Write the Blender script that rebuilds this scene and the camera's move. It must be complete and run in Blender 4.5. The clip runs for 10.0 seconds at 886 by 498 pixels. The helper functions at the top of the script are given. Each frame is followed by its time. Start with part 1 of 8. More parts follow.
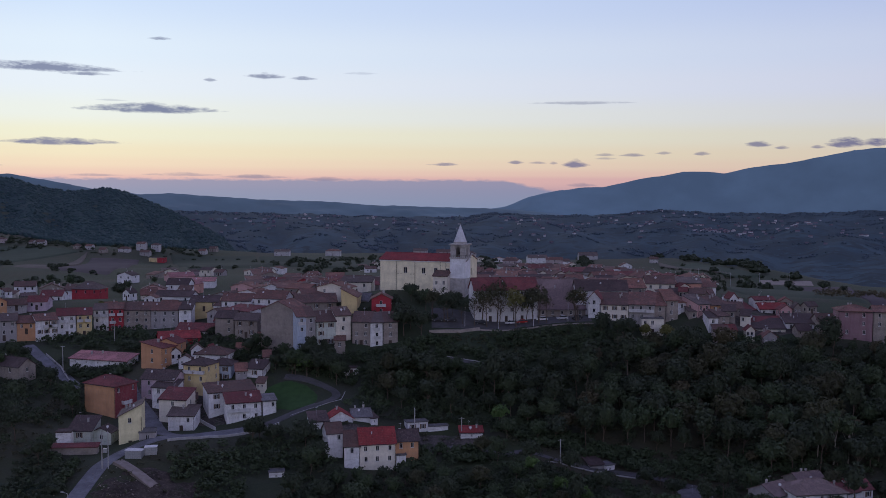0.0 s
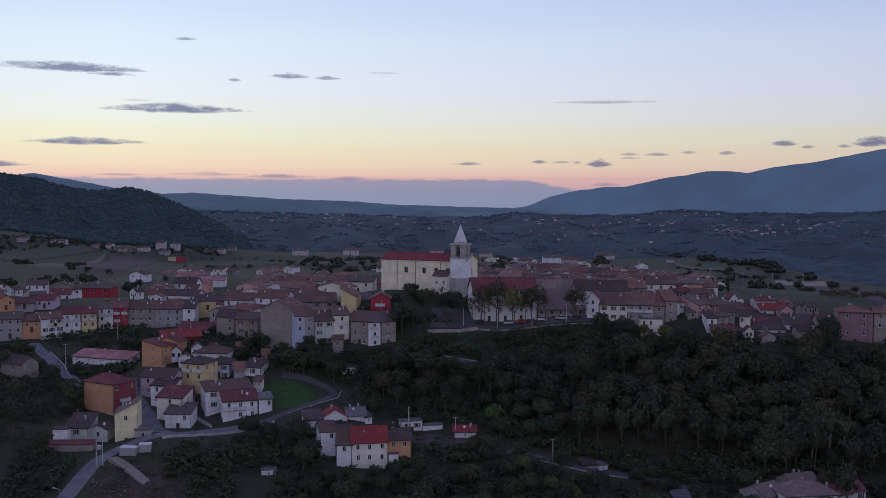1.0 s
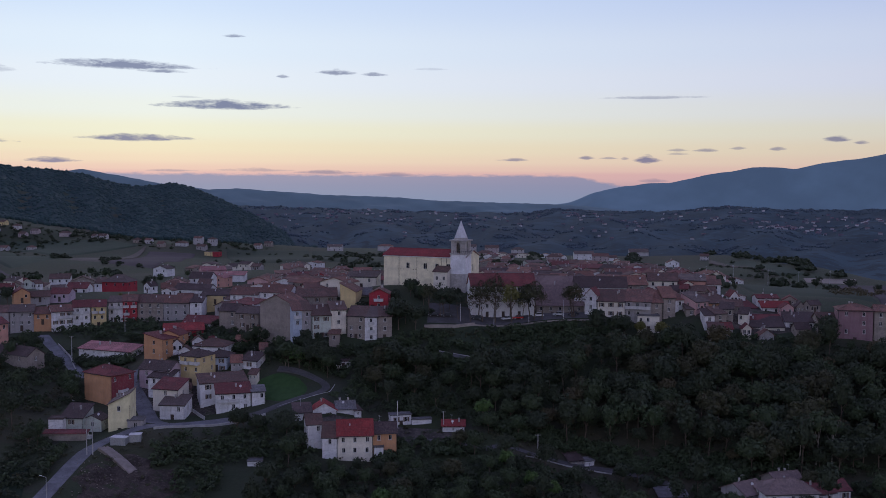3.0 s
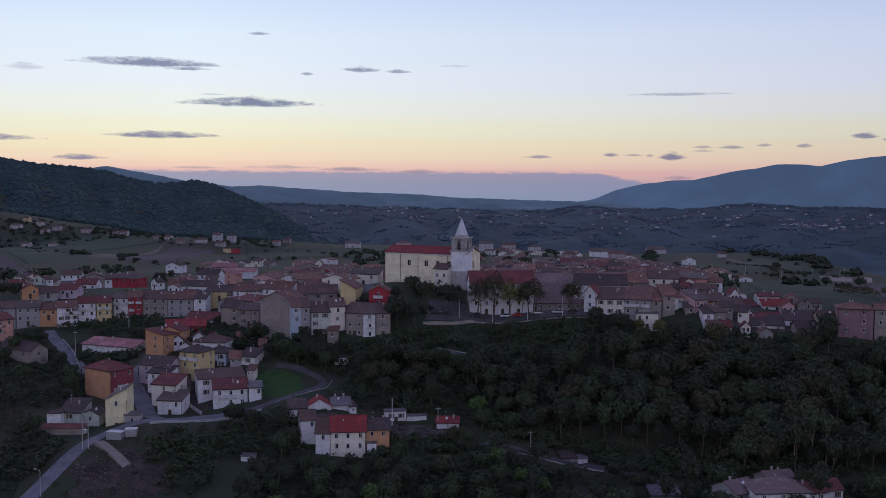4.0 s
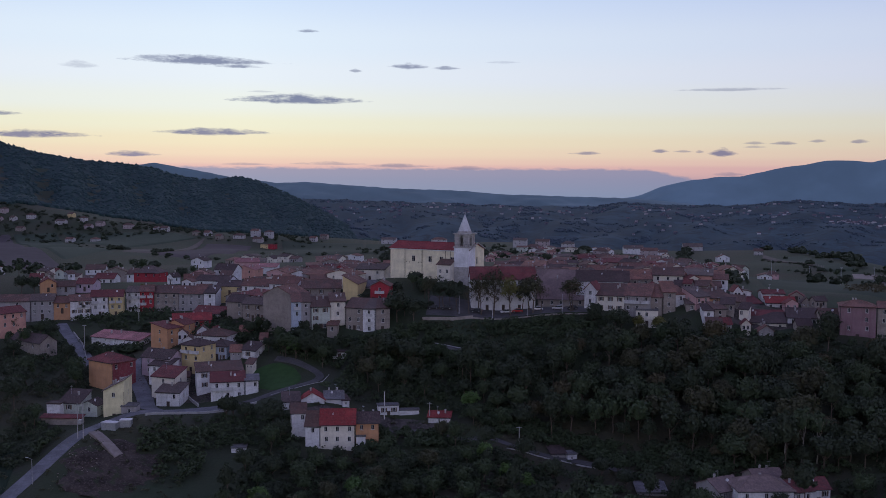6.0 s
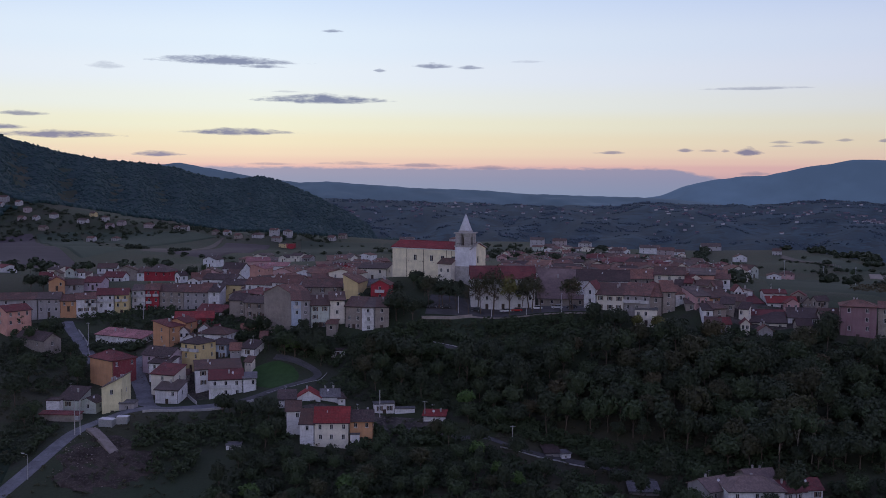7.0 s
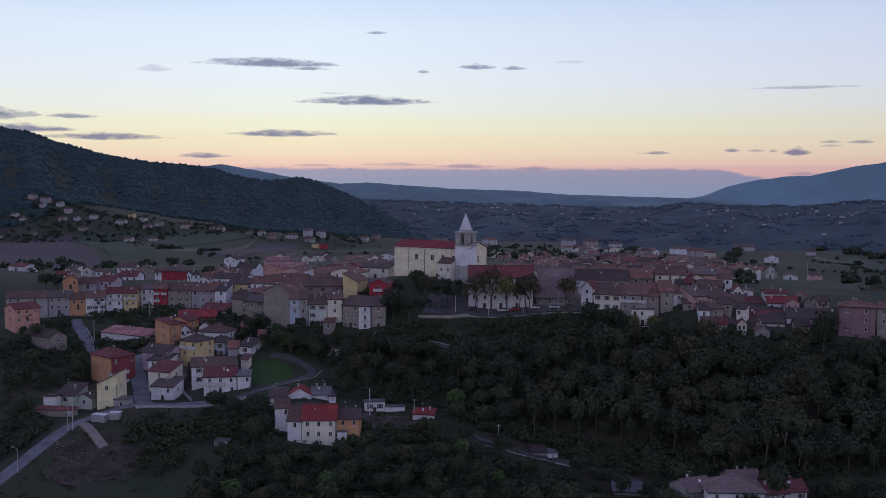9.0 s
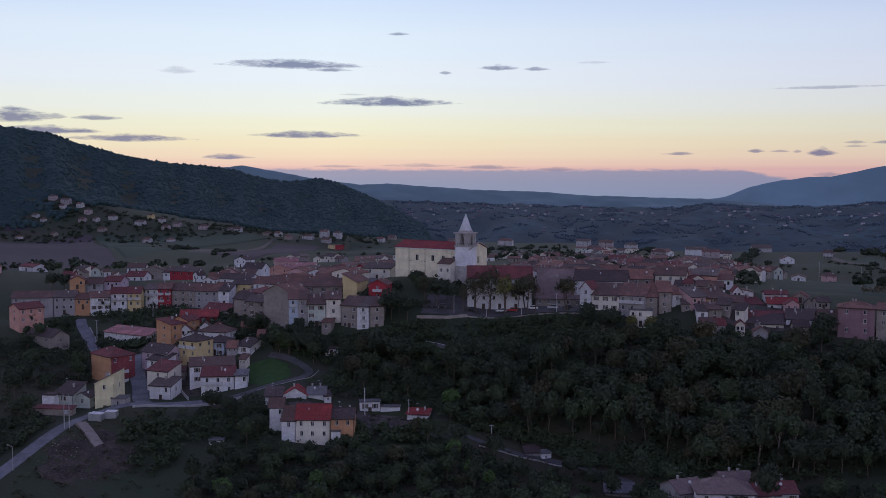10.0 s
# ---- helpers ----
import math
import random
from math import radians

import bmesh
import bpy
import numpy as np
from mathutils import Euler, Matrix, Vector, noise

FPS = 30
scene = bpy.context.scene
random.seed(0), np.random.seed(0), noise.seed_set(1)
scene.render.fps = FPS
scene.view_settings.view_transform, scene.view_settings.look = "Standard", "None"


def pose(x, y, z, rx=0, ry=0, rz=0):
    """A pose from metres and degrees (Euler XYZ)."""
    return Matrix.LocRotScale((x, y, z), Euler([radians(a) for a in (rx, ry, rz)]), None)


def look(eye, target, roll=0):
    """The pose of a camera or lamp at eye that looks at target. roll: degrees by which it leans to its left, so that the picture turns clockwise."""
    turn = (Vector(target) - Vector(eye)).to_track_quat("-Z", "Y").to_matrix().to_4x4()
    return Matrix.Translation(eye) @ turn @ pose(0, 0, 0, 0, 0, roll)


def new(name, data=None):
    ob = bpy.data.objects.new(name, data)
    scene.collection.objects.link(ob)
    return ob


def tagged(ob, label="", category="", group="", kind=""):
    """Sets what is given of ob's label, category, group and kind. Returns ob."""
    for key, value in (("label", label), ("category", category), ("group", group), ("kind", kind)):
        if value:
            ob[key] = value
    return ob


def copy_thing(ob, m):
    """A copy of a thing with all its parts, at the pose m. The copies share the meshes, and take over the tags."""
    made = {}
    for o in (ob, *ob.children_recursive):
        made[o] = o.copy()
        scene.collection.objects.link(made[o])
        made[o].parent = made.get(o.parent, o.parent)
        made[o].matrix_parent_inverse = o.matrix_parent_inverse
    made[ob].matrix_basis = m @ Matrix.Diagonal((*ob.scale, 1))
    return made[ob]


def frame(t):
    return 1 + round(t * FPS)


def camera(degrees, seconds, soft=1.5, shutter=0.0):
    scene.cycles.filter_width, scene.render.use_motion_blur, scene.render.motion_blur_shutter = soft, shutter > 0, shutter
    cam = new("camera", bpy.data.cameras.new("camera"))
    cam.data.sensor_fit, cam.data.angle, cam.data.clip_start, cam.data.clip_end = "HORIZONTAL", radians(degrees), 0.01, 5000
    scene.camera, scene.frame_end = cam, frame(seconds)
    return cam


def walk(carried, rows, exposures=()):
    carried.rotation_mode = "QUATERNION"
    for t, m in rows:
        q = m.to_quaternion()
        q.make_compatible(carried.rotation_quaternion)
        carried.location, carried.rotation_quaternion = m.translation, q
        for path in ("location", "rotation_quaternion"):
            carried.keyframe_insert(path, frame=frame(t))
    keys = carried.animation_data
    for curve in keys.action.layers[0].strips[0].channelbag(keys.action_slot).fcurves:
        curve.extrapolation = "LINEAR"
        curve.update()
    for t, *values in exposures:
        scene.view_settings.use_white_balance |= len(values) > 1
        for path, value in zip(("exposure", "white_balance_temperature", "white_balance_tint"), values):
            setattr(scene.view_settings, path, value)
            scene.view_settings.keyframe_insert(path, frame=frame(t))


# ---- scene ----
cam = camera(47.42, 10.0, soft=0.8)
PATH = [
    (0, (-40.60, -380.00, 47.85), (-30.855, -280.650, 42.021), 0.23),
    (0.5, (-36.42, -381.01, 48.13), (-27.790, -281.554, 42.292), 0.24),
    (1, (-31.98, -382.14, 48.12), (-24.533, -282.587, 42.230), 0.24),
    (1.5, (-27.92, -383.08, 48.22), (-21.562, -283.462, 42.244), 0.27),
    (2, (-23.34, -383.95, 48.27), (-18.220, -284.267, 42.172), 0.27),
    (2.5, (-19.18, -384.86, 48.26), (-15.141, -285.133, 42.084), 0.28),
    (4, (-5.95, -386.88, 48.51), (-5.400, -287.103, 41.906), 0.32),
    (4.5, (-1.90, -387.42, 48.53), (-2.451, -287.647, 41.823), 0.32),
    (5, (2.69, -387.89, 48.43), (0.872, -288.142, 41.599), 0.34),
    (5.5, (6.79, -388.23, 48.50), (3.833, -288.518, 41.572), 0.33),
    (7, (19.89, -388.92, 48.43), (13.403, -289.375, 41.405), 0.29),
    (7.5, (24.11, -388.98, 48.31), (16.543, -289.514, 41.300), 0.26),
    (8, (28.29, -389.02, 48.24), (19.635, -289.639, 41.249), 0.23),
    (8.5, (32.53, -388.79, 48.10), (22.806, -289.511, 41.130), 0.20),
    (9, (36.83, -388.70, 47.99), (26.027, -289.527, 41.038), 0.16),
    (9.5, (40.98, -388.44, 47.92), (29.123, -289.387, 41.016), 0.14),
    (10, (45.26, -388.14, 47.86), (32.315, -289.221, 41.002), 0.10),
]
walk(cam, [(t, look(eye, target, roll)) for t, eye, target, roll in PATH])

# ---- light: dusk sky, sun just below the horizon ----
def lin(r, g, b):
    """8-bit display colour to linear."""
    f = lambda c: (c / 255 / 12.92) if c <= 10 else ((c / 255 + 0.055) / 1.055) ** 2.4
    return (f(r), f(g), f(b), 1.0)


world = bpy.data.worlds.new("dusk_sky")
scene.world = world
world.use_nodes = True
wt = world.node_tree
for n in list(wt.nodes):
    wt.nodes.remove(n)


def wnode(kind, **sets):
    n = wt.nodes.new(kind)
    for k, v in sets.items():
        if k == "op":
            n.operation = v
        elif k == "clamp":
            n.use_clamp = v
        else:
            n.inputs[int(k[1:])].default_value = v
    return n


def wmath(op, a, b=0.0, clamp=False):
    n = wnode("ShaderNodeMath", op=op, clamp=clamp)
    for i, v in enumerate((a, b)):
        if isinstance(v, (int, float)):
            n.inputs[i].default_value = v
        else:
            wt.links.new(v, n.inputs[i])
    return n.outputs[0]


coord = wnode("ShaderNodeTexCoord").outputs["Generated"]
sep = wnode("ShaderNodeSeparateXYZ")
wt.links.new(coord, sep.inputs[0])
elev = wmath("MULTIPLY", wmath("ARCSINE", sep.outputs[2]), 57.2958)
azim = wmath("MULTIPLY", wmath("ARCTAN2", sep.outputs[0], sep.outputs[1]), 57.2958)
# the colour of the clear sky by height above the horizon, 0 to 90 degrees
SKY = [(0.0, lin(206, 172, 176)), (0.6, lin(234, 190, 182)), (0.9, lin(243, 207, 187)), (1.4, lin(247, 222, 193)), (2.0, lin(247, 231, 198)), (3.0, lin(245, 240, 213)),
       (4.1, lin(241, 243, 234)), (5.7, lin(236, 242, 249)), (7.5, lin(229, 240, 252)), (10.5, lin(212, 228, 252)), (20.0, lin(228, 232, 255)), (40.0, lin(170, 177, 230)), (90.0, lin(132, 138, 196))]
SKY = [(e, (c[0] * 0.972, c[1], c[2] * 1.012, 1.0)) for e, c in SKY]
ramp = wnode("ShaderNodeValToRGB")
ramp.color_ramp.interpolation = "EASE"
pos = wmath("POWER", wmath("DIVIDE", elev, 90.0, True), 0.5)
wt.links.new(pos, ramp.inputs[0])
els = ramp.color_ramp.elements
els[0].position, els[0].color = 0.0, SKY[0][1]
els[1].position, els[1].color = 1.0, SKY[-1][1]
for e, c in SKY[1:-1]:
    k = els.new((e / 90) ** 0.5)
    k.color = c
colour = ramp.outputs[0]

# long flat evening clouds: azimuth, height, half length, half thickness (degrees), density
wob = wnode("ShaderNodeTexNoise", _2=3.0)
wob.inputs["Scale"].default_value, wob.inputs["Detail"].default_value = 1.0, 6.0
mapping = wnode("ShaderNodeCombineXYZ")
wt.links.new(wmath("MULTIPLY", azim, 1.1), mapping.inputs[0])
wt.links.new(wmath("MULTIPLY", elev, 4.5), mapping.inputs[1])
wt.links.new(mapping.outputs[0], wob.inputs["Vector"])
fine = wnode("ShaderNodeTexNoise")
fine.inputs["Scale"].default_value, fine.inputs["Detail"].default_value, fine.inputs["Roughness"].default_value = 3.4, 6.0, 0.65
wt.links.new(mapping.outputs[0], fine.inputs["Vector"])
wobble = wmath("ADD", wmath("MULTIPLY", wmath("SUBTRACT", wob.outputs[0], 0.5), 2.2), wmath("MULTIPLY", wmath("SUBTRACT", fine.outputs[0], 0.5), 1.3))


def cloud(az, el, half, thick, dense=1.0):
    u = wmath("DIVIDE", wmath("SUBTRACT", azim, az), half)
    rise = wmath("ADD", wmath("SUBTRACT", elev, el), thick * 0.25)
    v = wmath("DIVIDE", wmath("MAXIMUM", rise, wmath("MULTIPLY", rise, -1.9)), thick * 1.05)
    uu, vv = wmath("MULTIPLY", u, u), wmath("MULTIPLY", v, v)
    r = wmath("ADD", wmath("ADD", uu, wmath("MULTIPLY", vv, wmath("ADD", wmath("MULTIPLY", uu, 2.5), 1.0))), wobble)
    m = wmath("MULTIPLY", wmath("SUBTRACT", 1.15, r), 0.95, True)
    return wmath("MULTIPLY", m, dense)


CLOUDS_HIGH = [(-15.8, 6.38, 4.08, 0.35, .95), (-18.0, 6.42, 1.73, 0.22, .7), (-13.8, 6.11, 1.38, 0.16, .85), (-22.1, 5.91, 0.97, 0.26, .35), (-10.0, 8.1, 0.62, 0.13, .8), (-10.6, 4.37, 3.98, 0.36, 1.),
               (-15.2, 2.52, 3.18, 0.28, 1.), (-7.3, 5.99, 0.4, 0.14, .7), (-4.3, 6.27, 1.14, 0.22, .85), (-2.3, 6.17, 0.87, 0.14, .75), (13.3, 4.9, 3.0, 0.13, .5), (-12.5, 4.75, .8, .08, .3), (0.9, 6.5, 1.0, .1, .25)]
CLOUDS_LOW = [(-19.5, 1.26, 1.49, 0.21, 1.), (-24.7, 2.23, 3.39, 0.27, 1.), (-26.3, 3.28, 1.38, 0.19, .85), (-28.3, 3.32, 0.62, 0.19, .6), (-29.1, 2.6, 3.12, 0.3, 1.), (-30.3, 3.34, 1.9, 0.51, .95),
              (5.7, 1.46, 1.04, 0.12, .8), (9.7, 1.59, 0.5, 0.14, .85), (10.9, 1.56, 0.62, 0.09, .6), (11.8, 1.55, 0.26, 0.12, .6), (13.0, 1.5, 0.72, 0.34, 1.), (14.7, 2.01, 0.62, 0.11, .6)]
CLOUDS_FAR = [(16.2, 1.99, 0.76, 0.13, .75), (14.7, 1.8, 0.62, 0.09, .5), (13.3, 0.33, 0.85, 0.17, .6), (-1.1, 0.61, 1.18, 0.17, .7), (-4.9, 0.72, 1.9, 0.16, .75), (-8.9, 0.81, 2.1, 0.14, .5),
              (17.9, 2.1, 0.5, 0.11, .6), (19.9, 2.06, 0.5, 0.14, .75), (22.9, 2.56, 0.78, 0.24, .9), (24.1, 2.36, 0.4, 0.14, .75), (25.9, 2.38, 0.38, 0.14, .75), (27.3, 2.59, 1.2, 0.36, 1.), (28.8, 2.6, 0.85, 0.3, 1.), (-13.5, .75, 1.6, .1, .5)]
mask = None
for row in CLOUDS_HIGH + CLOUDS_LOW + CLOUDS_FAR:
    c = cloud(*row)
    mask = c if mask is None else wmath("MAXIMUM", mask, c)
# the low bank of cloud behind the far ridge
edge = wmath("ADD", wmath("SUBTRACT", 0.64, elev), wmath("MULTIPLY", wobble, 0.15))
span = wmath("MULTIPLY", wmath("SUBTRACT", 14.0, azim), 0.8, True)
edge = wmath("SUBTRACT", edge, wmath("MULTIPLY", wmath("MAXIMUM", wmath("SUBTRACT", azim, 9.0), 0.0), 0.22))
bank = wmath("MULTIPLY", wmath("MULTIPLY", edge, 6.0, True), span)
tone = wnode("ShaderNodeMix")
tone.data_type = "RGBA"
tone.inputs[6].default_value, tone.inputs[7].default_value = lin(146, 138, 160), lin(116, 125, 158)
wt.links.new(wmath("DIVIDE", elev, 4.0, True), tone.inputs[0])
mix1 = wnode("ShaderNodeMix")
mix1.data_type = "RGBA"
wt.links.new(wmath("MULTIPLY", bank, 0.93), mix1.inputs[0])
wt.links.new(colour, mix1.inputs[6])
haze = wnode("ShaderNodeMix")
haze.data_type = "RGBA"
haze.inputs[6].default_value, haze.inputs[7].default_value = lin(136, 154, 182), lin(156, 154, 178)
wt.links.new(wmath("MULTIPLY", wmath("ADD", elev, 1.0), 0.6, True), haze.inputs[0])
wt.links.new(haze.outputs[2], mix1.inputs[7])
mix2 = wnode("ShaderNodeMix")
mix2.data_type = "RGBA"
wt.links.new(wmath("MULTIPLY", mask, 0.92), mix2.inputs[0])
wt.links.new(mix1.outputs[2], mix2.inputs[6])
wt.links.new(tone.outputs[2], mix2.inputs[7])
# the glow fades away from the place where the sun went down
turn = wmath("SUBTRACT", azim, -14.0)
fade = wmath("DIVIDE", wmath("MAXIMUM", turn, wmath("MULTIPLY", turn, -0.5)), 54.0, True)
away = wnode("ShaderNodeMix")
away.data_type, away.blend_type = "RGBA", "MULTIPLY"
wt.links.new(fade, away.inputs[0])
wt.links.new(mix2.outputs[2], away.inputs[6])
away.inputs[7].default_value = (0.67, 0.645, 0.77, 1.0)
# the sky opposite is lit again by the afterglow
far_side = wmath("DIVIDE", wmath("SUBTRACT", wmath("MAXIMUM", turn, wmath("MULTIPLY", turn, -1.0)), 75.0), 60.0, True)
again = wnode("ShaderNodeMix")
again.data_type, again.blend_type = "RGBA", "MULTIPLY"
wt.links.new(far_side, again.inputs[0])
wt.links.new(away.outputs[2], again.inputs[6])
again.inputs[7].default_value = (1.33, 1.33, 1.28, 1.0)
back = wnode("ShaderNodeBackground")
wt.links.new(again.outputs[2], back.inputs[0])
back.inputs[1].default_value = 1.0
wout = wnode("ShaderNodeOutputWorld")
wt.links.new(back.outputs[0], wout.inputs[0])

# the last glow of the sun, wide and weak, low over the far ridge
glow = bpy.data.lights.new("sun", "SUN")
glow.energy, glow.angle, glow.color = 0.12, radians(25), (1.0, 0.82, 0.66)
sun = new("sun", glow)
sun.matrix_world = look((0, 600, 300), (60, 0, 120))


# ---- materials ----
class Nodes:
    """A short way to write node materials."""

    def __init__(self, name):
        self.m = bpy.data.materials.new(name)
        self.m.use_nodes = True
        self.t = self.m.node_tree
        self.b = self.t.nodes["Principled BSDF"]
        self.c = self.t.nodes.new("ShaderNodeTexCoord")

    def noise(self, scale, detail=3.0, space="Object", rough=0.6):
        n = self.t.nodes.new("ShaderNodeTexNoise")
        n.inputs["Scale"].default_value, n.inputs["Detail"].default_value, n.inputs["Roughness"].default_value = scale, detail, rough
        self.t.links.new(self.c.outputs[space], n.inputs["Vector"])
        return n.outputs[0]

    def mix(self, fac, a, b, kind="MIX"):
        n = self.t.nodes.new("ShaderNodeMix")
        n.data_type, n.blend_type = "RGBA", kind
        for i, v in ((0, fac), (6, a), (7, b)):
            if isinstance(v, (int, float, tuple)):
                n.inputs[i].default_value = v if isinstance(v, (int, float)) else (*v[:3], 1.0)
            else:
                self.t.links.new(v, n.inputs[i])
        return n.outputs[2]

    def step(self, v, lo, hi, a=0.0, b=1.0):
        n = self.t.nodes.new("ShaderNodeMapRange")
        self.t.links.new(v, n.inputs[0])
        for i, x in enumerate((lo, hi, a, b), 1):
            n.inputs[i].default_value = x
        return n.outputs[0]

    def bump(self, h, strength, dist):
        n = self.t.nodes.new("ShaderNodeBump")
        n.inputs["Strength"].default_value, n.inputs["Distance"].default_value = strength, dist
        self.t.links.new(h, n.inputs["Height"])
        self.t.links.new(n.outputs[0], self.b.inputs["Normal"])

    def done(self, colour, rough=0.9, metal=0.0):
        if isinstance(colour, tuple):
            self.b.inputs["Base Color"].default_value = (*colour[:3], 1.0)
        else:
            self.t.links.new(colour, self.b.inputs["Base Color"])
        self.b.inputs["Roughness"].default_value, self.b.inputs["Metallic"].default_value = rough, metal
        self.b.inputs["Specular IOR Level"].default_value = 0.25
        return self.m

    def rand(self):
        return self.t.nodes.new("ShaderNodeObjectInfo").outputs["Random"]

    def island(self):
        return self.t.nodes.new("ShaderNodeNewGeometry").outputs["Random Per Island"]


def shade(c, k):
    return tuple(min(1.0, v * k) for v in c[:3])


def plaster(name, c, dirt=0.5):
    n = Nodes(name)
    big, mid, fine = n.noise(0.35, 4), n.noise(1.6, 5), n.noise(9.0, 2)
    col = n.mix(n.step(big, 0.35, 0.7), c, shade(c, 0.72))
    col = n.mix(n.step(mid, 0.48, 0.72, 0.0, min(1.0, dirt * 1.5)), col, shade((0.26, 0.22, 0.19), 0.9))
    streak = n.t.nodes.new("ShaderNodeMapping")
    streak.inputs["Scale"].default_value = (0.9, 0.9, 0.14)
    n.t.links.new(n.c.outputs["Object"], streak.inputs["Vector"])
    run = n.t.nodes.new("ShaderNodeTexNoise")
    run.inputs["Scale"].default_value, run.inputs["Detail"].default_value = 1.0, 5.0
    n.t.links.new(streak.outputs[0], run.inputs["Vector"])
    col = n.mix(n.step(run.outputs[0], 0.48, 0.75, 0.0, min(0.8, dirt)), col, shade(c, 0.5))
    col = n.mix(n.step(n.rand(), 0.0, 1.0, 0.0, 0.35), col, shade(c, 0.8))
    n.bump(fine, 0.25, 0.02)
    return n.done(col, 0.92)


def rubble(name, c):
    """Uneven stones, half hidden by old render that has come away in patches."""
    n = Nodes(name)
    v = n.t.nodes.new("ShaderNodeTexVoronoi")
    v.inputs["Scale"].default_value = 3.2
    n.t.links.new(n.c.outputs["Object"], v.inputs["Vector"])
    col = n.mix(n.step(v.outputs["Color"], 0.2, 0.8), shade(c, 0.86), shade(c, 1.10))
    col = n.mix(n.step(n.noise(0.30, 5), 0.46, 0.56, 0.0, 0.75), col, (c[0] * 1.25, c[1] * 1.25, c[2] * 1.28))
    col = n.mix(n.step(n.noise(0.6, 5), 0.45, 0.7, 0.0, 0.8), col, shade(c, 0.5))
    col = n.mix(n.step(n.rand(), 0.0, 1.0, 0.0, 0.4), col, shade(c, 0.8))
    n.bump(v.outputs["Distance"], 0.4, 0.04)
    return n.done(col, 0.95)


def tiles(name, c, var=0.5):
    """Old pan tiles: rows across the slope, stains and single odd tiles."""
    n = Nodes(name)
    w = n.t.nodes.new("ShaderNodeTexBrick")
    w.inputs["Scale"].default_value = 1.0
    w.inputs["Brick Width"].default_value, w.inputs["Row Height"].default_value, w.inputs["Mortar Size"].default_value = 0.26, 0.42, 0.03
    w.inputs["Color1"].default_value, w.inputs["Color2"].default_value, w.inputs["Mortar"].default_value = (*shade(c, 1.25), 1), (*shade(c, 0.7), 1), (*shade(c, 0.55), 1)
    n.t.links.new(n.c.outputs["Object"], w.inputs["Vector"])
    col = n.mix(n.step(n.noise(0.6, 5), 0.4, 0.68, 0.0, var), w.outputs["Color"], shade((0.075, 0.070, 0.064), 0.9))
    col = n.mix(n.step(n.noise(1.4, 4), 0.56, 0.72, 0.0, 0.55), col, (0.19, 0.145, 0.12))
    col = n.mix(n.step(n.noise(0.22, 4), 0.5, 0.62, 0.0, 0.5), col, shade(c, 1.5))
    col = n.mix(n.step(n.rand(), 0.0, 1.0, 0.0, 0.45), col, shade(c, 0.55))
    n.bump(w.outputs["Fac"], 0.7, 0.06)
    return n.done(col, 0.9)


def foliage(name, a, b, c):
    """Leaves: patches of two greens, a slight change from spray to spray, and a tint of its own for each tree."""
    n = Nodes(name)
    col = n.mix(n.step(n.noise(0.13, 3), 0.36, 0.64), a, b)
    col = n.mix(n.step(n.noise(0.7, 3), 0.45, 0.65, 0.0, 0.5), col, shade(a, 0.8))
    col = n.mix(n.step(n.island(), 0.0, 1.0, 0.0, 0.4), col, shade(b, 1.2))
    col = n.mix(n.step(n.rand(), 0.0, 1.0, 0.0, 0.85), col, c)
    return n.done(col, 0.75)


def plain(name, c, rough=0.7, metal=0.0, grain=4.0):
    n = Nodes(name)
    col = n.mix(n.step(n.noise(grain, 4), 0.35, 0.7), c, shade(c, 0.7))
    return n.done(col, rough, metal)


WALL = {k: plaster("plaster_" + k, c, d) for k, c, d in (
    ("white", (0.71, 0.70, 0.70), .4), ("dull", (0.46, 0.44, 0.44), .4), ("dullrose", (0.40, 0.33, 0.33), .4), ("cream", (0.70, 0.65, 0.55), .25), ("paleyellow", (0.70, 0.64, 0.40), .15), ("yellow", (0.62, 0.49, 0.25), .25),
    ("orange", (0.52, 0.28, 0.15), .25), ("salmon", (0.56, 0.30, 0.24), .25), ("pink", (0.55, 0.34, 0.33), .3), ("lilac", (0.48, 0.38, 0.44), .35),
    ("blue", (0.42, 0.48, 0.56), .35), ("red", (0.36, 0.04, 0.055), .2), ("burgundy", (0.22, 0.05, 0.06), .3), ("greywall", (0.34, 0.32, 0.32), .6),
    ("greenwhite", (0.48, 0.52, 0.46), .5), ("church", (0.76, 0.69, 0.49), .14), ("churchwhite", (0.70, 0.70, 0.72), .22), ("spire", (0.56, 0.56, 0.57), .3))}
WALL["stone"] = rubble("rubble_stone", (0.26, 0.225, 0.195))
WALL["rosestone"] = plaster("flaking_rose_render", (0.26, 0.155, 0.175), .8)
WALL["ashlar"] = rubble("grey_limestone", (0.36, 0.34, 0.32))
ROOF = {k: tiles("tiles_" + k, c, v) for k, c, v in (
    ("brown", (0.135, 0.078, 0.064), .6), ("russet", (0.190, 0.096, 0.076), .6), ("ashbrown", (0.145, 0.108, 0.096), .6), ("dark", (0.085, 0.058, 0.055), .5), ("darkred", (0.17, 0.05, 0.05), .4), ("brightred", (0.27, 0.045, 0.043), .25), ("weathered", (0.215, 0.155, 0.142), .35),
    ("churchred", (0.24, 0.035, 0.04), .15), ("pinkred", (0.34, 0.15, 0.15), .3), ("grey", (0.16, 0.155, 0.16), .4), ("brick", (0.24, 0.115, 0.085), .5))}
M_FRAME = plain("painted_frame", (0.55, 0.54, 0.52), 0.6)
M_SHUT = plain("brown_shutter", (0.15, 0.11, 0.085), 0.7)
M_DOOR = plain("dark_wood_door", (0.07, 0.05, 0.04), 0.7)
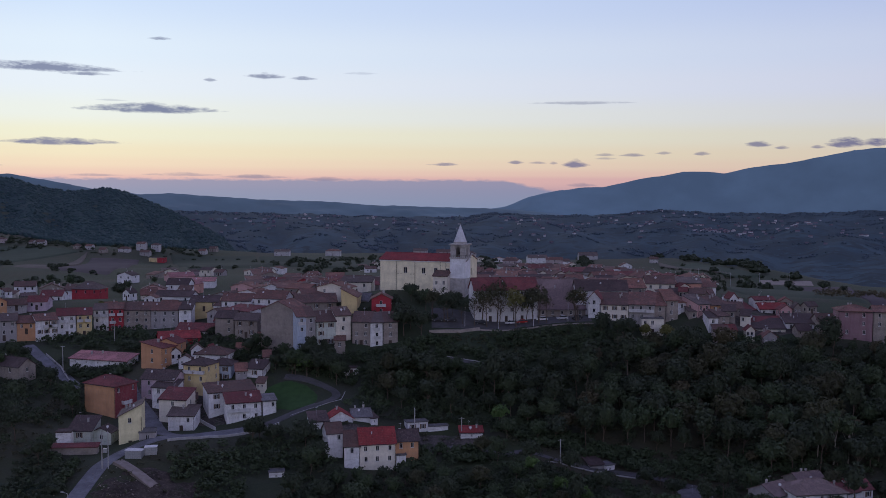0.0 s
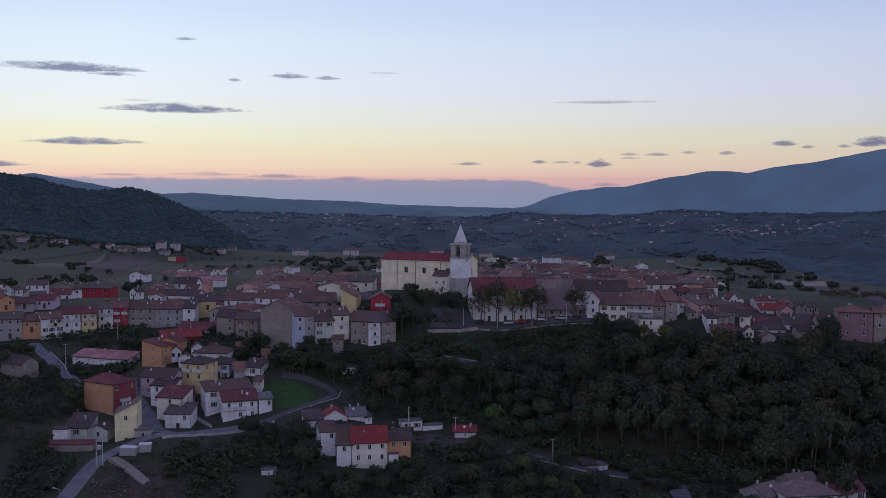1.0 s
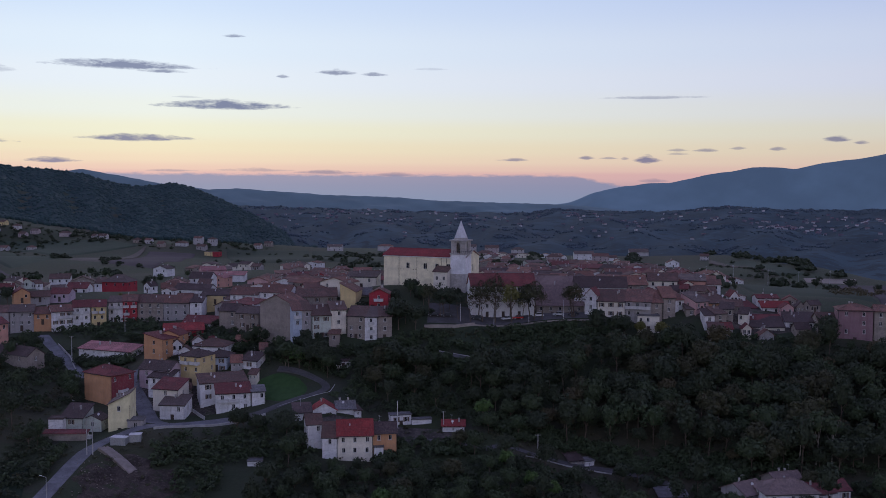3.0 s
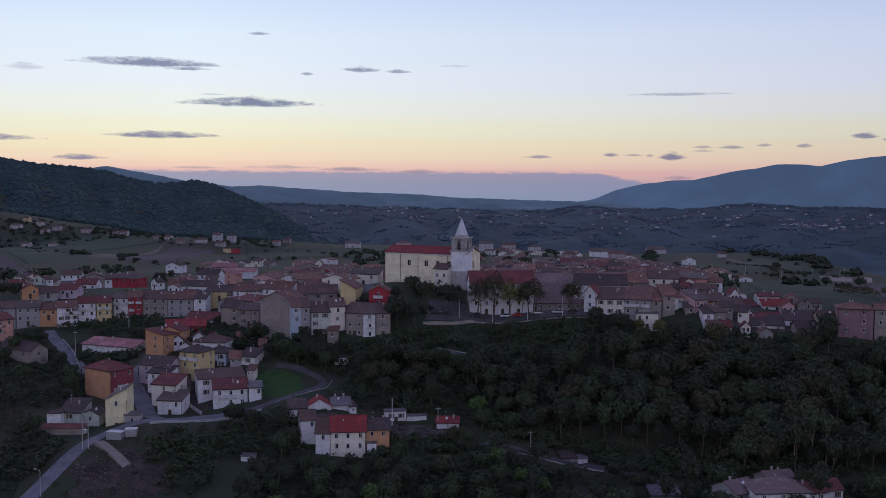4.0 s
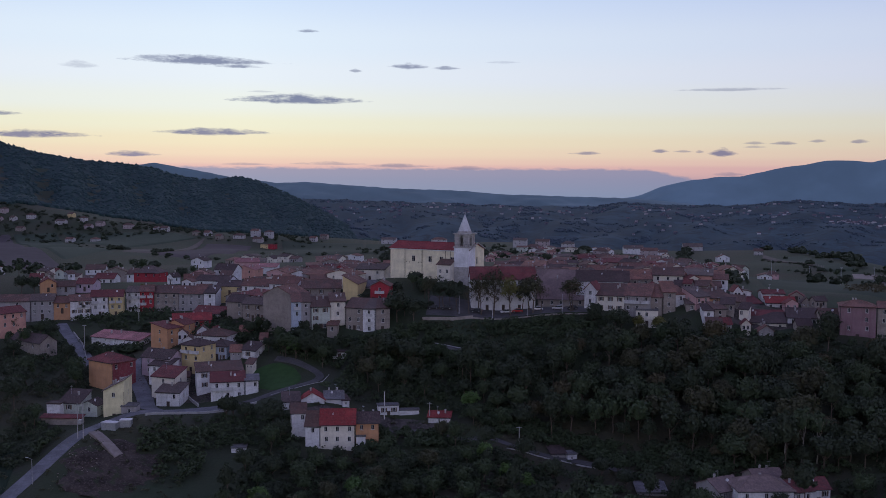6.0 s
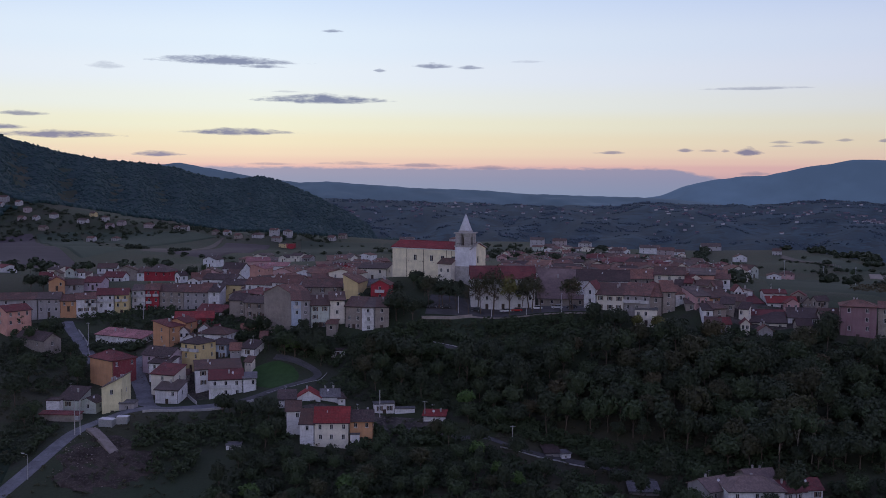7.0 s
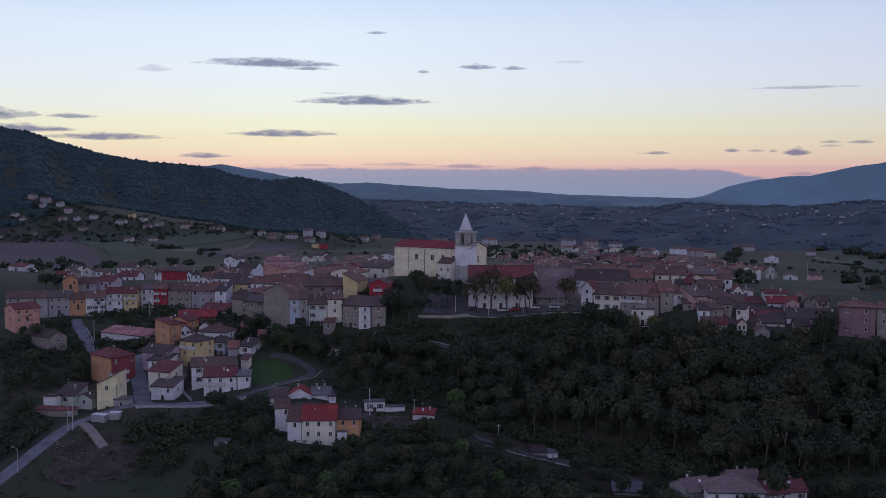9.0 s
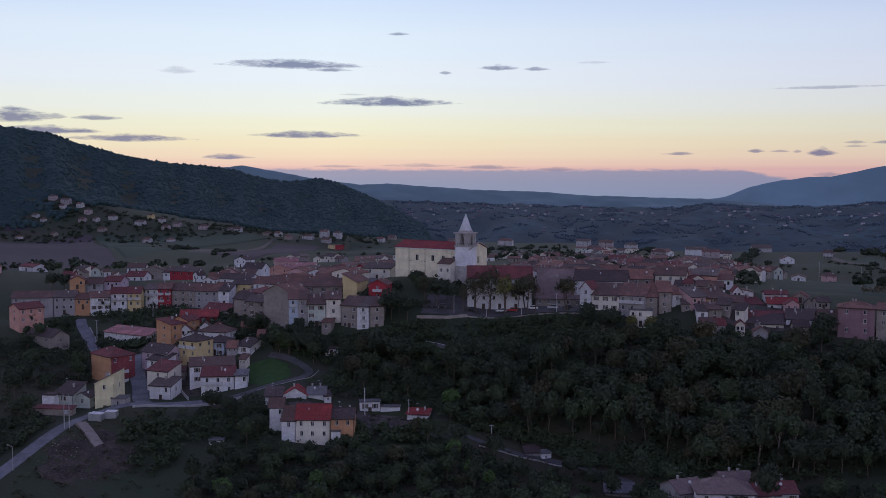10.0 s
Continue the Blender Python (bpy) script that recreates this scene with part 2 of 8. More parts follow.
M_GLASS = Nodes("dark_window_glass").done((0.02, 0.022, 0.027), 0.12)
M_IRON = plain("dark_iron", (0.05, 0.05, 0.055), 0.5, 0.6)
M_STEEL = plain("galvanised_steel", (0.42, 0.43, 0.45), 0.45, 0.7)
M_CONC = plain("weathered_concrete", (0.36, 0.35, 0.34), 0.9, 0, 0.8)
M_PALE = plain("pale_concrete", (0.55, 0.54, 0.53), 0.9, 0, 0.8)
M_BARK = plain("bark", (0.11, 0.085, 0.065), 0.95)
M_PALEBARK = plain("pale_bark", (0.30, 0.27, 0.23), 0.95)
M_RUBBER = plain("rubber", (0.02, 0.02, 0.02), 0.8)
M_LEAF = [foliage("leaf_dark", (0.025, 0.034, 0.0195), (0.041, 0.053, 0.028), (0.031, 0.041, 0.0225)),
          foliage("leaf_green", (0.027, 0.042, 0.020), (0.050, 0.073, 0.032), (0.039, 0.053, 0.025)),
          foliage("leaf_bright", (0.045, 0.085, 0.022), (0.08, 0.13, 0.036), (0.055, 0.10, 0.028)),
          foliage("leaf_yellow", (0.09, 0.092, 0.028), (0.16, 0.15, 0.042), (0.10, 0.095, 0.030)),
          foliage("leaf_brown", (0.055, 0.047, 0.028), (0.10, 0.080, 0.042), (0.065, 0.058, 0.030)),
          foliage("leaf_olive", (0.040, 0.042, 0.021), (0.064, 0.066, 0.032), (0.047, 0.047, 0.025))]


def ground_material():
    n = Nodes("grass_and_earth")
    far = n.noise(0.012, 4)
    mid, fine = n.noise(0.09, 6), n.noise(1.3, 5)
    v = n.t.nodes.new("ShaderNodeTexVoronoi")
    v.inputs["Scale"].default_value = 0.011
    v.inputs["Randomness"].default_value = 0.9
    n.t.links.new(n.c.outputs["Object"], v.inputs["Vector"])
    field = n.step(v.outputs["Color"], 0.15, 0.85)
    col = n.mix(field, (0.032, 0.041, 0.016), (0.050, 0.043, 0.026))
    col = n.mix(n.step(far, 0.4, 0.62), col, (0.030, 0.044, 0.022))
    col = n.mix(n.step(mid, 0.5, 0.68), col, (0.040, 0.040, 0.028))
    col = n.mix(n.step(fine, 0.3, 0.7, 0.0, 0.6), col, (0.018, 0.026, 0.014))
    n.bump(fine, 0.6, 0.25)
    return n.done(col, 0.97)


M_GROUND = ground_material()
M_LAWN = plain("mown_lawn", (0.030, 0.068, 0.018), 0.95, 0, 0.5)


def asphalt(name, c):
    """Patched and stained road surface."""
    n = Nodes(name)
    col = n.mix(n.step(n.noise(0.22, 4), 0.42, 0.6), c, shade(c, 0.62))
    col = n.mix(n.step(n.noise(1.1, 5), 0.5, 0.7, 0.0, 0.7), col, shade(c, 0.5))
    col = n.mix(n.step(n.noise(7.0, 3), 0.4, 0.7, 0.0, 0.4), col, shade(c, 1.4))
    n.bump(n.noise(6.0, 3), 0.3, 0.03)
    return n.done(col, 0.85)


M_ASPHALT = asphalt("worn_asphalt", (0.135, 0.135, 0.145))
M_PAVING = asphalt("worn_paving", (0.075, 0.072, 0.072))


def soil(name, c):
    """Dug earth: dark damp patches, paler dry clods and a few weeds."""
    n = Nodes(name)
    col = n.mix(n.step(n.noise(0.18, 5), 0.4, 0.6), shade(c, 0.45), c)
    col = n.mix(n.step(n.noise(1.3, 5), 0.5, 0.66, 0.0, 0.8), col, shade(c, 1.7))
    col = n.mix(n.step(n.noise(0.3, 4), 0.55, 0.64, 0.0, 0.8), col, (0.026, 0.038, 0.015))
    n.bump(n.noise(2.5, 5), 0.9, 0.3)
    return n.done(col, 0.97)


M_RUBBLE = soil("spoil_heap_earth", (0.052, 0.040, 0.033))
M_YARD = soil("yard_earth", (0.070, 0.060, 0.052))
M_CHALK = plain("light_gravel", (0.22, 0.185, 0.16), 0.95, 0, 0.7)


# ---- mesh helpers ----
def mesh_of(name, verts, faces, mats, smooth=False, index=None):
    me = bpy.data.meshes.new(name)
    me.from_pydata(verts, [], faces)
    for m in mats if isinstance(mats, (list, tuple)) else (mats,):
        me.materials.append(m)
    if index is not None:
        me.polygons.foreach_set("material_index", index)
    if smooth:
        me.polygons.foreach_set("use_smooth", [True] * len(me.polygons))
    me.update()
    return me


class Solid:
    """Collects boxes, prisms and tubes into one mesh."""

    def __init__(self):
        self.v, self.f = [], []

    def add(self, verts, faces):
        k = len(self.v)
        self.v += [tuple(p) for p in verts]
        self.f += [tuple(i + k for i in f) for f in faces]
        return self

    def box(self, x0, y0, z0, x1, y1, z1, turn=None):
        p = [Vector((x, y, z)) for z in (z0, z1) for x, y in ((x0, y0), (x1, y0), (x1, y1), (x0, y1))]
        if turn is not None:
            p = [turn @ q for q in p]
        return self.add(p, [(3, 2, 1, 0), (4, 5, 6, 7), (0, 1, 5, 4), (1, 2, 6, 5), (2, 3, 7, 6), (3, 0, 4, 7)])

    def tube(self, a, b, r0, r1, n=8, cap=True):
        a, b = Vector(a), Vector(b)
        q = (b - a).to_track_quat("Z", "Y")
        ring = [Vector((math.cos(2 * math.pi * i / n), math.sin(2 * math.pi * i / n), 0)) for i in range(n)]
        p = [a + q @ (v * r0) for v in ring] + [b + q @ (v * r1) for v in ring]
        f = [(i, (i + 1) % n, n + (i + 1) % n, n + i) for i in range(n)]
        if cap:
            f += [tuple(range(n, 2 * n)), tuple(reversed(range(n)))]
        return self.add(p, f)

    def quad(self, *p):
        return self.add(p, [tuple(range(len(p)))])

    def slab(self, quad, thick):
        """A four-cornered plate with thickness below."""
        a = [Vector(p) for p in quad]
        n = (a[1] - a[0]).cross(a[-1] - a[0]).normalized()
        if n.z < 0:
            n = -n
            a.reverse()
        b = [p - n * thick for p in a]
        k = len(a)
        return self.add(a + b, [tuple(range(k)), tuple(reversed(range(k, 2 * k)))] + [(i + k, (i + 1) % k + k, (i + 1) % k, i) for i in range(k)])

    def mesh(self, name, mat, smooth=False):
        return mesh_of(name, self.v, self.f, mat, smooth)


def part(name, mesh, parent, label="", at=None):
    ob = new(name, mesh)
    ob.parent = parent
    if at is not None:
        ob.matrix_basis = at
    return tagged(ob, label)


def thing(name, m, label, category, group="", kind=""):
    ob = new(name)
    ob.empty_display_size = 0.5
    ob.matrix_basis = m
    return tagged(ob, label, category, group, kind)


# ---- the land ----
PROFILE_Y = (-900, -500, -200, -120, -95, -60, -38, -25, 0, 100, 200, 300, 450, 600, 800, 1000, 1300, 1700, 2100, 2600, 6000)
PROFILE_Z = (-70, -60, -46, -34, -29, -17, -7, -1, 4, 2, -2, -7, -14, -20, -30, -42, -58, -85, -110, -125, -140)
SPOTS_LOW = np.array([(-105, -103, -25.3), (-104, -93, -25), (-96, -90, -22.4), (-92, -98, -23), (-76, -79, -24.6), (-93, -77, -24.9), (-110, -66, -22.5), (-121, -90, -24.2),
                      (-105, -54, -18.6), (-92, -52, -18), (-85, -46, -14.9), (-73, -48, -13.9), (-61, -53, -15.2), (-54, -67, -19.5), (-42, -78, -20), (-33, -101, -31.4),
                      (-40, -84, -22.3), (-18, -79, -26.6), (-3, -83, -27.7), (20, -97, -31.6), (34, -91, -35.2), (45, -92, -35.5), (-40, -48, -13.9), (-125, -60, -22)])
SPOTS_MID = np.array([(-109, -31, -12.9), (-100, -16, -9.2), (-123, -24, -15.4), (-148, -31, -16), (-165, -20, -11.5), (-150, 8, -9.2), (-120, 26, -7.2), (-101, 25, -5.4),
                      (-190, 5, -10.5), (-170, 146, -9.5), (-183, 51, -4.4), (-63, -28, -8.2), (-50, -38, -5.6), (-38, -36, -6), (-28, -37, -6.8), (-28, -20, 2.4), (-40, -17, 2.4),
                      (8, -20, -0.3), (-2, -26, -0.8), (30, -22, -0.3), (46, -24, 0.2), (-26, 12, 8.4), (0, 0, 8.2), (0, 16, 8.2), (-12, 5, 8.4), (-20, -8, 5.5), (15, -5, 4), (12, -15, -0.4), (24, -14, -0.6), (32, -14, -0.8), (42, -15, -0.4), (48, -14, -0.8)])
SPOTS_WOOD = np.array([(107, -24, 0.8), (60, -30, -3.6), (75, -32, -3.8), (90, -30, 1.8), (103, -37, -4.2), (120, -20, 0.8), (131, -46, -5.3), (142, -49, -5.8), (30, -45, -10), (60, -50, -13),
                       (100, -60, -15), (60, -80, -27), (110, -90, -28), (140, -80, -22), (0, -55, -17), (-15, -52, -15), (85, -122, -38), (105, -120, -38.5), (65, -108, -40.5),
                       (0, -130, -38), (-60, -130, -36), (-110, -118, -27.6), (-135, -112, -28.5), (-150, -80, -22), (-70, -110, -30.5), (60, -22, 2), (85, -10, 4.5)])


def smooth_profile(y, ys, zs):
    y = np.asarray(y, float)
    out = np.zeros_like(y)
    for d, w in ((-1, 1), (-0.5, 2), (0, 3), (0.5, 2), (1, 1)):
        out = out + w * np.interp(y + d * (8 + 0.08 * np.abs(y)), ys, zs)
    return out / 9


HILL_AZ = (-60, -45, -36, -31, -29.4, -28, -26.6, -25.4, -24.2, -22.6, -21, -19.2, -18.3, -17, -15.6, -14.6, -13.5, -12.3, -11.0, -9.7, -8.4, -6.9, -5.6)
HILL_EL = (3.2, 3.2, 3.0, 2.85, 2.8, 2.58, 2.1, 1.76, 1.41, 1.1, .92, .77, .6, .24, -.06, .02, .15, -.18, -.78, -1.4, -2.1, -3.0, -4.0)


def hill(x, y):
    """The wooded hill beside the valley: its crest falls towards the east. Heights are told by angle from a point south of the village."""
    r, a = np.hypot(x, y + 388), np.degrees(np.arctan2(x, y + 388))
    top_r = np.interp(a, (-60, -30, -22, -14, -6), (2300, 2350, 2600, 2900, 2700))
    foot_r = np.interp(a, (-60, -32, -27, -20, -14, -6), (1500, 1560, 1640, 1720, 1760, 1900))
    el = (np.interp(a - .25, HILL_AZ, HILL_EL) + np.interp(a, HILL_AZ, HILL_EL) * 2 + np.interp(a + .25, HILL_AZ, HILL_EL)) / 4
    cz = 48 + top_r * np.tan(np.radians(el)) - 8
    s = np.clip(np.where(r < top_r, (r - foot_r) / (top_r - foot_r), 1 - (r - top_r) / 900), 0, 1)
    s = np.where((a < -4.5) & (y > 600), s, 0)
    folds = 22 * np.sin(a * 1.7 + r / 210) * np.sin(a * 0.9 - r / 330 + 1)
    return cz, s ** 1.2, folds * s * (1 - s) * 4 * np.clip((s - .3) / .3, 0, 1)


def matern(r, length):
    a = r / length
    return (1 + a) * np.exp(-a)


SPOTS = np.concatenate([SPOTS_LOW, SPOTS_MID, SPOTS_WOOD])
_gap = SPOTS[:, 2] - smooth_profile(SPOTS[:, 1], PROFILE_Y, PROFILE_Z)
_dist = np.hypot(SPOTS[:, None, 0] - SPOTS[None, :, 0], SPOTS[:, None, 1] - SPOTS[None, :, 1])
_weights = np.linalg.solve(matern(_dist, 16.0) + 0.02 * np.eye(len(SPOTS)), _gap)


SPOTS_FAR = np.array([(-179, 150, -11), (-205, 160, -9.5), (-132, 115, -4.5), (-144, 240, -10), (90, 4, 7), (100, 110, 2), (100, 200, -2.5), (100, 300, -8), (240, 330, -26), (242, 446, -34),
                      (230, 190, -14), (170, 745, -35), (256, 682, -38), (266, 913, -43), (325, 800, -40), (104, 840, -36), (-141, 1085, -49), (-292, 1010, -52),
                      (-616, 1120, -50), (-300, 400, -24), (-500, 800, -42), (-60, 480, -22), (-220, 750, -40), (-60, 900, -44), (-30, 250, -8), (-138, 200, -13)])
# the rising ground on which the hamlet stands
SPOTS_HAMLET = np.array([(-888, 1320, 8.7), (-858, 1310, 4.4), (-827, 1300, -0.8), (-802, 1280, -9.9), (-857, 1295, -4.8), (-894, 1270, -20.5), (-870, 1250, -26.6), (-795, 1245, -24.2), (-770,
                         1245, -22.8), (-737, 1240, -20.5), (-663, 1225, -19.8), (-670, 1200, -28.9), (-636, 1205, -25.1), (-617, 1180, -33.3), (-600, 1185, -30.2), (-546, 1160, -33.1), (-727,
                         1180, -38.3), (-619, 1110, -47.0), (-579, 1105, -46.1), (-488, 1120, -36.3), (-475, 1118, -36.2), (-421, 1095, -39.0), (-402, 1090, -39.3), (-381, 1075, -41.4), (-347,
                         1060, -40.3), (-316, 1045, -41.9), (-329, 1085, -38.1), (-309, 1085, -39.1), (-235, 1136, -43.2), (-249, 1120, -44.9), (-845, 1130, -52.7), (-796, 1150, -46.8)])
SPOTS_FAR = np.concatenate([SPOTS_FAR, SPOTS_HAMLET])
_top, _s, _fold = hill(SPOTS_FAR[:, 0], SPOTS_FAR[:, 1])
_goal = (SPOTS_FAR[:, 2] - np.maximum(_top, SPOTS_FAR[:, 2]) * _s - _fold) / (1 - _s)
_prof = smooth_profile(SPOTS_FAR[:, 1], PROFILE_Y, PROFILE_Z)
_near = (matern(np.hypot(SPOTS_FAR[:, None, 0] - SPOTS[None, :, 0], SPOTS_FAR[:, None, 1] - SPOTS[None, :, 1]), 16.0) * _weights).sum(1)
_weights_far = np.linalg.solve(matern(np.hypot(SPOTS_FAR[:, None, 0] - SPOTS_FAR[None, :, 0], SPOTS_FAR[:, None, 1] - SPOTS_FAR[None, :, 1]), 70.0) + 0.06 * np.eye(len(SPOTS_FAR)), _goal - _prof - _near)


def land(x, y):
    """Height of the ground."""
    x, y = np.broadcast_arrays(np.asarray(x, float), np.asarray(y, float))
    z = smooth_profile(y, PROFILE_Y, PROFILE_Z)
    z = z + 1.4 * np.sin(x / 47 + 1) * np.sin(y / 61) * np.clip((np.hypot(x, y) - 180) / 200, 0, 1)
    near = np.zeros(x.shape)
    for (sx, sy, _), w in zip(SPOTS, _weights):
        near += w * matern(np.hypot(x - sx, y - sy), 16.0)
    for (sx, sy, _), w in zip(SPOTS_FAR, _weights_far):
        near += w * matern(np.hypot(x - sx, y - sy), 70.0)
    z = z + near
    # the ground falls away to the valley beyond the eastern fields
    edge = np.clip(x - (350 + 0.1 * (y - 405)), 0, 500) * np.clip((y - 150) / 150, 0, 1)
    back = np.clip(y - 930, 0, 900) * np.clip((x - 60) / 200, 0, 1)
    z = np.maximum(z - 0.4 * edge - 0.10 * back, np.minimum(z, -128))
    top, s, folds = hill(x, y)
    return np.where(top > z, z + (top - z) * s + folds, z)




def graded(lo, hi, fine_lo, fine_hi, step, grow):
    a, s = [fine_lo], step
    while a[-1] > lo:
        s *= grow
        a.append(a[-1] - s)
    b, s = [fine_hi], step
    while b[-1] < hi:
        s *= grow
        b.append(b[-1] + s)
    return np.array(sorted(a[1:]) + list(np.arange(fine_lo, fine_hi + step, step))[:-1] + b)


gx, gy = graded(-4800, 4800, -230, 230, 2.5, 1.05), graded(-900, 4700, -180, 120, 2.5, 1.03)
GX, GY = np.meshgrid(gx, gy)
GZ = land(GX, GY)


def land_at(x, y):
    """Height of the ground sheet at one place."""
    i, j = int(np.searchsorted(gx, x)) - 1, int(np.searchsorted(gy, y)) - 1
    s, t = (x - gx[i]) / (gx[i + 1] - gx[i]), (y - gy[j]) / (gy[j + 1] - gy[j])
    return float((GZ[j, i] * (1 - s) + GZ[j, i + 1] * s) * (1 - t) + (GZ[j + 1, i] * (1 - s) + GZ[j + 1, i + 1] * s) * t)


verts = np.stack([GX.ravel(), GY.ravel(), GZ.ravel()], 1)
nx = len(gx)
i = (np.arange(len(gy) - 1)[:, None] * nx + np.arange(nx - 1)[None]).ravel()
ground = new("ground", mesh_of("ground", verts.tolist(), np.stack([i, i + 1, i + nx + 1, i + nx], 1).tolist(), M_GROUND, True))
tagged(ground, "rough grass and earth hillside with fields beyond", "ground", kind="structure")


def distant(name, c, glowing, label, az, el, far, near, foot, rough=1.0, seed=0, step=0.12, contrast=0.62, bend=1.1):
    """A far range of hills: a real slope that rises to its crest, its air haze put into colour and emission. Returns a
    way to find places on it.
    """
    n = Nodes(name + "_hazed_hills")
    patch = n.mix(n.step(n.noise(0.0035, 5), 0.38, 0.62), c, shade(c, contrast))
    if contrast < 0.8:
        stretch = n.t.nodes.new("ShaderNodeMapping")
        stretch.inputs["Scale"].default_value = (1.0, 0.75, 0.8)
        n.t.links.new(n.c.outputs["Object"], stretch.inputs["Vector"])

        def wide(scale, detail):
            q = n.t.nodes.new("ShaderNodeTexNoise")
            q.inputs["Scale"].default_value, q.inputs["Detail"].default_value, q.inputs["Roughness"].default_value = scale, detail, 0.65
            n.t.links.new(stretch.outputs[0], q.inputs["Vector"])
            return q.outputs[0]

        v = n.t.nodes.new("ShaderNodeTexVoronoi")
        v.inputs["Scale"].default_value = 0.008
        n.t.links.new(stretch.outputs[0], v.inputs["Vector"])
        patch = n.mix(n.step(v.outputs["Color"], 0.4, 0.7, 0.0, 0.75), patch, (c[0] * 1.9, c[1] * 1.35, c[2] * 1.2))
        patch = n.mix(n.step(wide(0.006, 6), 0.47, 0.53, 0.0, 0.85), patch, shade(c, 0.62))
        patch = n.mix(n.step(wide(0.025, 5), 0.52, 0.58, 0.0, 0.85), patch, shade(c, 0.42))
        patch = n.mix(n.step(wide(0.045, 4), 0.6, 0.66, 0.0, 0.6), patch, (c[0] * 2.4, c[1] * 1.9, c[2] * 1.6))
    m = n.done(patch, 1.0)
    # haze is painted: the bluish patch colour is also given off as emission
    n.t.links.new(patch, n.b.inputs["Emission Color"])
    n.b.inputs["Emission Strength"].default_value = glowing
    a = np.arange(az[0], az[-1], step)
    crest = np.interp(a, az, el)
    rng = np.random.RandomState(seed)
    wave = sum(rng.uniform(-1, 1) * np.sin(a * f + rng.uniform(0, 6)) / f for f in (1.3, 2.1, 3.7, 6.1, 9.7, 15.0, 24.0))
    crest = crest + rough * 0.10 * wave
    rows = 24

    def place(ang, s):
        d = near + (far - near) * s
        top_z = 48 + d * np.tan(np.radians(np.interp(ang, a, crest)))
        fold = rough * (9 * np.sin(ang * .9 + s * 7) + 5 * np.sin(ang * 1.7 - s * 15 + 1) + 2 * np.sin(ang * 3.1 + s * 25)) * s * (1 - s) * 4
        z = foot + (top_z - foot) * s ** bend + fold
        return np.stack([d * np.sin(np.radians(ang)), -388 + d * np.cos(np.radians(ang)), z], -1)

    vs = [place(a, j / rows) for j in range(rows + 1)]
    vs.append(vs[-1] + np.stack([60 * np.sin(np.radians(a)), 60 * np.cos(np.radians(a)), -40 + 0 * a], -1))
    k = len(a)
    p = np.concatenate(vs)
    i = (np.arange(rows + 1)[:, None] * k + np.arange(k - 1)[None]).ravel()
    ob = new(name, mesh_of(name, p.tolist(), np.stack([i, i + 1, i + k + 1, i + k], 1).tolist(), m, True))
    tagged(ob, label, "hills", kind="structure")
    return place


# mountain and ridge: distance haze mixed into the blue base colours, with self-glow
distant("backdrop_mountain", (0.045, 0.072, 0.115), 0.9, "long mountain coloured with blue evening haze", (6.6, 8.6, 10.0, 11.6, 12.7, 14.1, 15.5, 18.5, 20.7, 21.9, 24.9, 27.2, 28.6, 36, 45),
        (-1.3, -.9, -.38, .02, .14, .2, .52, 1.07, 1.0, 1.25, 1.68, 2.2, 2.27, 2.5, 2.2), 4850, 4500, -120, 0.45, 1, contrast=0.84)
distant("backdrop_ridge", (0.044, 0.067, 0.098), 0.7, "low ridge along the horizon tinted with bluish haze", (-30, -22, -19, -18.1, -16, -14, -11.5, -10, -8.9, -5.5, -1.8, 1.2, 4, 7, 10, 14),
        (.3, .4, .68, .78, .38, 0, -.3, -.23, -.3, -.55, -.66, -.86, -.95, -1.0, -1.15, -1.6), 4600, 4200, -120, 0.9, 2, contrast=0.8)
# hillside: dusk haze painted as a dark blue that also emits
hillside = distant("backdrop_hillside", (0.0062, 0.0176, 0.0340), 0.66, "dusky haze-tinted hillside scattered with far houses and woods", (-20, -10.2, -6, -1.5, 1, 3.5, 6.4, 8, 9.7, 13, 15.8, 17.1, 19.3, 22.4, 25.4, 30, 40),
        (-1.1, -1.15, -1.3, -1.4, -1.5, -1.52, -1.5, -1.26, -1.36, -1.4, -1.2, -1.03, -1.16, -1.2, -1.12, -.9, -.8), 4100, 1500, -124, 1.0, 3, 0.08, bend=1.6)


# ---- houses ----
def wall_panel(solid, a, b, z0, z1, holes, n, deep=0.22):
    """A wall from a to b (x, y) between two heights with real openings (u0, z0, u1, z1); n points outwards."""
    a, b, n = Vector((*a, 0)), Vector((*b, 0)), Vector((*n, 0))
    length = (b - a).length
    u = (b - a) / length
    at = lambda s, z, d=0.0: a + u * s + Vector((0, 0, z)) - n * d
    us = sorted({0.0, length, *(h[0] for h in holes), *(h[2] for h in holes)})
    zs = sorted({z0, z1, *(h[1] for h in holes), *(h[3] for h in holes)})
    for s0, s1 in zip(us, us[1:]):
        for h0, h1 in zip(zs, zs[1:]):
            s, h = (s0 + s1) / 2, (h0 + h1) / 2
            if not any(q[0] < s < q[2] and q[1] < h < q[3] for q in holes):
                solid.quad(at(s0, h0), at(s1, h0), at(s1, h1), at(s0, h1))
    for s0, h0, s1, h1 in holes:
        for p, q in (((s0, h0), (s1, h0)), ((s1, h0), (s1, h1)), ((s1, h1), (s0, h1)), ((s0, h1), (s0, h0))):
            solid.quad(at(*p), at(*p, deep), at(*q, deep), at(*q))


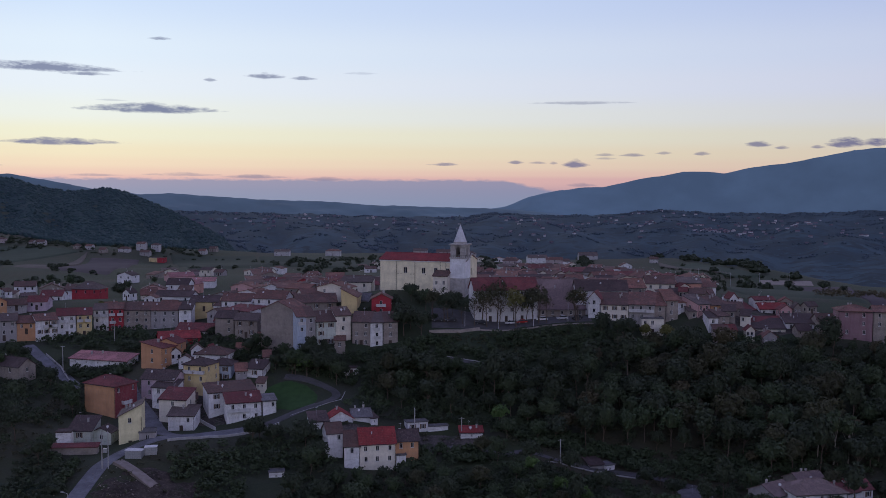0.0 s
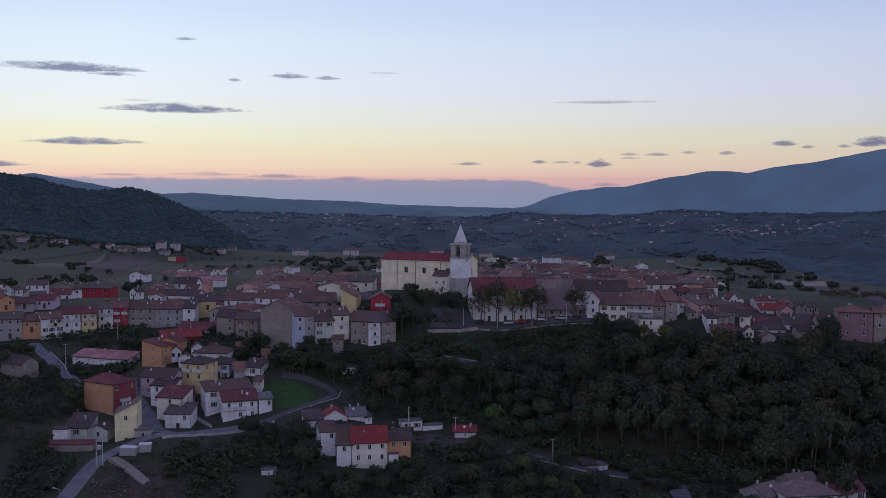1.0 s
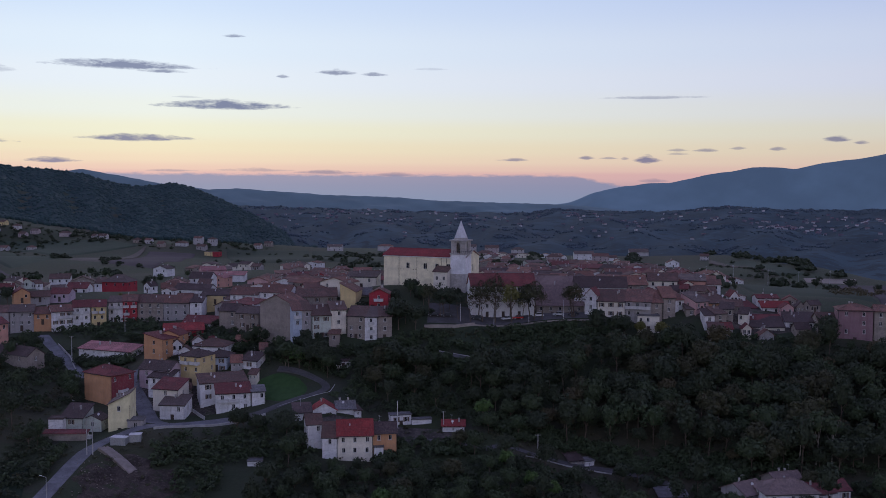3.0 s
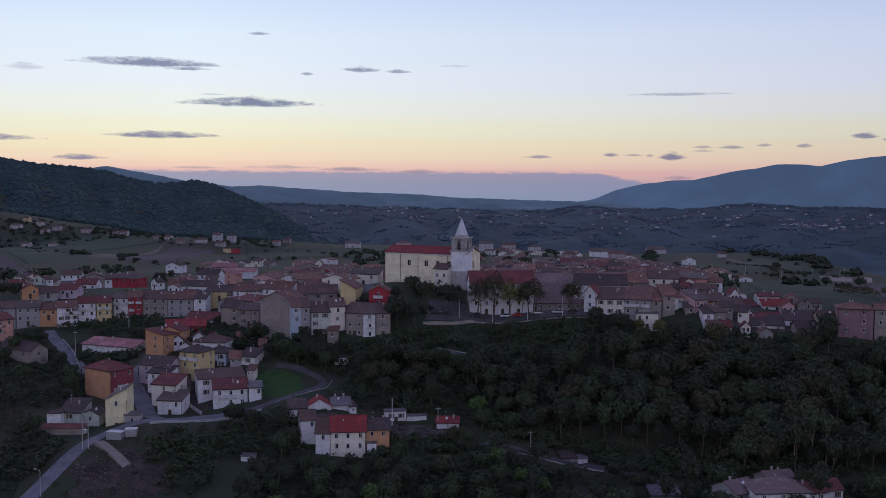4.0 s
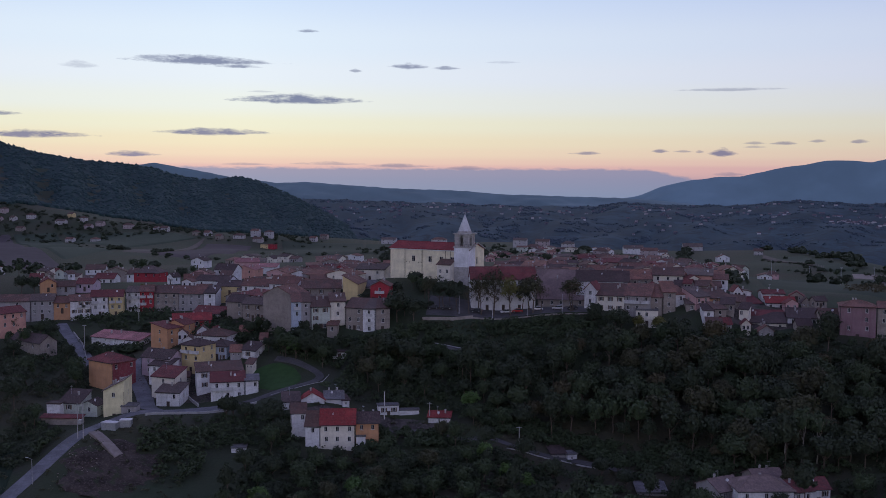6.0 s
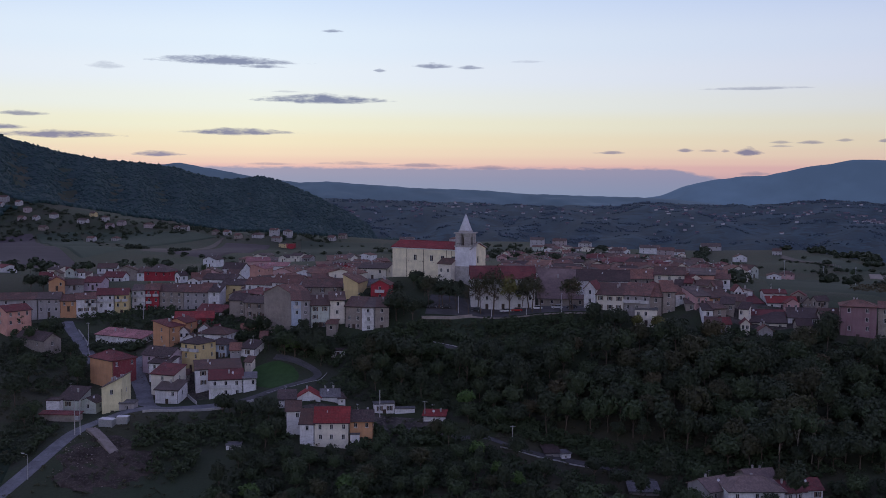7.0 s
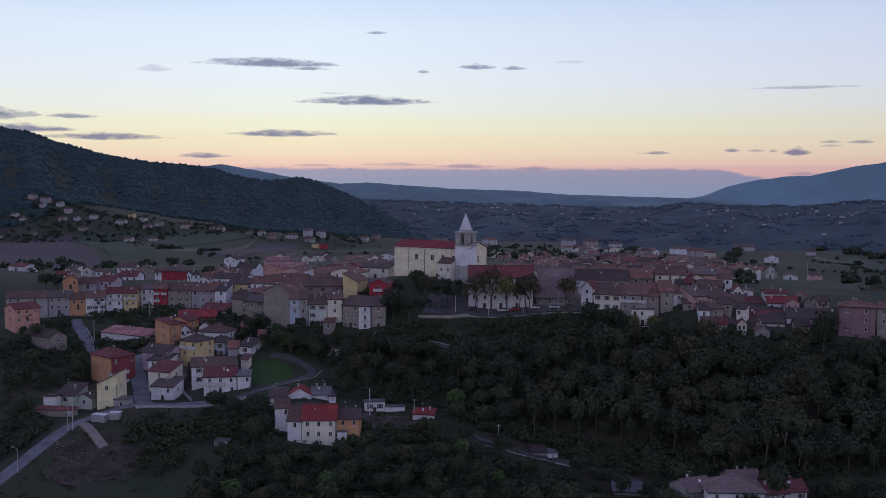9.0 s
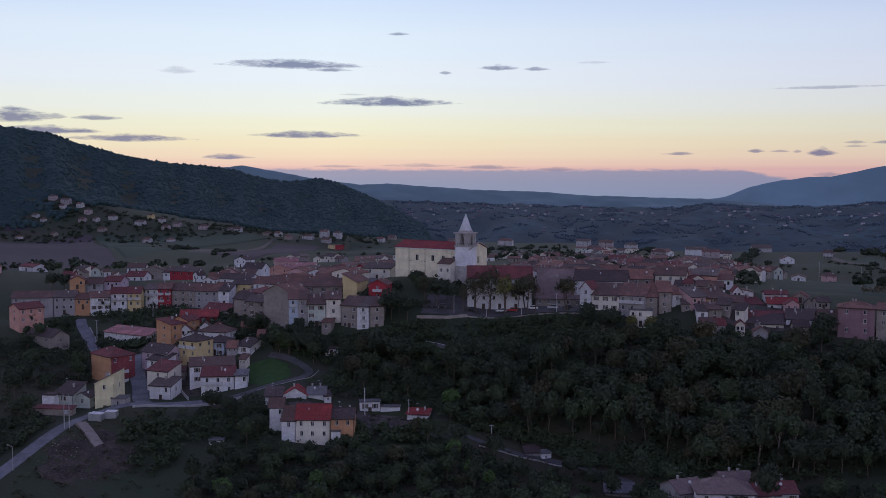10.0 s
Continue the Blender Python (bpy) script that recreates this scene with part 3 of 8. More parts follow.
def window_meshes(w, h, mat_shut=None):
    """Frame with a middle bar, one pane behind it, one louvred shutter, and a plain frame with its pane for far walls."""
    t = 0.09
    xs, zs = (0, t, w / 2 - .04, w / 2 + .04, w - t, w), (0, t, h - t, h)
    v = [(x, y, z) for y in (-.05, .05) for z in zs for x in xs]
    k = lambda i, j, d: d * 24 + j * 6 + i
    f = []
    for j in range(3):
        for i in range(5):
            if not (j == 1 and i in (1, 3)):
                f += [(k(i, j, 0), k(i + 1, j, 0), k(i + 1, j + 1, 0), k(i, j + 1, 0)), (k(i, j + 1, 1), k(i + 1, j + 1, 1), k(i + 1, j, 1), k(i, j, 1))]
    for i0, j0, i1, j1 in ((0, 0, 5, 3), (1, 1, 2, 2), (3, 1, 4, 2)):
        c = [(i0, j0), (i1, j0), (i1, j1), (i0, j1)]
        f += [(k(*c[n], 0), k(*c[n], 1), k(*c[(n + 1) % 4], 1), k(*c[(n + 1) % 4], 0)) for n in range(4)]
    frame_mesh = mesh_of("window_frame", v, f, M_FRAME)
    pane = Solid().box(t * .5, .015, t * .5, w - t * .5, .035, h - t * .5).mesh("pane", M_GLASS)
    sv, sf, rows = [], [], 10
    for n in range(rows + 1):
        for y in (-.265, -.235):
            sv += [(0, y, n * h / rows), (w * .5, y, n * h / rows)]
    for n in range(rows):
        a, b = 4 * n, 4 * n + 4
        sv_mid = len(sv)
        sv += [(0, -.29, (n + .2) * h / rows), (w * .5, -.29, (n + .2) * h / rows)]
        sf += [(a, a + 1, sv_mid + 1, sv_mid), (sv_mid, sv_mid + 1, b + 1, b), (a + 3, a + 2, b + 2, b + 3), (a + 2, a, sv_mid, b, b + 2), (a + 1, a + 3, b + 3, b + 1, sv_mid + 1)]
    sf += [(0, 2, 3, 1), (4 * rows, 4 * rows + 1, 4 * rows + 3, 4 * rows + 2)]
    shut = mesh_of("shutter", sv, sf, M_SHUT)
    fv = [(0, 0, 0), (w, 0, 0), (w, 0, h), (0, 0, h), (t, 0, t), (w - t, 0, t), (w - t, 0, h - t), (t, 0, h - t), (t, .05, t), (w - t, .05, t), (w - t, .05, h - t), (t, .05, h - t)]
    ff = [(0, 1, 5, 4), (1, 2, 6, 5), (2, 3, 7, 6), (3, 0, 4, 7), (4, 5, 9, 8), (5, 6, 10, 9), (6, 7, 11, 10), (7, 4, 8, 11), (8, 9, 10, 11)]
    far = mesh_of("far_window", fv, ff, [M_FRAME, M_GLASS], index=[0] * 8 + [1])
    return frame_mesh, pane, shut, far


WINDOW = {"std": ((0.95, 1.45), window_meshes(0.95, 1.45)), "small": ((0.6, 0.75), window_meshes(0.6, 0.75)), "tall": ((1.0, 2.1), window_meshes(1.0, 2.1)),
          "church": ((1.5, 2.3), window_meshes(1.5, 2.3))}
SILL = {k: Solid().box(-.12, -.24, -.09, WINDOW[k][0][0] + .12, -.04, -.005).mesh("sill", M_PALE) for k in ("std", "small")}
DOOR_MESH = Solid().box(0, -.04, 0, 1.1, .04, 2.2).box(.1, -.07, .25, .5, -.04, 1.0).box(.6, -.07, .25, 1.0, -.04, 1.0).box(.1, -.07, 1.15, .5, -.04, 2.05).box(.6, -.07, 1.15, 1.0, -.04, 2.05).mesh("door", M_DOOR)


def balcony_mesh(w):
    """A slab with a thin parapet round three sides, in one piece."""
    t = .08
    u = [(0, 0), (0, -1.1), (w, -1.1), (w, 0), (w - t, 0), (w - t, -1.1 + t), (t, -1.1 + t), (t, 0)]
    v = [(x, y, z) for z in (-.16, .92) for x, y in u]
    f = [(k, (k + 1) % 8, 8 + (k + 1) % 8, 8 + k)[::-1] for k in range(8)]
    f += [(8, 9, 14, 15), (9, 10, 13, 14), (10, 11, 12, 13), (0, 7, 6, 1), (1, 6, 5, 2), (2, 5, 4, 3), (7, 4, 5, 6)]
    return mesh_of("balcony", v, f, M_PALE)


BALCONY = {w: balcony_mesh(w) for w in (2.2, 3.4)}
CHIMNEY = Solid().box(-.24, -.2, -1.2, .24, .2, .5).box(-.3, -.26, .5, .3, .26, .58).box(-.24, -.2, .58, -.16, .2, .75).box(.16, -.2, .58, .24, .2, .75).box(-.3, -.26, .75, .3, .26, .82)
CHIMNEY = CHIMNEY.mesh("chimney", WALL["ashlar"])
AERIAL = Solid().tube((0, 0, 0), (0, 0, 2.6), .025, .02, 5)
for k in range(6):
    AERIAL.box(-.4 + .03 * k, -.5 + k * .2, 2.3, .4 - .03 * k, -.48 + k * .2, 2.32)
AERIAL = AERIAL.box(-.015, -.55, 2.29, .015, .6, 2.31).mesh("aerial", M_STEEL)
DISH = Solid().tube((0, 0, 0), (0, 0, .8), .03, .03, 5)
DISH.tube((0, 0, .8), (-.1, -.12, .85), .02, .42, 10)
DISH = DISH.mesh("satellite_dish", M_PALE)
taken = []


def house(x, y, ze, ang, w, d, h, roof, rise, wall, rm, win, side, label, sidewall=None, balcony=0, doors=0, name="house", extras=True):
    """x, y: front left corner; ze: height of the eaves; w along the front, d into the depth; h: wall height above the ground."""
    rng = random.Random(f"{x:.1f},{y:.1f}")
    m = pose(x, y, ze - h, 0, 0, ang)
    c = m @ Vector((w / 2, d / 2, 0))
    taken.append((c.x, c.y, (w + d) * 0.26))
    low = min(land_at(*(m @ Vector((u, v, 0))).xy) for u in (0, w) for v in (0, d)) - (ze - h)
    base = min(0.0, low) - 1.0
    top = thing(name, m, label, "house")
    close = math.hypot(x, y + 388) < 470 and extras
    # openings, storey by storey from the eaves down
    kind = "small" if h < 2.9 else "std"
    (ww, wh), meshes = WINDOW[kind]
    rows, cols = win
    step = min(3.0, h / max(rows, 1)) if rows else 3.0

    def openings(length, rows, cols):
        got = []
        for r in range(rows):
            z1 = h - 0.55 - r * step
            z0 = z1 - wh
            if z0 < 0.3:
                break
            for k in range(cols):
                if cols > 1 and rng.random() < 0.12:
                    continue
                u0 = length * (k + 0.5) / cols - ww / 2 + rng.uniform(-0.15, 0.15)
                if u0 > 0.2 and u0 + ww < length - 0.2:
                    got.append((u0, z0, u0 + ww, z1))
        return got

    def doorways(got, length, count, width=1.1, height=2.2):
        add = []
        for k in range(count):
            u0 = length * (k + 1) / (count + 1) - width / 2
            if u0 < 0.2 or u0 + width > length - 0.2 or height > h - .2:
                continue
            if not any(q[0] < u0 + width + .1 and q[2] > u0 - .1 and q[1] < height + .1 for q in got):
                add.append((u0, 0.0, u0 + width, height))
        return add

    sides = {"front": ((0, 0), (w, 0), (0, -1), 0, w), "right": ((w, 0), (w, d), (1, 0), 90, d), "back": ((w, d), (0, d), (0, 1), 180, w), "left": ((0, d), (0, 0), (-1, 0), 270, d)}
    plan = {"front": openings(w, rows, cols), "right": openings(d, max(rows, 1 if side else 0), side), "left": openings(d, max(rows, 1 if side else 0), side), "back": []}
    doorset = {"front": doorways(plan["front"], w, doors or (1 if rows and w > 4.5 else 0)), "right": [], "left": [], "back": []}
    body, other = Solid(), Solid()
    for key, (a, b, n, turn, length) in sides.items():
        use = other if sidewall and key == "right" else body
        wall_panel(use, a, b, base, h, plan[key] + doorset[key], n)
    # gables
    if roof == "gable_x":
        body.quad((w, 0, h), (w, d, h), (w, d / 2, h + rise)).quad((0, d, h), (0, 0, h), (0, d / 2, h + rise))
    elif roof == "gable_y":
        body.quad((0, 0, h), (w, 0, h), (w / 2, 0, h + rise)).quad((w, d, h), (0, d, h), (w / 2, d, h + rise))
    elif roof == "shed_b":
        body.quad((w, 0, h), (w, d, h), (w, d, h + rise)).quad((0, d, h), (0, 0, h), (0, d, h + rise)).quad((w, d, h), (0, d, h), (0, d, h + rise), (w, d, h + rise))
    elif roof in ("shed_r", "shed_l"):
        k = rise if roof == "shed_r" else 0
        body.quad((0, 0, h), (w, 0, h), (w, 0, h + k)) if k else None
        if k:
            body.quad((w, 0, h), (w, d, h), (w, d, h + k), (w, 0, h + k)).quad((w, d, h), (0, d, h), (w, d, h + k))
        else:
            k = -rise
            body.quad((0, 0, h), (w, 0, h), (0, 0, h + k)).quad((0, d, h), (0, 0, h), (0, 0, h + k), (0, d, h + k)).quad((w, d, h), (0, d, h), (0, d, h + k))
    part("wall", body.mesh("wall", WALL[wall]), top)
    if sidewall:
        part("side_wall", other.mesh("side_wall", WALL[sidewall]), top, sidewall + " side wall")
    # roof
    o, t = 0.38, 0.2
    R = Solid()
    if roof == "gable_x":
        e = rise * o / (d / 2)
        R.slab(((-o, -o, h - e), (w + o, -o, h - e), (w + o, d / 2, h + rise), (-o, d / 2, h + rise)), -t)
        R.slab(((-o, d / 2, h + rise), (w + o, d / 2, h + rise), (w + o, d + o, h - e), (-o, d + o, h - e)), -t)
        R.tube((-o, d / 2, h + rise + t * .8), (w + o, d / 2, h + rise + t * .8), .16, .16, 6)
    elif roof == "gable_y":
        e = rise * o / (w / 2)
        R.slab(((-o, -o, h - e), (w / 2, -o, h + rise), (w / 2, d + o, h + rise), (-o, d + o, h - e)), -t)
        R.slab(((w / 2, -o, h + rise), (w + o, -o, h - e), (w + o, d + o, h - e), (w / 2, d + o, h + rise)), -t)
        R.tube((w / 2, -o, h + rise + t * .8), (w / 2, d + o, h + rise + t * .8), .16, .16, 6)
    elif roof == "hip":
        e, q = 0.12, min(w, d) / 2
        A, B, C, D = (-o, -o, h - e), (w + o, -o, h - e), (w + o, d + o, h - e), (-o, d + o, h - e)
        if w >= d:
            P, Q = (q, d / 2, h + rise), (w - q, d / 2, h + rise)
            R.slab((A, B, Q, P), -t).slab((C, D, P, Q), -t).slab((B, C, Q), -t).slab((D, A, P), -t)
        else:
            P, Q = (w / 2, q, h + rise), (w / 2, d - q, h + rise)
            R.slab((A, B, P), -t).slab((C, D, Q), -t).slab((B, C, Q, P), -t).slab((D, A, P, Q), -t)
        for p, r in ((A, P), (D, P) if w >= d else (B, P), (B, Q) if w >= d else (D, Q), (C, Q), (P, Q)):
            R.tube(Vector(p) + Vector((0, 0, t)), Vector(r) + Vector((0, 0, t)), .14, .14, 6)
    elif roof == "shed_b":
        e = rise * o / d
        R.slab(((-o, -o, h - e), (w + o, -o, h - e), (w + o, d + o, h + rise + e), (-o, d + o, h + rise + e)), -t)
    elif roof == "shed_r":
        e = rise * o / w
        R.slab(((-o, -o, h - e), (w + o, -o, h + rise + e), (w + o, d + o, h + rise + e), (-o, d + o, h - e)), -t)
    elif roof == "shed_l":
        e = -rise * o / w
        R.slab(((-o, -o, h - rise + e), (w + o, -o, h - e), (w + o, d + o, h - e), (-o, d + o, h - rise + e)), -t)
    else:
        R.box(-.2, -.2, h, w + .2, d + .2, h + .22)
        for b in ((-.2, -.2, w + .2, -.05), (-.2, d + .05, w + .2, d + .2), (-.2, -.05, -.05, d + .05), (w + .05, -.05, w + .2, d + .05)):
            R.box(b[0], b[1], h + .22, b[2], b[3], h + .4)
    part("roof", R.mesh("roof", ROOF[rm]), top)
    # gutter and rain pipe, low plinth
    if close and w > 4 and roof != "flat":
        e = h - .16 if roof in ("gable_x", "hip", "shed_b") else None
        if e:
            part("gutter", Solid().tube((-.35, -.45, e), (w + .35, -.45, e), .08, .08, 6).mesh("gutter", M_IRON), top)
        u = rng.choice((.12, w - .12))
        part("downpipe", Solid().tube((u, -.09, -.5), (u, -.09, h - .3), .055, .055, 6).mesh("downpipe", M_IRON), top)
    # windows, doors, balconies
    for key, (a, b, n, turn, length) in sides.items():
        face = pose(a[0], a[1], 0, 0, 0, turn)
        shutters = rng.random() < 0.28
        for u0, z0, u1, z1 in plan[key]:
            if not close:
                part("window", meshes[3], top, at=face @ pose(u0, 0.17, z0))
                continue
            wdw = part("window", meshes[0], top, at=face @ pose(u0, 0.15, z0))
            part("pane", meshes[1], wdw)
            part("sill", SILL[kind], wdw)
            if shutters and kind == "std" and length > 5 and key == "front":
                part("shutter", meshes[2], wdw, at=pose(-ww * .5, 0.07, 0))
                part("shutter", meshes[2], wdw, at=pose(ww, 0.07, 0))
        for u0, z0, u1, z1 in doorset[key]:
            part("door", DOOR_MESH, top, at=face @ pose(u0, 0.15, z0))
        if balcony and key == "front" and plan[key]:
            for u0, z0, u1, z1 in plan[key][: 1 + len(plan[key]) // 3]:
                bw = 3.4 if length > 7 else 2.2
                s = min(max(0.1, (u0 + u1) / 2 - bw / 2), length - bw - .1)
                part("balcony", BALCONY[bw], top, at=face @ pose(s, 0, z0 - .55))
    if extras and roof != "flat" and w > 4.5:
        for k in range(rng.choice((0, 1, 1, 2))):
            u, v = rng.uniform(.2, .8) * w, d * rng.uniform(.55, .8)
            zr = {"gable_x": h + rise * (1 - abs(v - d / 2) / (d / 2)), "gable_y": h + rise * (1 - abs(u - w / 2) / (w / 2)), "shed_b": h + rise * v / d, "shed_r": h + rise * u / w, "shed_l": h - rise * (1 - u / w)}.get(roof, h + rise * .6)
            part("chimney", CHIMNEY, top, at=pose(u, v, zr + .5))
        if rng.random() < 0.5:
            part("aerial", AERIAL, top, at=pose(w * rng.uniform(.3, .7), d * .5, h + abs(rise) * .8, 0, 0, rng.uniform(0, 90)))
        if rng.random() < 0.5:
            part("satellite_dish", DISH, top, at=pose(w * rng.uniform(.1, .9), d * .3, h + abs(rise) * .5, 0, 0, rng.uniform(-40, 40)))
    return top


# ---- the church ----
def church():
    top = thing("church", pose(-26.6, 12.9, 8.0, 0, 0, -26), "cream parish church with red tiled roof", "church")
    L, W, H, rise = 35.3, 13.0, 12.9, 2.2
    u0 = 0.0
    body = Solid()
    (ww, wh), meshes = WINDOW["church"]
    wins = [(u, H - 5.1, u + ww, H - 5.1 + wh) for u in (9.8, 17.3, 22.3, 27.2)]
    wall_panel(body, (u0, 0), (L, 0), -3, H, wins, (0, -1), .35)
    front = [(W / 2 - 1, 0, W / 2 + 1, 3.6), (W / 2 - .7, 7.2, W / 2 + .7, 10.0)]
    wall_panel(body, (L, 0), (L, W), -3, H, front, (1, 0), .35)
    wall_panel(body, (L, W), (u0, W), -3, H, [], (0, 1))
    wall_panel(body, (u0, W), (u0, 0), -3, H, [], (-1, 0))
    body.quad((L, 0, H), (L, W, H), (L, W / 2, H + rise)).quad((0, W, H), (0, 0, H), (0, W / 2, H + rise))
    part("wall", body.mesh("wall", WALL["church"]), top)
    for u, z0, _, _ in wins:
        f = part("window", meshes[0], top, at=pose(u, .3, z0))
        part("pane", meshes[1], f)
    f = part("window", WINDOW["tall"][1][0], top, at=pose(L - .3, W / 2 - .5, 7.4, 0, 0, 90))
    part("pane", WINDOW["tall"][1][1], f)
    part("door", Solid().box(0, -.05, 0, 2, .05, 3.6).box(.15, -.1, .2, .92, -.05, 3.4).box(1.08, -.1, .2, 1.85, -.05, 3.4).mesh("door", M_DOOR), top, "dark wooden portal", at=pose(L - .25, W / 2 - 1, 0, 0, 0, 90))
    R = Solid()
    o = .5
    e = rise * o / (W / 2)
    R.slab(((-o, -o, H - e), (L + .15, -o, H - e), (L + .15, W / 2, H + rise), (-o, W / 2, H + rise)), -.22)
    R.slab(((-o, W / 2, H + rise), (L + .15, W / 2, H + rise), (L + .15, W + o, H - e), (-o, W + o, H - e)), -.22)
    R.tube((-o, W / 2, H + rise + .18), (L, W / 2, H + rise + .18), .18, .18, 6)
    part("roof", R.mesh("roof", ROOF["churchred"]), top, "red tiled nave roof")
    cor = Solid().box(-.25, -.3, H - .55, L + .05, 0, H - .12)
    part("cornice", cor.mesh("cornice", WALL["churchwhite"]), top)
    gab = Solid()
    gab.slab(((L - .05, -.4, H), (L + .55, -.4, H), (L + .55, W / 2, H + rise + .35), (L - .05, W / 2, H + rise + .35)), -.3)
    gab.slab(((L - .05, W / 2, H + rise + .35), (L + .55, W / 2, H + rise + .35), (L + .55, W + .4, H), (L - .05, W + .4, H)), -.3)
    part("gable_coping", gab.mesh("gable_coping", WALL["ashlar"]), top)
    for u in (6.8, 14.6, 25.0, L - 8.0):
        part("downpipe", Solid().tube((u, -.16, -2), (u, -.16, H - .5), .09, .09, 6).mesh("downpipe", M_IRON), top, "dark rain pipe")
    for u in (7.4, 8.6, 12.8, 14.0, 18.8, 23.2):
        part("vent", Solid().box(u, -.06, H - 5.6, u + .28, .02, H - 5.3).mesh("vent", M_IRON), top)
    # bell tower in front of the west end
    T, tx, ty = 6.0, 29.4, -1.2
    z1 = 14.0
    low = Solid().box(tx, ty, -3, tx + T, ty + T, 6.6)
    part("tower_base", low.mesh("tower_base", WALL["ashlar"]), top, "rough grey stone tower base")
    mid = Solid().box(tx - .04, ty - .04, 6.6, tx + T + .04, ty + T + .04, z1)
    part("tower_shaft", mid.mesh("tower_shaft", WALL["churchwhite"]), top, "whitewashed tower shaft")
    bel = Solid()
    b0, b1, ins = z1 + .1, z1 + 5.1, .25
    for a, b, n in (((tx + ins, ty + ins), (tx + T - ins, ty + ins), (0, -1)), ((tx + T - ins, ty + ins), (tx + T - ins, ty + T - ins), (1, 0)),
                    ((tx + T - ins, ty + T - ins), (tx + ins, ty + T - ins), (0, 1)), ((tx + ins, ty + T - ins), (tx + ins, ty + ins), (-1, 0))):
        ln = T - 2 * ins
        hole = [(ln / 2 - .85, b0 + .6, ln / 2 + .85, b0 + 3.7), (ln / 2 - .62, b0 + 3.7, ln / 2 + .62, b0 + 4.25), (ln / 2 - .3, b0 + 4.25, ln / 2 + .3, b0 + 4.5)]
        wall_panel(bel, a, b, z1, b1, hole, n, .7)
    for cx, cy in ((tx, ty), (tx + T - .9, ty), (tx, ty + T - .9), (tx + T - .9, ty + T - .9)):
        bel.box(cx + .1, cy + .1, z1, cx + .8, cy + .8, b1)
    bel.box(tx + .3, ty + .3, b1 - .1, tx + T - .3, ty + T - .3, b1)
    part("belfry", bel.mesh("belfry", WALL["ashlar"]), top, "open stone belfry with arched openings")
    for z, k, hh in ((z1, .35, .4), (b1, .45, .45), (b1 - 1.2, .1, .2)):
        part("string_course", Solid().box(tx - k, ty - k, z, tx + T + k, ty + T + k, z + hh).mesh("string_course", WALL["ashlar"]) if z != b1 - 1.2 else
             Solid().box(tx + .05, ty + .05, z, tx + T - .05, ty + .3, z + hh).box(tx + .05, ty + T - .3, z, tx + T - .05, ty + T - .05, z + hh).box(tx + .05, ty + .3, z, tx + .3, ty + T - .3, z + hh).box(tx + T - .3, ty + .3, z, tx + T - .05, ty + T - .3, z + hh).mesh("string_course", WALL["ashlar"]), top)
    rail = Solid()
    for k in range(9):
        for q in ((tx - .25 + k * .8, ty - .25), (tx - .25 + k * .8, ty + T + .25), (tx - .25, ty - .25 + k * .8), (tx + T + .25, ty - .25 + k * .8)):
            rail.box(q[0] - .03, q[1] - .03, z1 + .4, q[0] + .03, q[1] + .03, z1 + 1.3)
    for a in ((tx - .28, ty - .28, tx + T + .28, ty - .22), (tx - .28, ty + T + .22, tx + T + .28, ty + T + .28), (tx - .28, ty - .22, tx - .22, ty + T + .22), (tx + T + .22, ty - .22, tx + T + .28, ty + T + .22)):
        rail.box(a[0], a[1], z1 + 1.3, a[2], a[3], z1 + 1.36)
    part("railing", rail.mesh("railing", M_IRON), top)
    bell = Solid().tube((tx + T / 2, ty + T / 2, b0 + 1.4), (tx + T / 2, ty + T / 2, b0 + 2.4), .75, .35, 12).tube((tx + T / 2, ty + T / 2, b0 + 2.4), (tx + T / 2, ty + T / 2, b1 - .1), .05, .05, 6)
    part("bell", bell.mesh("bell", M_IRON), top)
    dr = Solid().box(tx + 1.0, ty + 1.0, b1 + .45, tx + T - 1.0, ty + T - 1.0, b1 + 1.2)
    part("lantern_base", dr.mesh("lantern_base", WALL["ashlar"]), top)
    cx, cy, zs = tx + T / 2, ty + T / 2, b1 + 1.2
    sp = Solid()
    n = 8
    ring = [(cx + 2.5 * math.cos(math.pi / 8 + k * math.pi / 4), cy + 2.5 * math.sin(math.pi / 8 + k * math.pi / 4), zs) for k in range(n)]
    sp.add(ring + [(cx, cy, zs + 6.7)], [(k, (k + 1) % n, n) for k in range(n)] + [tuple(reversed(range(n)))])
    part("spire", sp.mesh("spire", WALL["spire"]), top, "pale pointed spire")
    part("cross", Solid().box(cx - .05, cy - .05, zs + 6.5, cx + .05, cy + .05, zs + 7.6).box(cx - .4, cy - .05, zs + 7.0, cx + .4, cy + .05, zs + 7.1).mesh("cross", M_IRON), top)
    # low side chapel
    ch = Solid()
    (sw, sh), sm = WINDOW["std"]
    cw = [(.9, 4.2, .9 + sw, 4.2 + sh), (3.8, 4.2, 3.8 + sw, 4.2 + sh)]
    X, Y, D, hh = 23.6, -4.2, 4.2, 7.4
    wall_panel(ch, (X, Y), (X + 5.7, Y), -4, hh, cw, (0, -1))
    wall_panel(ch, (X + 5.7, Y), (X + 5.7, 0), -4, hh, [], (1, 0))
    wall_panel(ch, (X, 0), (X, Y), -4, hh, [], (-1, 0))
    ch.quad((X + 5.7, Y, hh), (X + 5.7, 0, hh), (X + 5.7, 0, hh + 1.8)).quad((X, 0, hh), (X, Y, hh), (X, 0, hh + 1.8))
    part("chapel_wall", ch.mesh("chapel_wall", WALL["cream"]), top, "weathered cream side chapel")
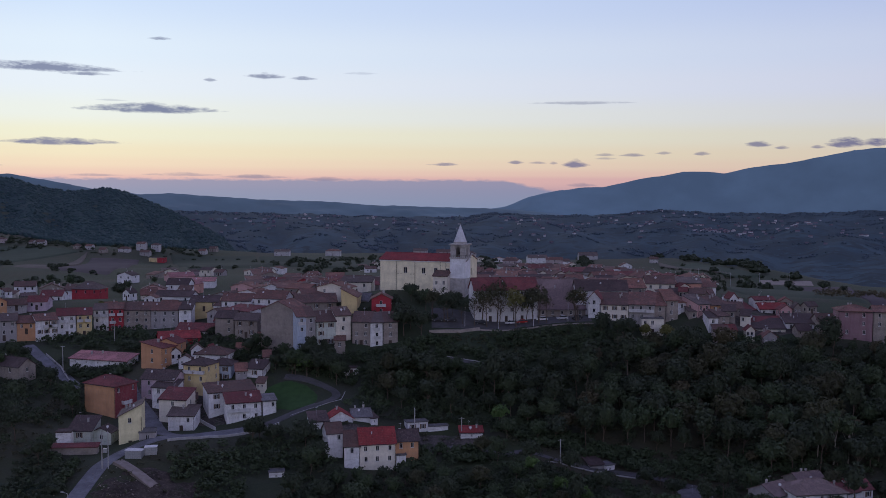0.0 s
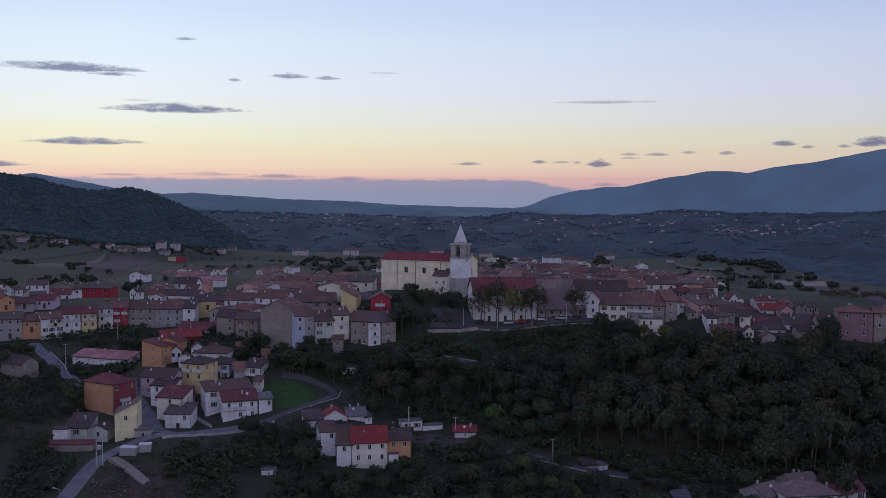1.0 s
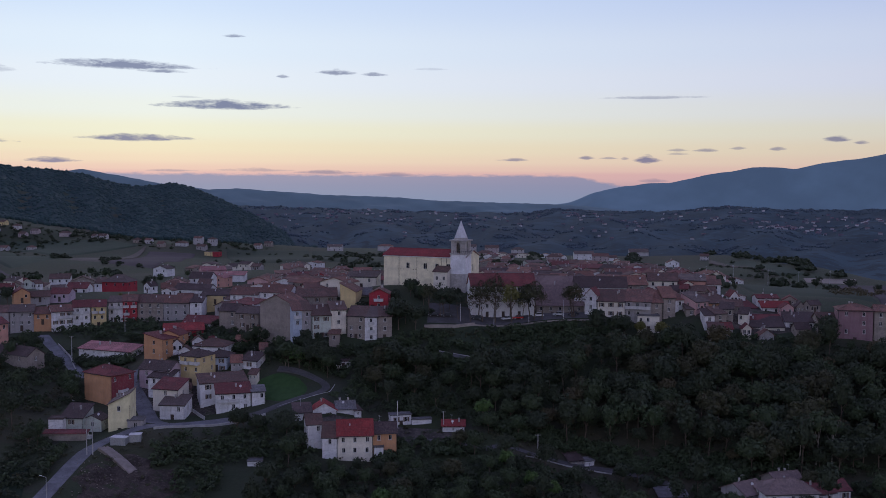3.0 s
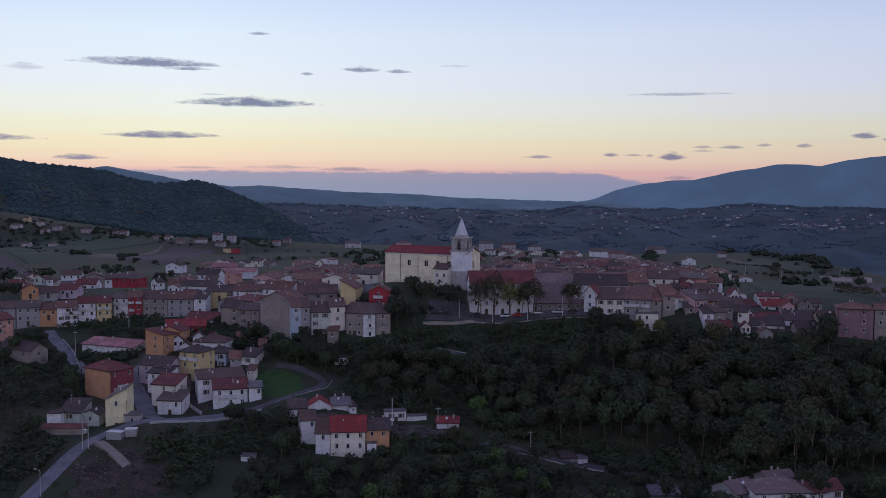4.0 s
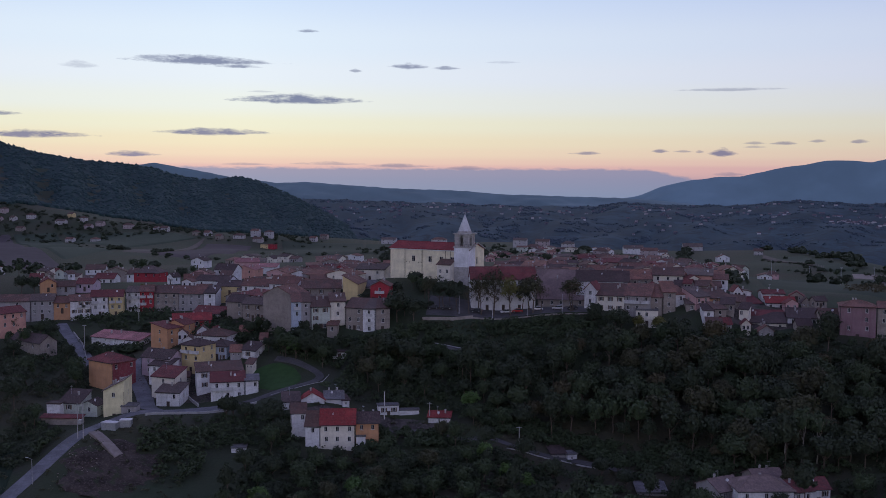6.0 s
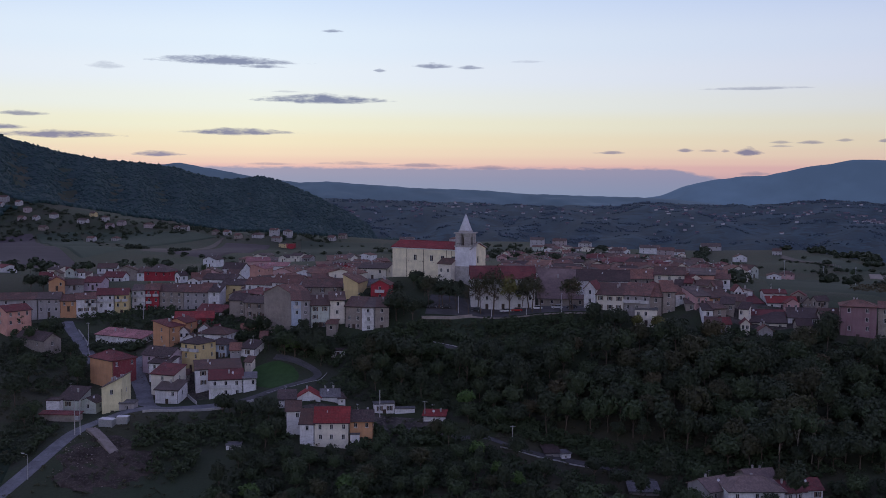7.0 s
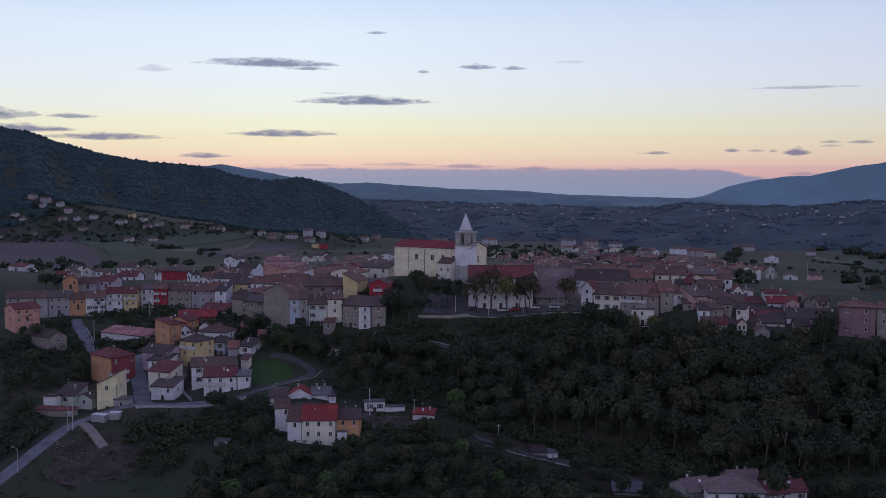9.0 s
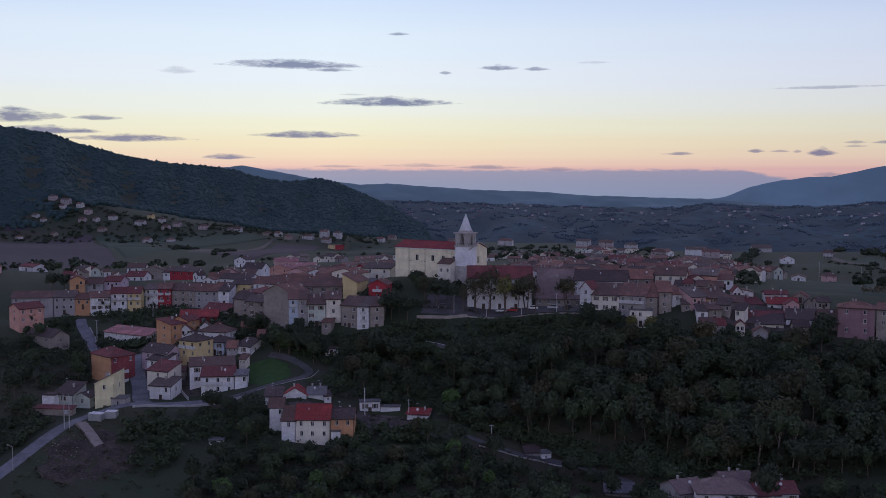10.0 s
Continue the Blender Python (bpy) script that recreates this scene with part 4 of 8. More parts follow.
    for u, z0, _, _ in cw:
        f = part("window", sm[0], top, at=pose(X + u, Y + .17, z0))
        part("pane", sm[1], f)
    part("chapel_roof", Solid().slab(((X - .4, Y - .4, hh - .15), (X + 6.1, Y - .4, hh - .15), (X + 6.1, -.05, hh + 1.85), (X - .4, -.05, hh + 1.85)), -.2).mesh("chapel_roof", ROOF["brown"]), top, "brown lean-to roof")
    taken.append((-12, 5, 26))


church()


# lower quarter on the slope
house(-104.0, -91.5, -16.2, 5, 6.3, 9, 9.2, 'shed_r', 3.2, 'paleyellow', 'ashbrown', (1, 1), 1, 'tall pale yellow rendered house with sloping tiled roof')
orange_house = house(-121.3, -59.0, -12.6, -34, 13.1, 9, 10.7, 'hip', 2.2, 'orange', 'darkred', (0, 0), 3, 'orange rendered house with hipped dark red roof', sidewall='burgundy')
for z in (7.6, 4.4):
    part("balcony", BALCONY[3.4], orange_house, "pale balcony", at=pose(13.1, 2.6, z - 2.6, 0, 0, 90))
house(-120.5, -97.8, -23.2, 0, 12.0, 2.6, 0.9, 'shed_b', 0.4, 'stone', 'darkred', (0, 0), 0, 'low dark red lean-to below the pale green shed', extras=False)
house(-98.2, -92.4, -20.9, 6, 4.4, 5, 3.4, 'flat', 0.2, 'greywall', 'grey', (1, 1), 0, 'low grey annex beside the tall yellow house')
house(-118.3, -90.0, -20.3, -8, 6.8, 7, 3.6, 'shed_b', 2.6, 'greenwhite', 'dark', (1, 1), 1, 'low pale green shed with dark roof beside the road')
house(-112.3, -89.0, -21.2, -10, 5.9, 5, 3.2, 'gable_y', 1.3, 'greenwhite', 'dark', (1, 1), 1, 'small pale green lean-to with dark roof')
house(-120.8, -93.0, -20.2, 0, 4.1, 4, 2.2, 'flat', 0.2, 'white', 'dark', (0, 1), 0, 'low white outbuilding with flat roof')
house(-105.1, -54.0, -12.4, -20, 11.7, 8, 6.1, 'gable_x', 2.3, 'lilac', 'dark', (2, 2), 2, 'lilac plastered house with dark tiled roof on the sloping street')
house(-100.5, -60.0, -14.1, -15, 7.6, 6, 6.2, 'shed_b', 1.5, 'white', 'dark', (2, 2), 1, 'narrow white house with grey roof on the sloping street')
house(-97.0, -68.0, -16.2, -16, 8.7, 7, 5.6, 'shed_b', 2.2, 'cream', 'darkred', (1, 1), 1, 'cream house with dark red sloping roof on the street')
house(-93.2, -75.0, -19.9, -7, 7.9, 7, 5.1, 'shed_b', 1.8, 'white', 'ashbrown', (1, 2), 1, 'low white house with weathered brown roof at the street corner')
house(-92.2, -51.8, -8.4, -24, 8.3, 8.2, 9.6, 'hip', 1.8, 'yellow', 'dark', (2, 2), 2, 'yellow plastered house with hipped dark roof', balcony=1)
house(-84.9, -46.0, -9.8, -8, 7.5, 8, 4.9, 'hip', 1.6, 'blue', 'dark', (2, 2), 1, 'pale blue house with hipped dark roof')
house(-90.7, -38.0, -7.4, -10, 11.2, 9, 3.6, 'hip', 2, 'white', 'brown', (1, 3), 1, 'white house with broad brown roof behind the blue house')
house(-72.9, -47.6, -10.7, -19, 6.2, 6, 3.0, 'shed_b', 1.9, 'white', 'dark', (1, 1), 1, 'small white hut with dark sloping roof by the lawn')
house(-76.1, -73.2, -16.9, 15, 10.7, 6, 8.0, 'shed_b', 2.0, 'white', 'darkred', (2, 3), 2, 'white three-storey house with dark red roof above the street', balcony=1)
house(-82.1, -68.0, -14.7, 20, 14.8, 8, 6.7, 'shed_b', 1.6, 'white', 'brown', (2, 3), 2, 'white house block with flat brown roof')
house(-65.4, -71.0, -16.7, 14, 4.1, 6, 3.3, 'shed_b', 0.8, 'white', 'grey', (1, 2), 1, 'white open lean-to shed beside the lawn')
house(-109.4, -31.1, -5.7, -32, 9.3, 7, 7.1, 'shed_l', -1.5, 'orange', 'darkred', (2, 1), 2, 'orange house with dark red roof on the slope')
house(-105.0, -28.0, -5.0, -15, 7.8, 7, 4.9, 'gable_y', 1.6, 'orange', 'darkred', (1, 2), 1, 'orange gabled house with dark red roof')
house(-105.5, -18.0, -5.2, 16, 14.1, 9, 3.8, 'gable_x', 2.0, 'red', 'brightred', (1, 4), 1, 'long dark red house with red and grey roof')
house(-103.0, 0.0, -4.5, -15, 15.0, 9, 4.5, 'gable_x', 2.2, 'white', 'darkred', (1, 3), 1, 'white house with dark red roof')
house(-136.6, -18.0, -11.5, -23, 23.2, 7, 2.8, 'shed_b', 1.6, 'white', 'pinkred', (1, 5), 1, 'long low white building with faded pink roof')
house(-163.3, -27.0, -11.4, -31, 17.7, 7, 7.0, 'gable_x', 2.4, 'stone', 'dark', (1, 2), 1, 'old stone house with dark roof among trees')
house(-168.2, -24.0, -2.6, 54, 9.9, 9, 6.4, 'gable_x', 1.8, 'salmon', 'darkred', (2, 3), 1, 'salmon pink house with dark red roof')

# long terrace across the slope
house(-188.0, 4.0, -1.7, 14, 16.7, 8, 7.3, 'gable_x', 2.2, 'greywall', 'brown', (2, 5), 1, 'long grey rendered terrace house with brown tiled roof')
house(-171.5, 8.0, -1.6, 13, 8.7, 8, 7.6, 'gable_x', 2.2, 'greywall', 'ashbrown', (2, 3), 1, 'grey rendered terrace house with brown tiled roof')
house(-163.0, 10.0, -2.5, 4, 6.8, 8, 4.4, 'gable_x', 2.0, 'orange', 'russet', (1, 2), 1, 'orange terrace house with brown tiled roof')
house(-155.5, 9.0, -1.7, 31, 7.7, 8, 7.7, 'gable_x', 2.0, 'white', 'russet', (2, 3), 1, 'white terrace house with brown tiled roof', balcony=1)
house(-149.5, 15.0, -0.6, 17, 6.7, 8, 8.3, 'gable_x', 2.2, 'white', 'darkred', (2, 2), 1, 'white terrace house with dark red roof', balcony=1)
house(-143.0, 17.0, -0.6, 15, 5.6, 8, 8.4, 'gable_x', 2.2, 'yellow', 'darkred', (2, 2), 1, 'yellow terrace house with dark red roof', balcony=1)
house(-138.6, 25.0, 0.4, 0, 5.7, 8, 8.6, 'gable_x', 2.0, 'white', 'ashbrown', (3, 2), 1, 'tall whitish terrace house with brown roof', balcony=1)
house(-132.8, 25.0, 0.7, 10, 5.6, 8, 9.2, 'gable_x', 2.0, 'red', 'russet', (3, 2), 1, 'magenta red terrace house with white window surrounds', balcony=1)
house(-127.5, 27.0, 0.0, 0, 10.4, 9, 8.2, 'gable_x', 2.6, 'stone', 'brown', (3, 3), 1, 'old stone terrace house with brown tiled roof')
house(-117.0, 27.0, -0.1, -5, 10.8, 9, 8.0, 'gable_x', 2.6, 'greywall', 'russet', (3, 3), 1, 'grey stone terrace house with brown tiled roof')
house(-105.7, 25.0, 0.3, -1, 5.0, 8, 6.4, 'shed_b', 2.2, 'white', 'dark', (1, 1), 1, 'white gabled terrace end house')
house(-179.4, 150.0, -3.5, -12, 14.4, 11, 7.2, 'hip', 3.4, 'red', 'ashbrown', (1, 3), 2, 'bright red building with weathered hipped roof')
house(-184.0, 150.0, -4.4, 0, 4.6, 9, 7.8, 'shed_b', 2.4, 'white', 'brown', (1, 1), 1, 'narrow whitish house beside the red building')
house(-186.3, 50.0, 1.0, 26, 6.7, 9, 4.2, 'gable_y', 2.0, 'orange', 'darkred', (1, 2), 1, 'orange gabled house among dark trees')
house(-103.0, 35.0, 2.3, -10, 11.7, 8, 3.9, 'gable_x', 2.0, 'yellow', 'dark', (1, 3), 1, 'yellow house with dark roof')
house(-136.7, 109.0, 0.1, 5, 11.1, 9, 3.8, 'gable_y', 2.2, 'pink', 'brown', (1, 2), 1, 'pink gabled house with brown roof')
house(-125.1, 80.0, -0.1, -14, 17.1, 9, 3.5, 'gable_x', 2.2, 'white', 'dark', (1, 3), 1, 'white house with broad dark roof')
house(-127.0, 120.0, 1.4, -10, 11.0, 9, 5.6, 'gable_x', 2.6, 'white', 'dark', (1, 2), 1, 'white house with dark roof')
house(-138.1, 200.0, -5.6, -19, 15.6, 9, 7.5, 'gable_y', 2.2, 'salmon', 'pinkred', (2, 2), 1, 'salmon house with pink roof')
house(-144.4, 235.0, -4.8, 20, 14.7, 14, 4.1, 'gable_x', 2.0, 'pink', 'pinkred', (0, 3), 1, 'long hall with faded pink roof')
house(-130.2, 225.0, -6.6, 0, 13.2, 10, 3.3, 'shed_b', 1.5, 'white', 'pinkred', (0, 2), 1, 'white hall with light gable')
house(-214.1, 170.0, -3.9, 11, 10.6, 9, 5.3, 'gable_x', 2.2, 'white', 'brown', (2, 3), 1, 'white villa with brown roof')
house(-194.5, 147.0, -3.1, 15, 11.6, 9, 4.9, 'gable_y', 2.4, 'stone', 'brown', (1, 2), 1, 'brown stone house with tiled roof')
house(-174.5, 60.0, -0.1, 0, 8.2, 9, 3.5, 'gable_x', 2.0, 'lilac', 'darkred', (1, 2), 1, 'lilac house with dark red roof')
house(-177.6, 90.0, -0.8, -0, 9.5, 9, 3.4, 'gable_x', 2.2, 'white', 'darkred', (1, 3), 1, 'white house with dark red roof')
house(-181.2, 55.0, -1.0, 22, 8.0, 8, 2.5, 'gable_x', 2.0, 'greywall', 'brown', (1, 2), 1, 'grey house with brown roof')

# old houses below the church
house(-69.5, -26.0, 6.2, -26, 13.5, 10, 14.0, 'gable_y', 3.0, 'stone', 'russet', (0, 0), 0, 'tall blank stone house with gabled roof')
house(-56.5, -37.8, 4.8, 15, 3.1, 8, 8.3, 'shed_b', 2.4, 'blue', 'russet', (2, 1), 1, 'narrow light blue house on the edge of the slope', balcony=1)
house(-53.5, -37.0, 4.7, 16, 3.3, 8, 8.4, 'shed_b', 2.4, 'greywall', 'brown', (2, 1), 1, 'narrow grey stone house on the edge of the slope')
house(-50.0, -37.0, 3.0, 13, 6.6, 8, 8.2, 'shed_b', 2.6, 'greenwhite', 'brown', (3, 2), 1, 'pale green weathered house on the edge of the slope')
house(-43.5, -34.7, 4.7, 13, 5.4, 8, 10.6, 'shed_b', 2.0, 'cream', 'brown', (3, 1), 1, 'cream weathered tower house on the edge of the slope')
house(-38.0, -35.0, 2.7, -9, 6.3, 8, 8.5, 'shed_b', 2.4, 'stone', 'brown', (3, 2), 1, 'brown stone house on the edge of the slope')
house(-31.7, -36.4, 2.5, 5, 4.3, 8, 8.8, 'shed_b', 2.4, 'white', 'ashbrown', (3, 1), 1, 'white house with awning on the edge of the slope', balcony=1)
house(-27.4, -35.5, 2.6, 6, 5.1, 8, 8.6, 'shed_b', 2.4, 'stone', 'brown', (2, 1), 1, 'dark stone house on the edge of the slope')
house(-43.9, -40.0, -3.0, 0, 3.6, 5, 4.5, 'shed_b', 0.8, 'stone', 'russet', (1, 1), 1, 'small ruined brick outbuilding')
house(-41.8, -16.0, 9.1, -8, 5.8, 13, 6.8, 'shed_l', -3, 'yellow', 'russet', (0, 0), 0, 'yellow house with long low roof')
house(-30.9, -20.0, 8.8, -3, 7.1, 8, 5.9, 'gable_y', 1.8, 'red', 'russet', (2, 1), 1, 'dark red gabled house with white balcony windows', balcony=1)
house(-75.1, 10.0, 6.2, -19, 12.6, 9, 3.8, 'gable_x', 2.6, 'white', 'russet', (1, 3), 1, 'white house with brown tiled roof')
house(-88.6, 20.0, 4.2, -10, 11.7, 9, 5.6, 'gable_x', 2.4, 'white', 'russet', (2, 3), 1, 'white house with weathered brown roof')
house(-79.8, -15.0, 1.1, -14, 8.5, 8, 6.4, 'gable_x', 2.0, 'stone', 'ashbrown', (2, 2), 1, 'rough stone house with tiled roof')
house(-87.6, -8.0, 1.1, -16, 7.2, 8, 9.2, 'gable_x', 2.2, 'stone', 'dark', (2, 2), 1, 'dark stone house with tiled roof')
house(-58.0, -12.0, 6.8, 8, 14.8, 10, 3.5, 'gable_x', 2.6, 'stone', 'brown', (1, 3), 1, 'old house with broad brown tiled roof')
house(-35.3, -5.0, 6.8, -16, 3.7, 8, 4.1, 'gable_x', 2.2, 'greywall', 'grey', (1, 1), 0, 'grey house with slate grey roof')
house(-63.6, 100.0, 3.8, 0, 7.7, 8, 4.3, 'gable_y', 2.0, 'red', 'darkred', (1, 1), 1, 'dark red gabled house')

# houses round the square
house(6.2, -20.0, 11.7, 5, 23.8, 10, 11.6, 'gable_x', 4.0, 'white', 'darkred', (3, 6), 1, 'long white civic building with dark red tiled roof', doors=3)
house(30.9, -14.0, 4.0, -3, 17.5, 13, 4.8, 'shed_b', 9.5, 'stone', 'weathered', (1, 5), 1, 'broad stone building with very large brown roof', doors=2)
house(47.3, -23.3, 8.9, -23, 4.4, 7, 7.2, 'gable_y', 2.4, 'white', 'darkred', (2, 1), 1, 'narrow white gabled house on the square')
house(45.2, -13.0, 10.8, -6, 19.3, 10, 4.4, 'gable_x', 3.4, 'white', 'dark', (1, 4), 1, 'long white house with dark tiled roof')
house(51.5, -25.0, 6.9, -15, 9.8, 8, 9.7, 'shed_b', 3.4, 'cream', 'brown', (3, 3), 1, 'whitish terrace house with brown roof above the wood')
house(61.1, -27.5, 7.2, -19, 9.1, 8, 9.6, 'shed_b', 3.4, 'greywall', 'russet', (3, 3), 1, 'patched grey terrace house with brown roof above the wood', balcony=1)
house(70.1, -29.0, 6.8, 0, 4.3, 8, 8.5, 'shed_b', 3.6, 'stone', 'brick', (2, 1), 1, 'stone house with reddish tiled roof above the wood')
house(74.7, -28.0, 8.5, 0, 4.5, 8, 10.7, 'shed_b', 3.0, 'stone', 'brick', (3, 1), 1, 'tall stone tower house with white window frames')
house(79.7, -26.0, 7.4, 15, 3.9, 8, 9.9, 'shed_b', 2.2, 'white', 'brick', (2, 1), 1, 'narrow white house with brick lower storey')
house(64.5, -33.0, 2.5, -8, 7.6, 5, 5.7, 'flat', 0.2, 'cream', 'grey', (1, 3), 1, 'low cream annex with glazed veranda')
house(82.6, -30.0, 4.6, 0, 4.0, 7, 4.1, 'shed_b', 2.0, 'stone', 'ashbrown', (1, 1), 1, 'old stone house with brown roof')
house(85.8, -30.6, 7.2, 26, 6.0, 8, 3.7, 'shed_b', 2.6, 'pink', 'ashbrown', (1, 2), 1, 'pink house with brown roof')
house(91.4, -28.0, 6.5, 25, 9.3, 8, 3.2, 'shed_b', 2.6, 'orange', 'brown', (1, 2), 1, 'dull orange house with brown roof')
house(87.0, -38.0, 3.3, 0, 3.5, 6, 5.6, 'shed_b', 1.6, 'white', 'dark', (2, 1), 1, 'white ruined house above the wood')
house(90.8, -37.0, 3.8, 13, 4.6, 6, 4.6, 'shed_b', 1.6, 'stone', 'brown', (1, 1), 1, 'stone ruin with brown roof')
house(104.6, -12.0, 7.2, 0, 5.4, 7, 3.8, 'shed_l', -1.0, 'white', 'brown', (1, 1), 1, 'white house with stepped parapet')
house(104.4, -20.0, 3.6, 14, 8.2, 8, 2.3, 'shed_b', 2.2, 'white', 'darkred', (0, 2), 1, 'low white house with dark red roof')
house(113.4, -20.0, 4.1, -5, 10.2, 8, 3.0, 'gable_x', 1.8, 'white', 'brightred', (1, 3), 1, 'white house with red tiled roof')
house(113.4, -15.0, 6.9, 0, 7.9, 6, 2.9, 'gable_x', 1.0, 'white', 'darkred', (1, 2), 1, 'white house with low roof')
house(103.6, -34.9, -1.0, -7, 12.4, 8, 3.6, 'shed_b', 2.6, 'cream', 'dark', (1, 3), 1, 'long cream house with dark roof above the wood')
house(101.1, -30.0, 0.8, 0, 16.0, 7, 2.5, 'gable_x', 1.4, 'pink', 'darkred', (0, 3), 1, 'low pinkish barn with dark red roof')
house(117.0, -34.0, 0.7, -11, 10.5, 8, 3.7, 'shed_b', 2.4, 'white', 'dark', (1, 3), 1, 'white house with dark roof')
house(126.2, -40.3, 2.1, -7, 5.9, 8, 5.3, 'gable_x', 2.2, 'stone', 'brown', (1, 2), 1, "stone house with brown roof at the wood's edge")
house(131.1, -45.0, 6.3, -15, 11.3, 9, 11.5, 'hip', 1.6, 'rosestone', 'russet', (3, 2), 1, 'tall rose stone house with small windows')
house(142.8, -47.0, 6.1, -20, 8.6, 9, 10.4, 'gable_x', 1.6, 'stone', 'russet', (2, 2), 1, 'grey stone house at the end of the row')
house(89.8, 4.0, 11.7, -13, 9.1, 9, 3.1, 'shed_b', 1.6, 'salmon', 'ashbrown', (0, 0), 0, 'salmon walled house with roof terrace')
house(84.5, -8.0, 8.6, -6, 15.0, 8, 4.4, 'gable_x', 1.7, 'stone', 'brown', (1, 3), 1, 'low stone house with brown roof below the roof terrace')
house(75.7, 0.0, 12.0, -10, 11.2, 10, 3.5, 'gable_x', 2.6, 'cream', 'brown', (1, 3), 1, 'cream house with brown tiled roof')
house(66.2, -5.0, 10.8, 7, 8.4, 9, 5.1, 'gable_x', 3.0, 'stone', 'brick', (1, 2), 1, 'stone house with reddish roof')
house(242.3, 446.0, -28.3, 0, 10.2, 8, 6.1, 'hip', 2.2, 'pink', 'brown', (1, 2), 1, 'small pink house standing in the fields')
house(166.6, 745.0, -28.3, 0, 22.1, 10, 9.0, 'gable_x', 3, 'white', 'ashbrown', (2, 3), 1, 'white apartment house with brown roof')
house(205.4, 760.0, -33.6, 0, 12.8, 10, 5.8, 'gable_x', 2.6, 'white', 'brown', (1, 2), 1, 'white house with brown roof')
house(256.1, 682.0, -33.0, 0, 13.1, 9, 4.8, 'gable_y', 3, 'white', 'russet', (1, 2), 1, 'white gabled house at the village edge')
house(265.6, 913.0, -37.0, 0, 24.6, 11, 5.9, 'gable_x', 4, 'dull', 'ashbrown', (1, 2), 1, 'cream house with brown roof on the ridge')

# farm below the wood
house(-36.3, -101.0, -23.2, 6, 10.0, 8, 7.2, 'gable_x', 3.6, 'cream', 'brightred', (2, 3), 1, 'cream farmhouse with bright red roof')
house(-40.7, -101.0, -23.6, 0, 4.3, 8, 5.5, 'gable_x', 3.4, 'white', 'brown', (1, 1), 1, 'whitewashed farmhouse wing with old brown roof')
house(-45.4, -98.0, -20.7, 13, 4.4, 7, 4.8, 'gable_x', 2.2, 'white', 'brown', (1, 2), 1, 'white cottage with grey brown roof')
house(-26.4, -98.0, -23.3, 7, 6.9, 7, 7.0, 'gable_x', 2.4, 'orange', 'dark', (1, 2), 1, 'orange house with dark roof')
house(-26.0, -99.6, -27.0, 7, 2.7, 1.6, 3.4, 'flat', 0.2, 'white', 'grey', (0, 0), 0, 'small white terrace porch of the orange house', extras=False)
house(-45.4, -83.0, -20.0, 8, 7.4, 6, 2.2, 'gable_y', 2.2, 'white', 'brightred', (0, 2), 1, 'white gabled hut with red roof')
house(-38.2, -81.0, -20.0, 10, 5.8, 6, 2.5, 'gable_x', 1.8, 'white', 'grey', (0, 2), 1, 'white hut with grey tiled roof')
house(-32.6, -81.0, -20.5, 27, 2.2, 4, 2.2, 'shed_b', 1.0, 'white', 'dark', (1, 1), 1, 'tiny white shed beside the hut')
house(-50.5, -86.0, -20.0, 11, 5.3, 6, 2.2, 'shed_b', 1.6, 'white', 'dark', (0, 1), 1, 'low white shed with dark roof')
house(-21.6, -79.3, -22.5, 14, 6.4, 3.4, 3.8, 'flat', 0.2, 'white', 'grey', (1, 2), 1, 'square white hut with flat roof')
house(-15.2, -78.0, -24.1, 9, 6.2, 2.4, 2.5, 'flat', 0.2, 'white', 'grey', (0, 0), 0, 'low white block wall shed')
house(-6.0, -82.5, -24.9, -3, 6.8, 4.6, 2.8, 'shed_b', 0.8, 'white', 'brightred', (1, 1), 1, 'small white shed with red roof')
house(-40.6, -48.7, -11.1, 9, 4.6, 4, 2.5, 'flat', 0.2, 'white', 'dark', (1, 2), 0, 'small white shelter with dark flat roof')
house(-61.0, -107.0, -29.0, 7, 4.1, 3.5, 2.2, 'flat', 0.2, 'white', 'grey', (1, 1), 1, 'white garden shed among the bushes')
house(31.4, -93.0, -32.9, 13, 4.4, 5, 2.3, 'shed_b', 1.0, 'greywall', 'dark', (1, 1), 1, 'grey roadside hut with dark roof')
house(36.2, -93.0, -33.2, 20, 3.0, 4, 2.2, 'flat', 0.2, 'white', 'grey', (1, 1), 1, 'white roadside box hut')

taken += [(-61, -112, 5), (-61, -119, 5), (-61, -126, 5), (-58, -109, 3)]

# houses at the foot of the wood
house(72.7, -128.0, -32.7, 29, 8.3, 9, 4.8, 'gable_x', 2.2, 'greywall', 'weathered', (2, 2), 1, 'grey house with old brown roof')
house(76.8, -131.0, -31.4, 4, 14.6, 10, 5.9, 'hip', 2.6, 'white', 'weathered', (1, 3), 1, 'white house with broad brown hipped roof')
house(85.4, -116.0, -33.1, 14, 8.6, 8, 4.4, 'gable_x', 2.0, 'stone', 'weathered', (1, 2), 1, 'stone house with grey brown roof')
house(93.1, -124.0, -33.7, 19, 6.1, 7, 4.1, 'shed_b', 1.2, 'white', 'darkred', (1, 2), 1, 'white house with red wall band')
house(97.5, -121.0, -33.7, 9, 6.5, 8, 4.4, 'gable_x', 2.0, 'white', 'darkred', (1, 2), 1, 'white house with dark red roof and roof terrace')
house(54.3, -110.0, -38.6, 0, 8.2, 7, 2.8, 'shed_b', 0.8, 'greywall', 'grey', (1, 1), 1, 'low grey shed with sheet roof')

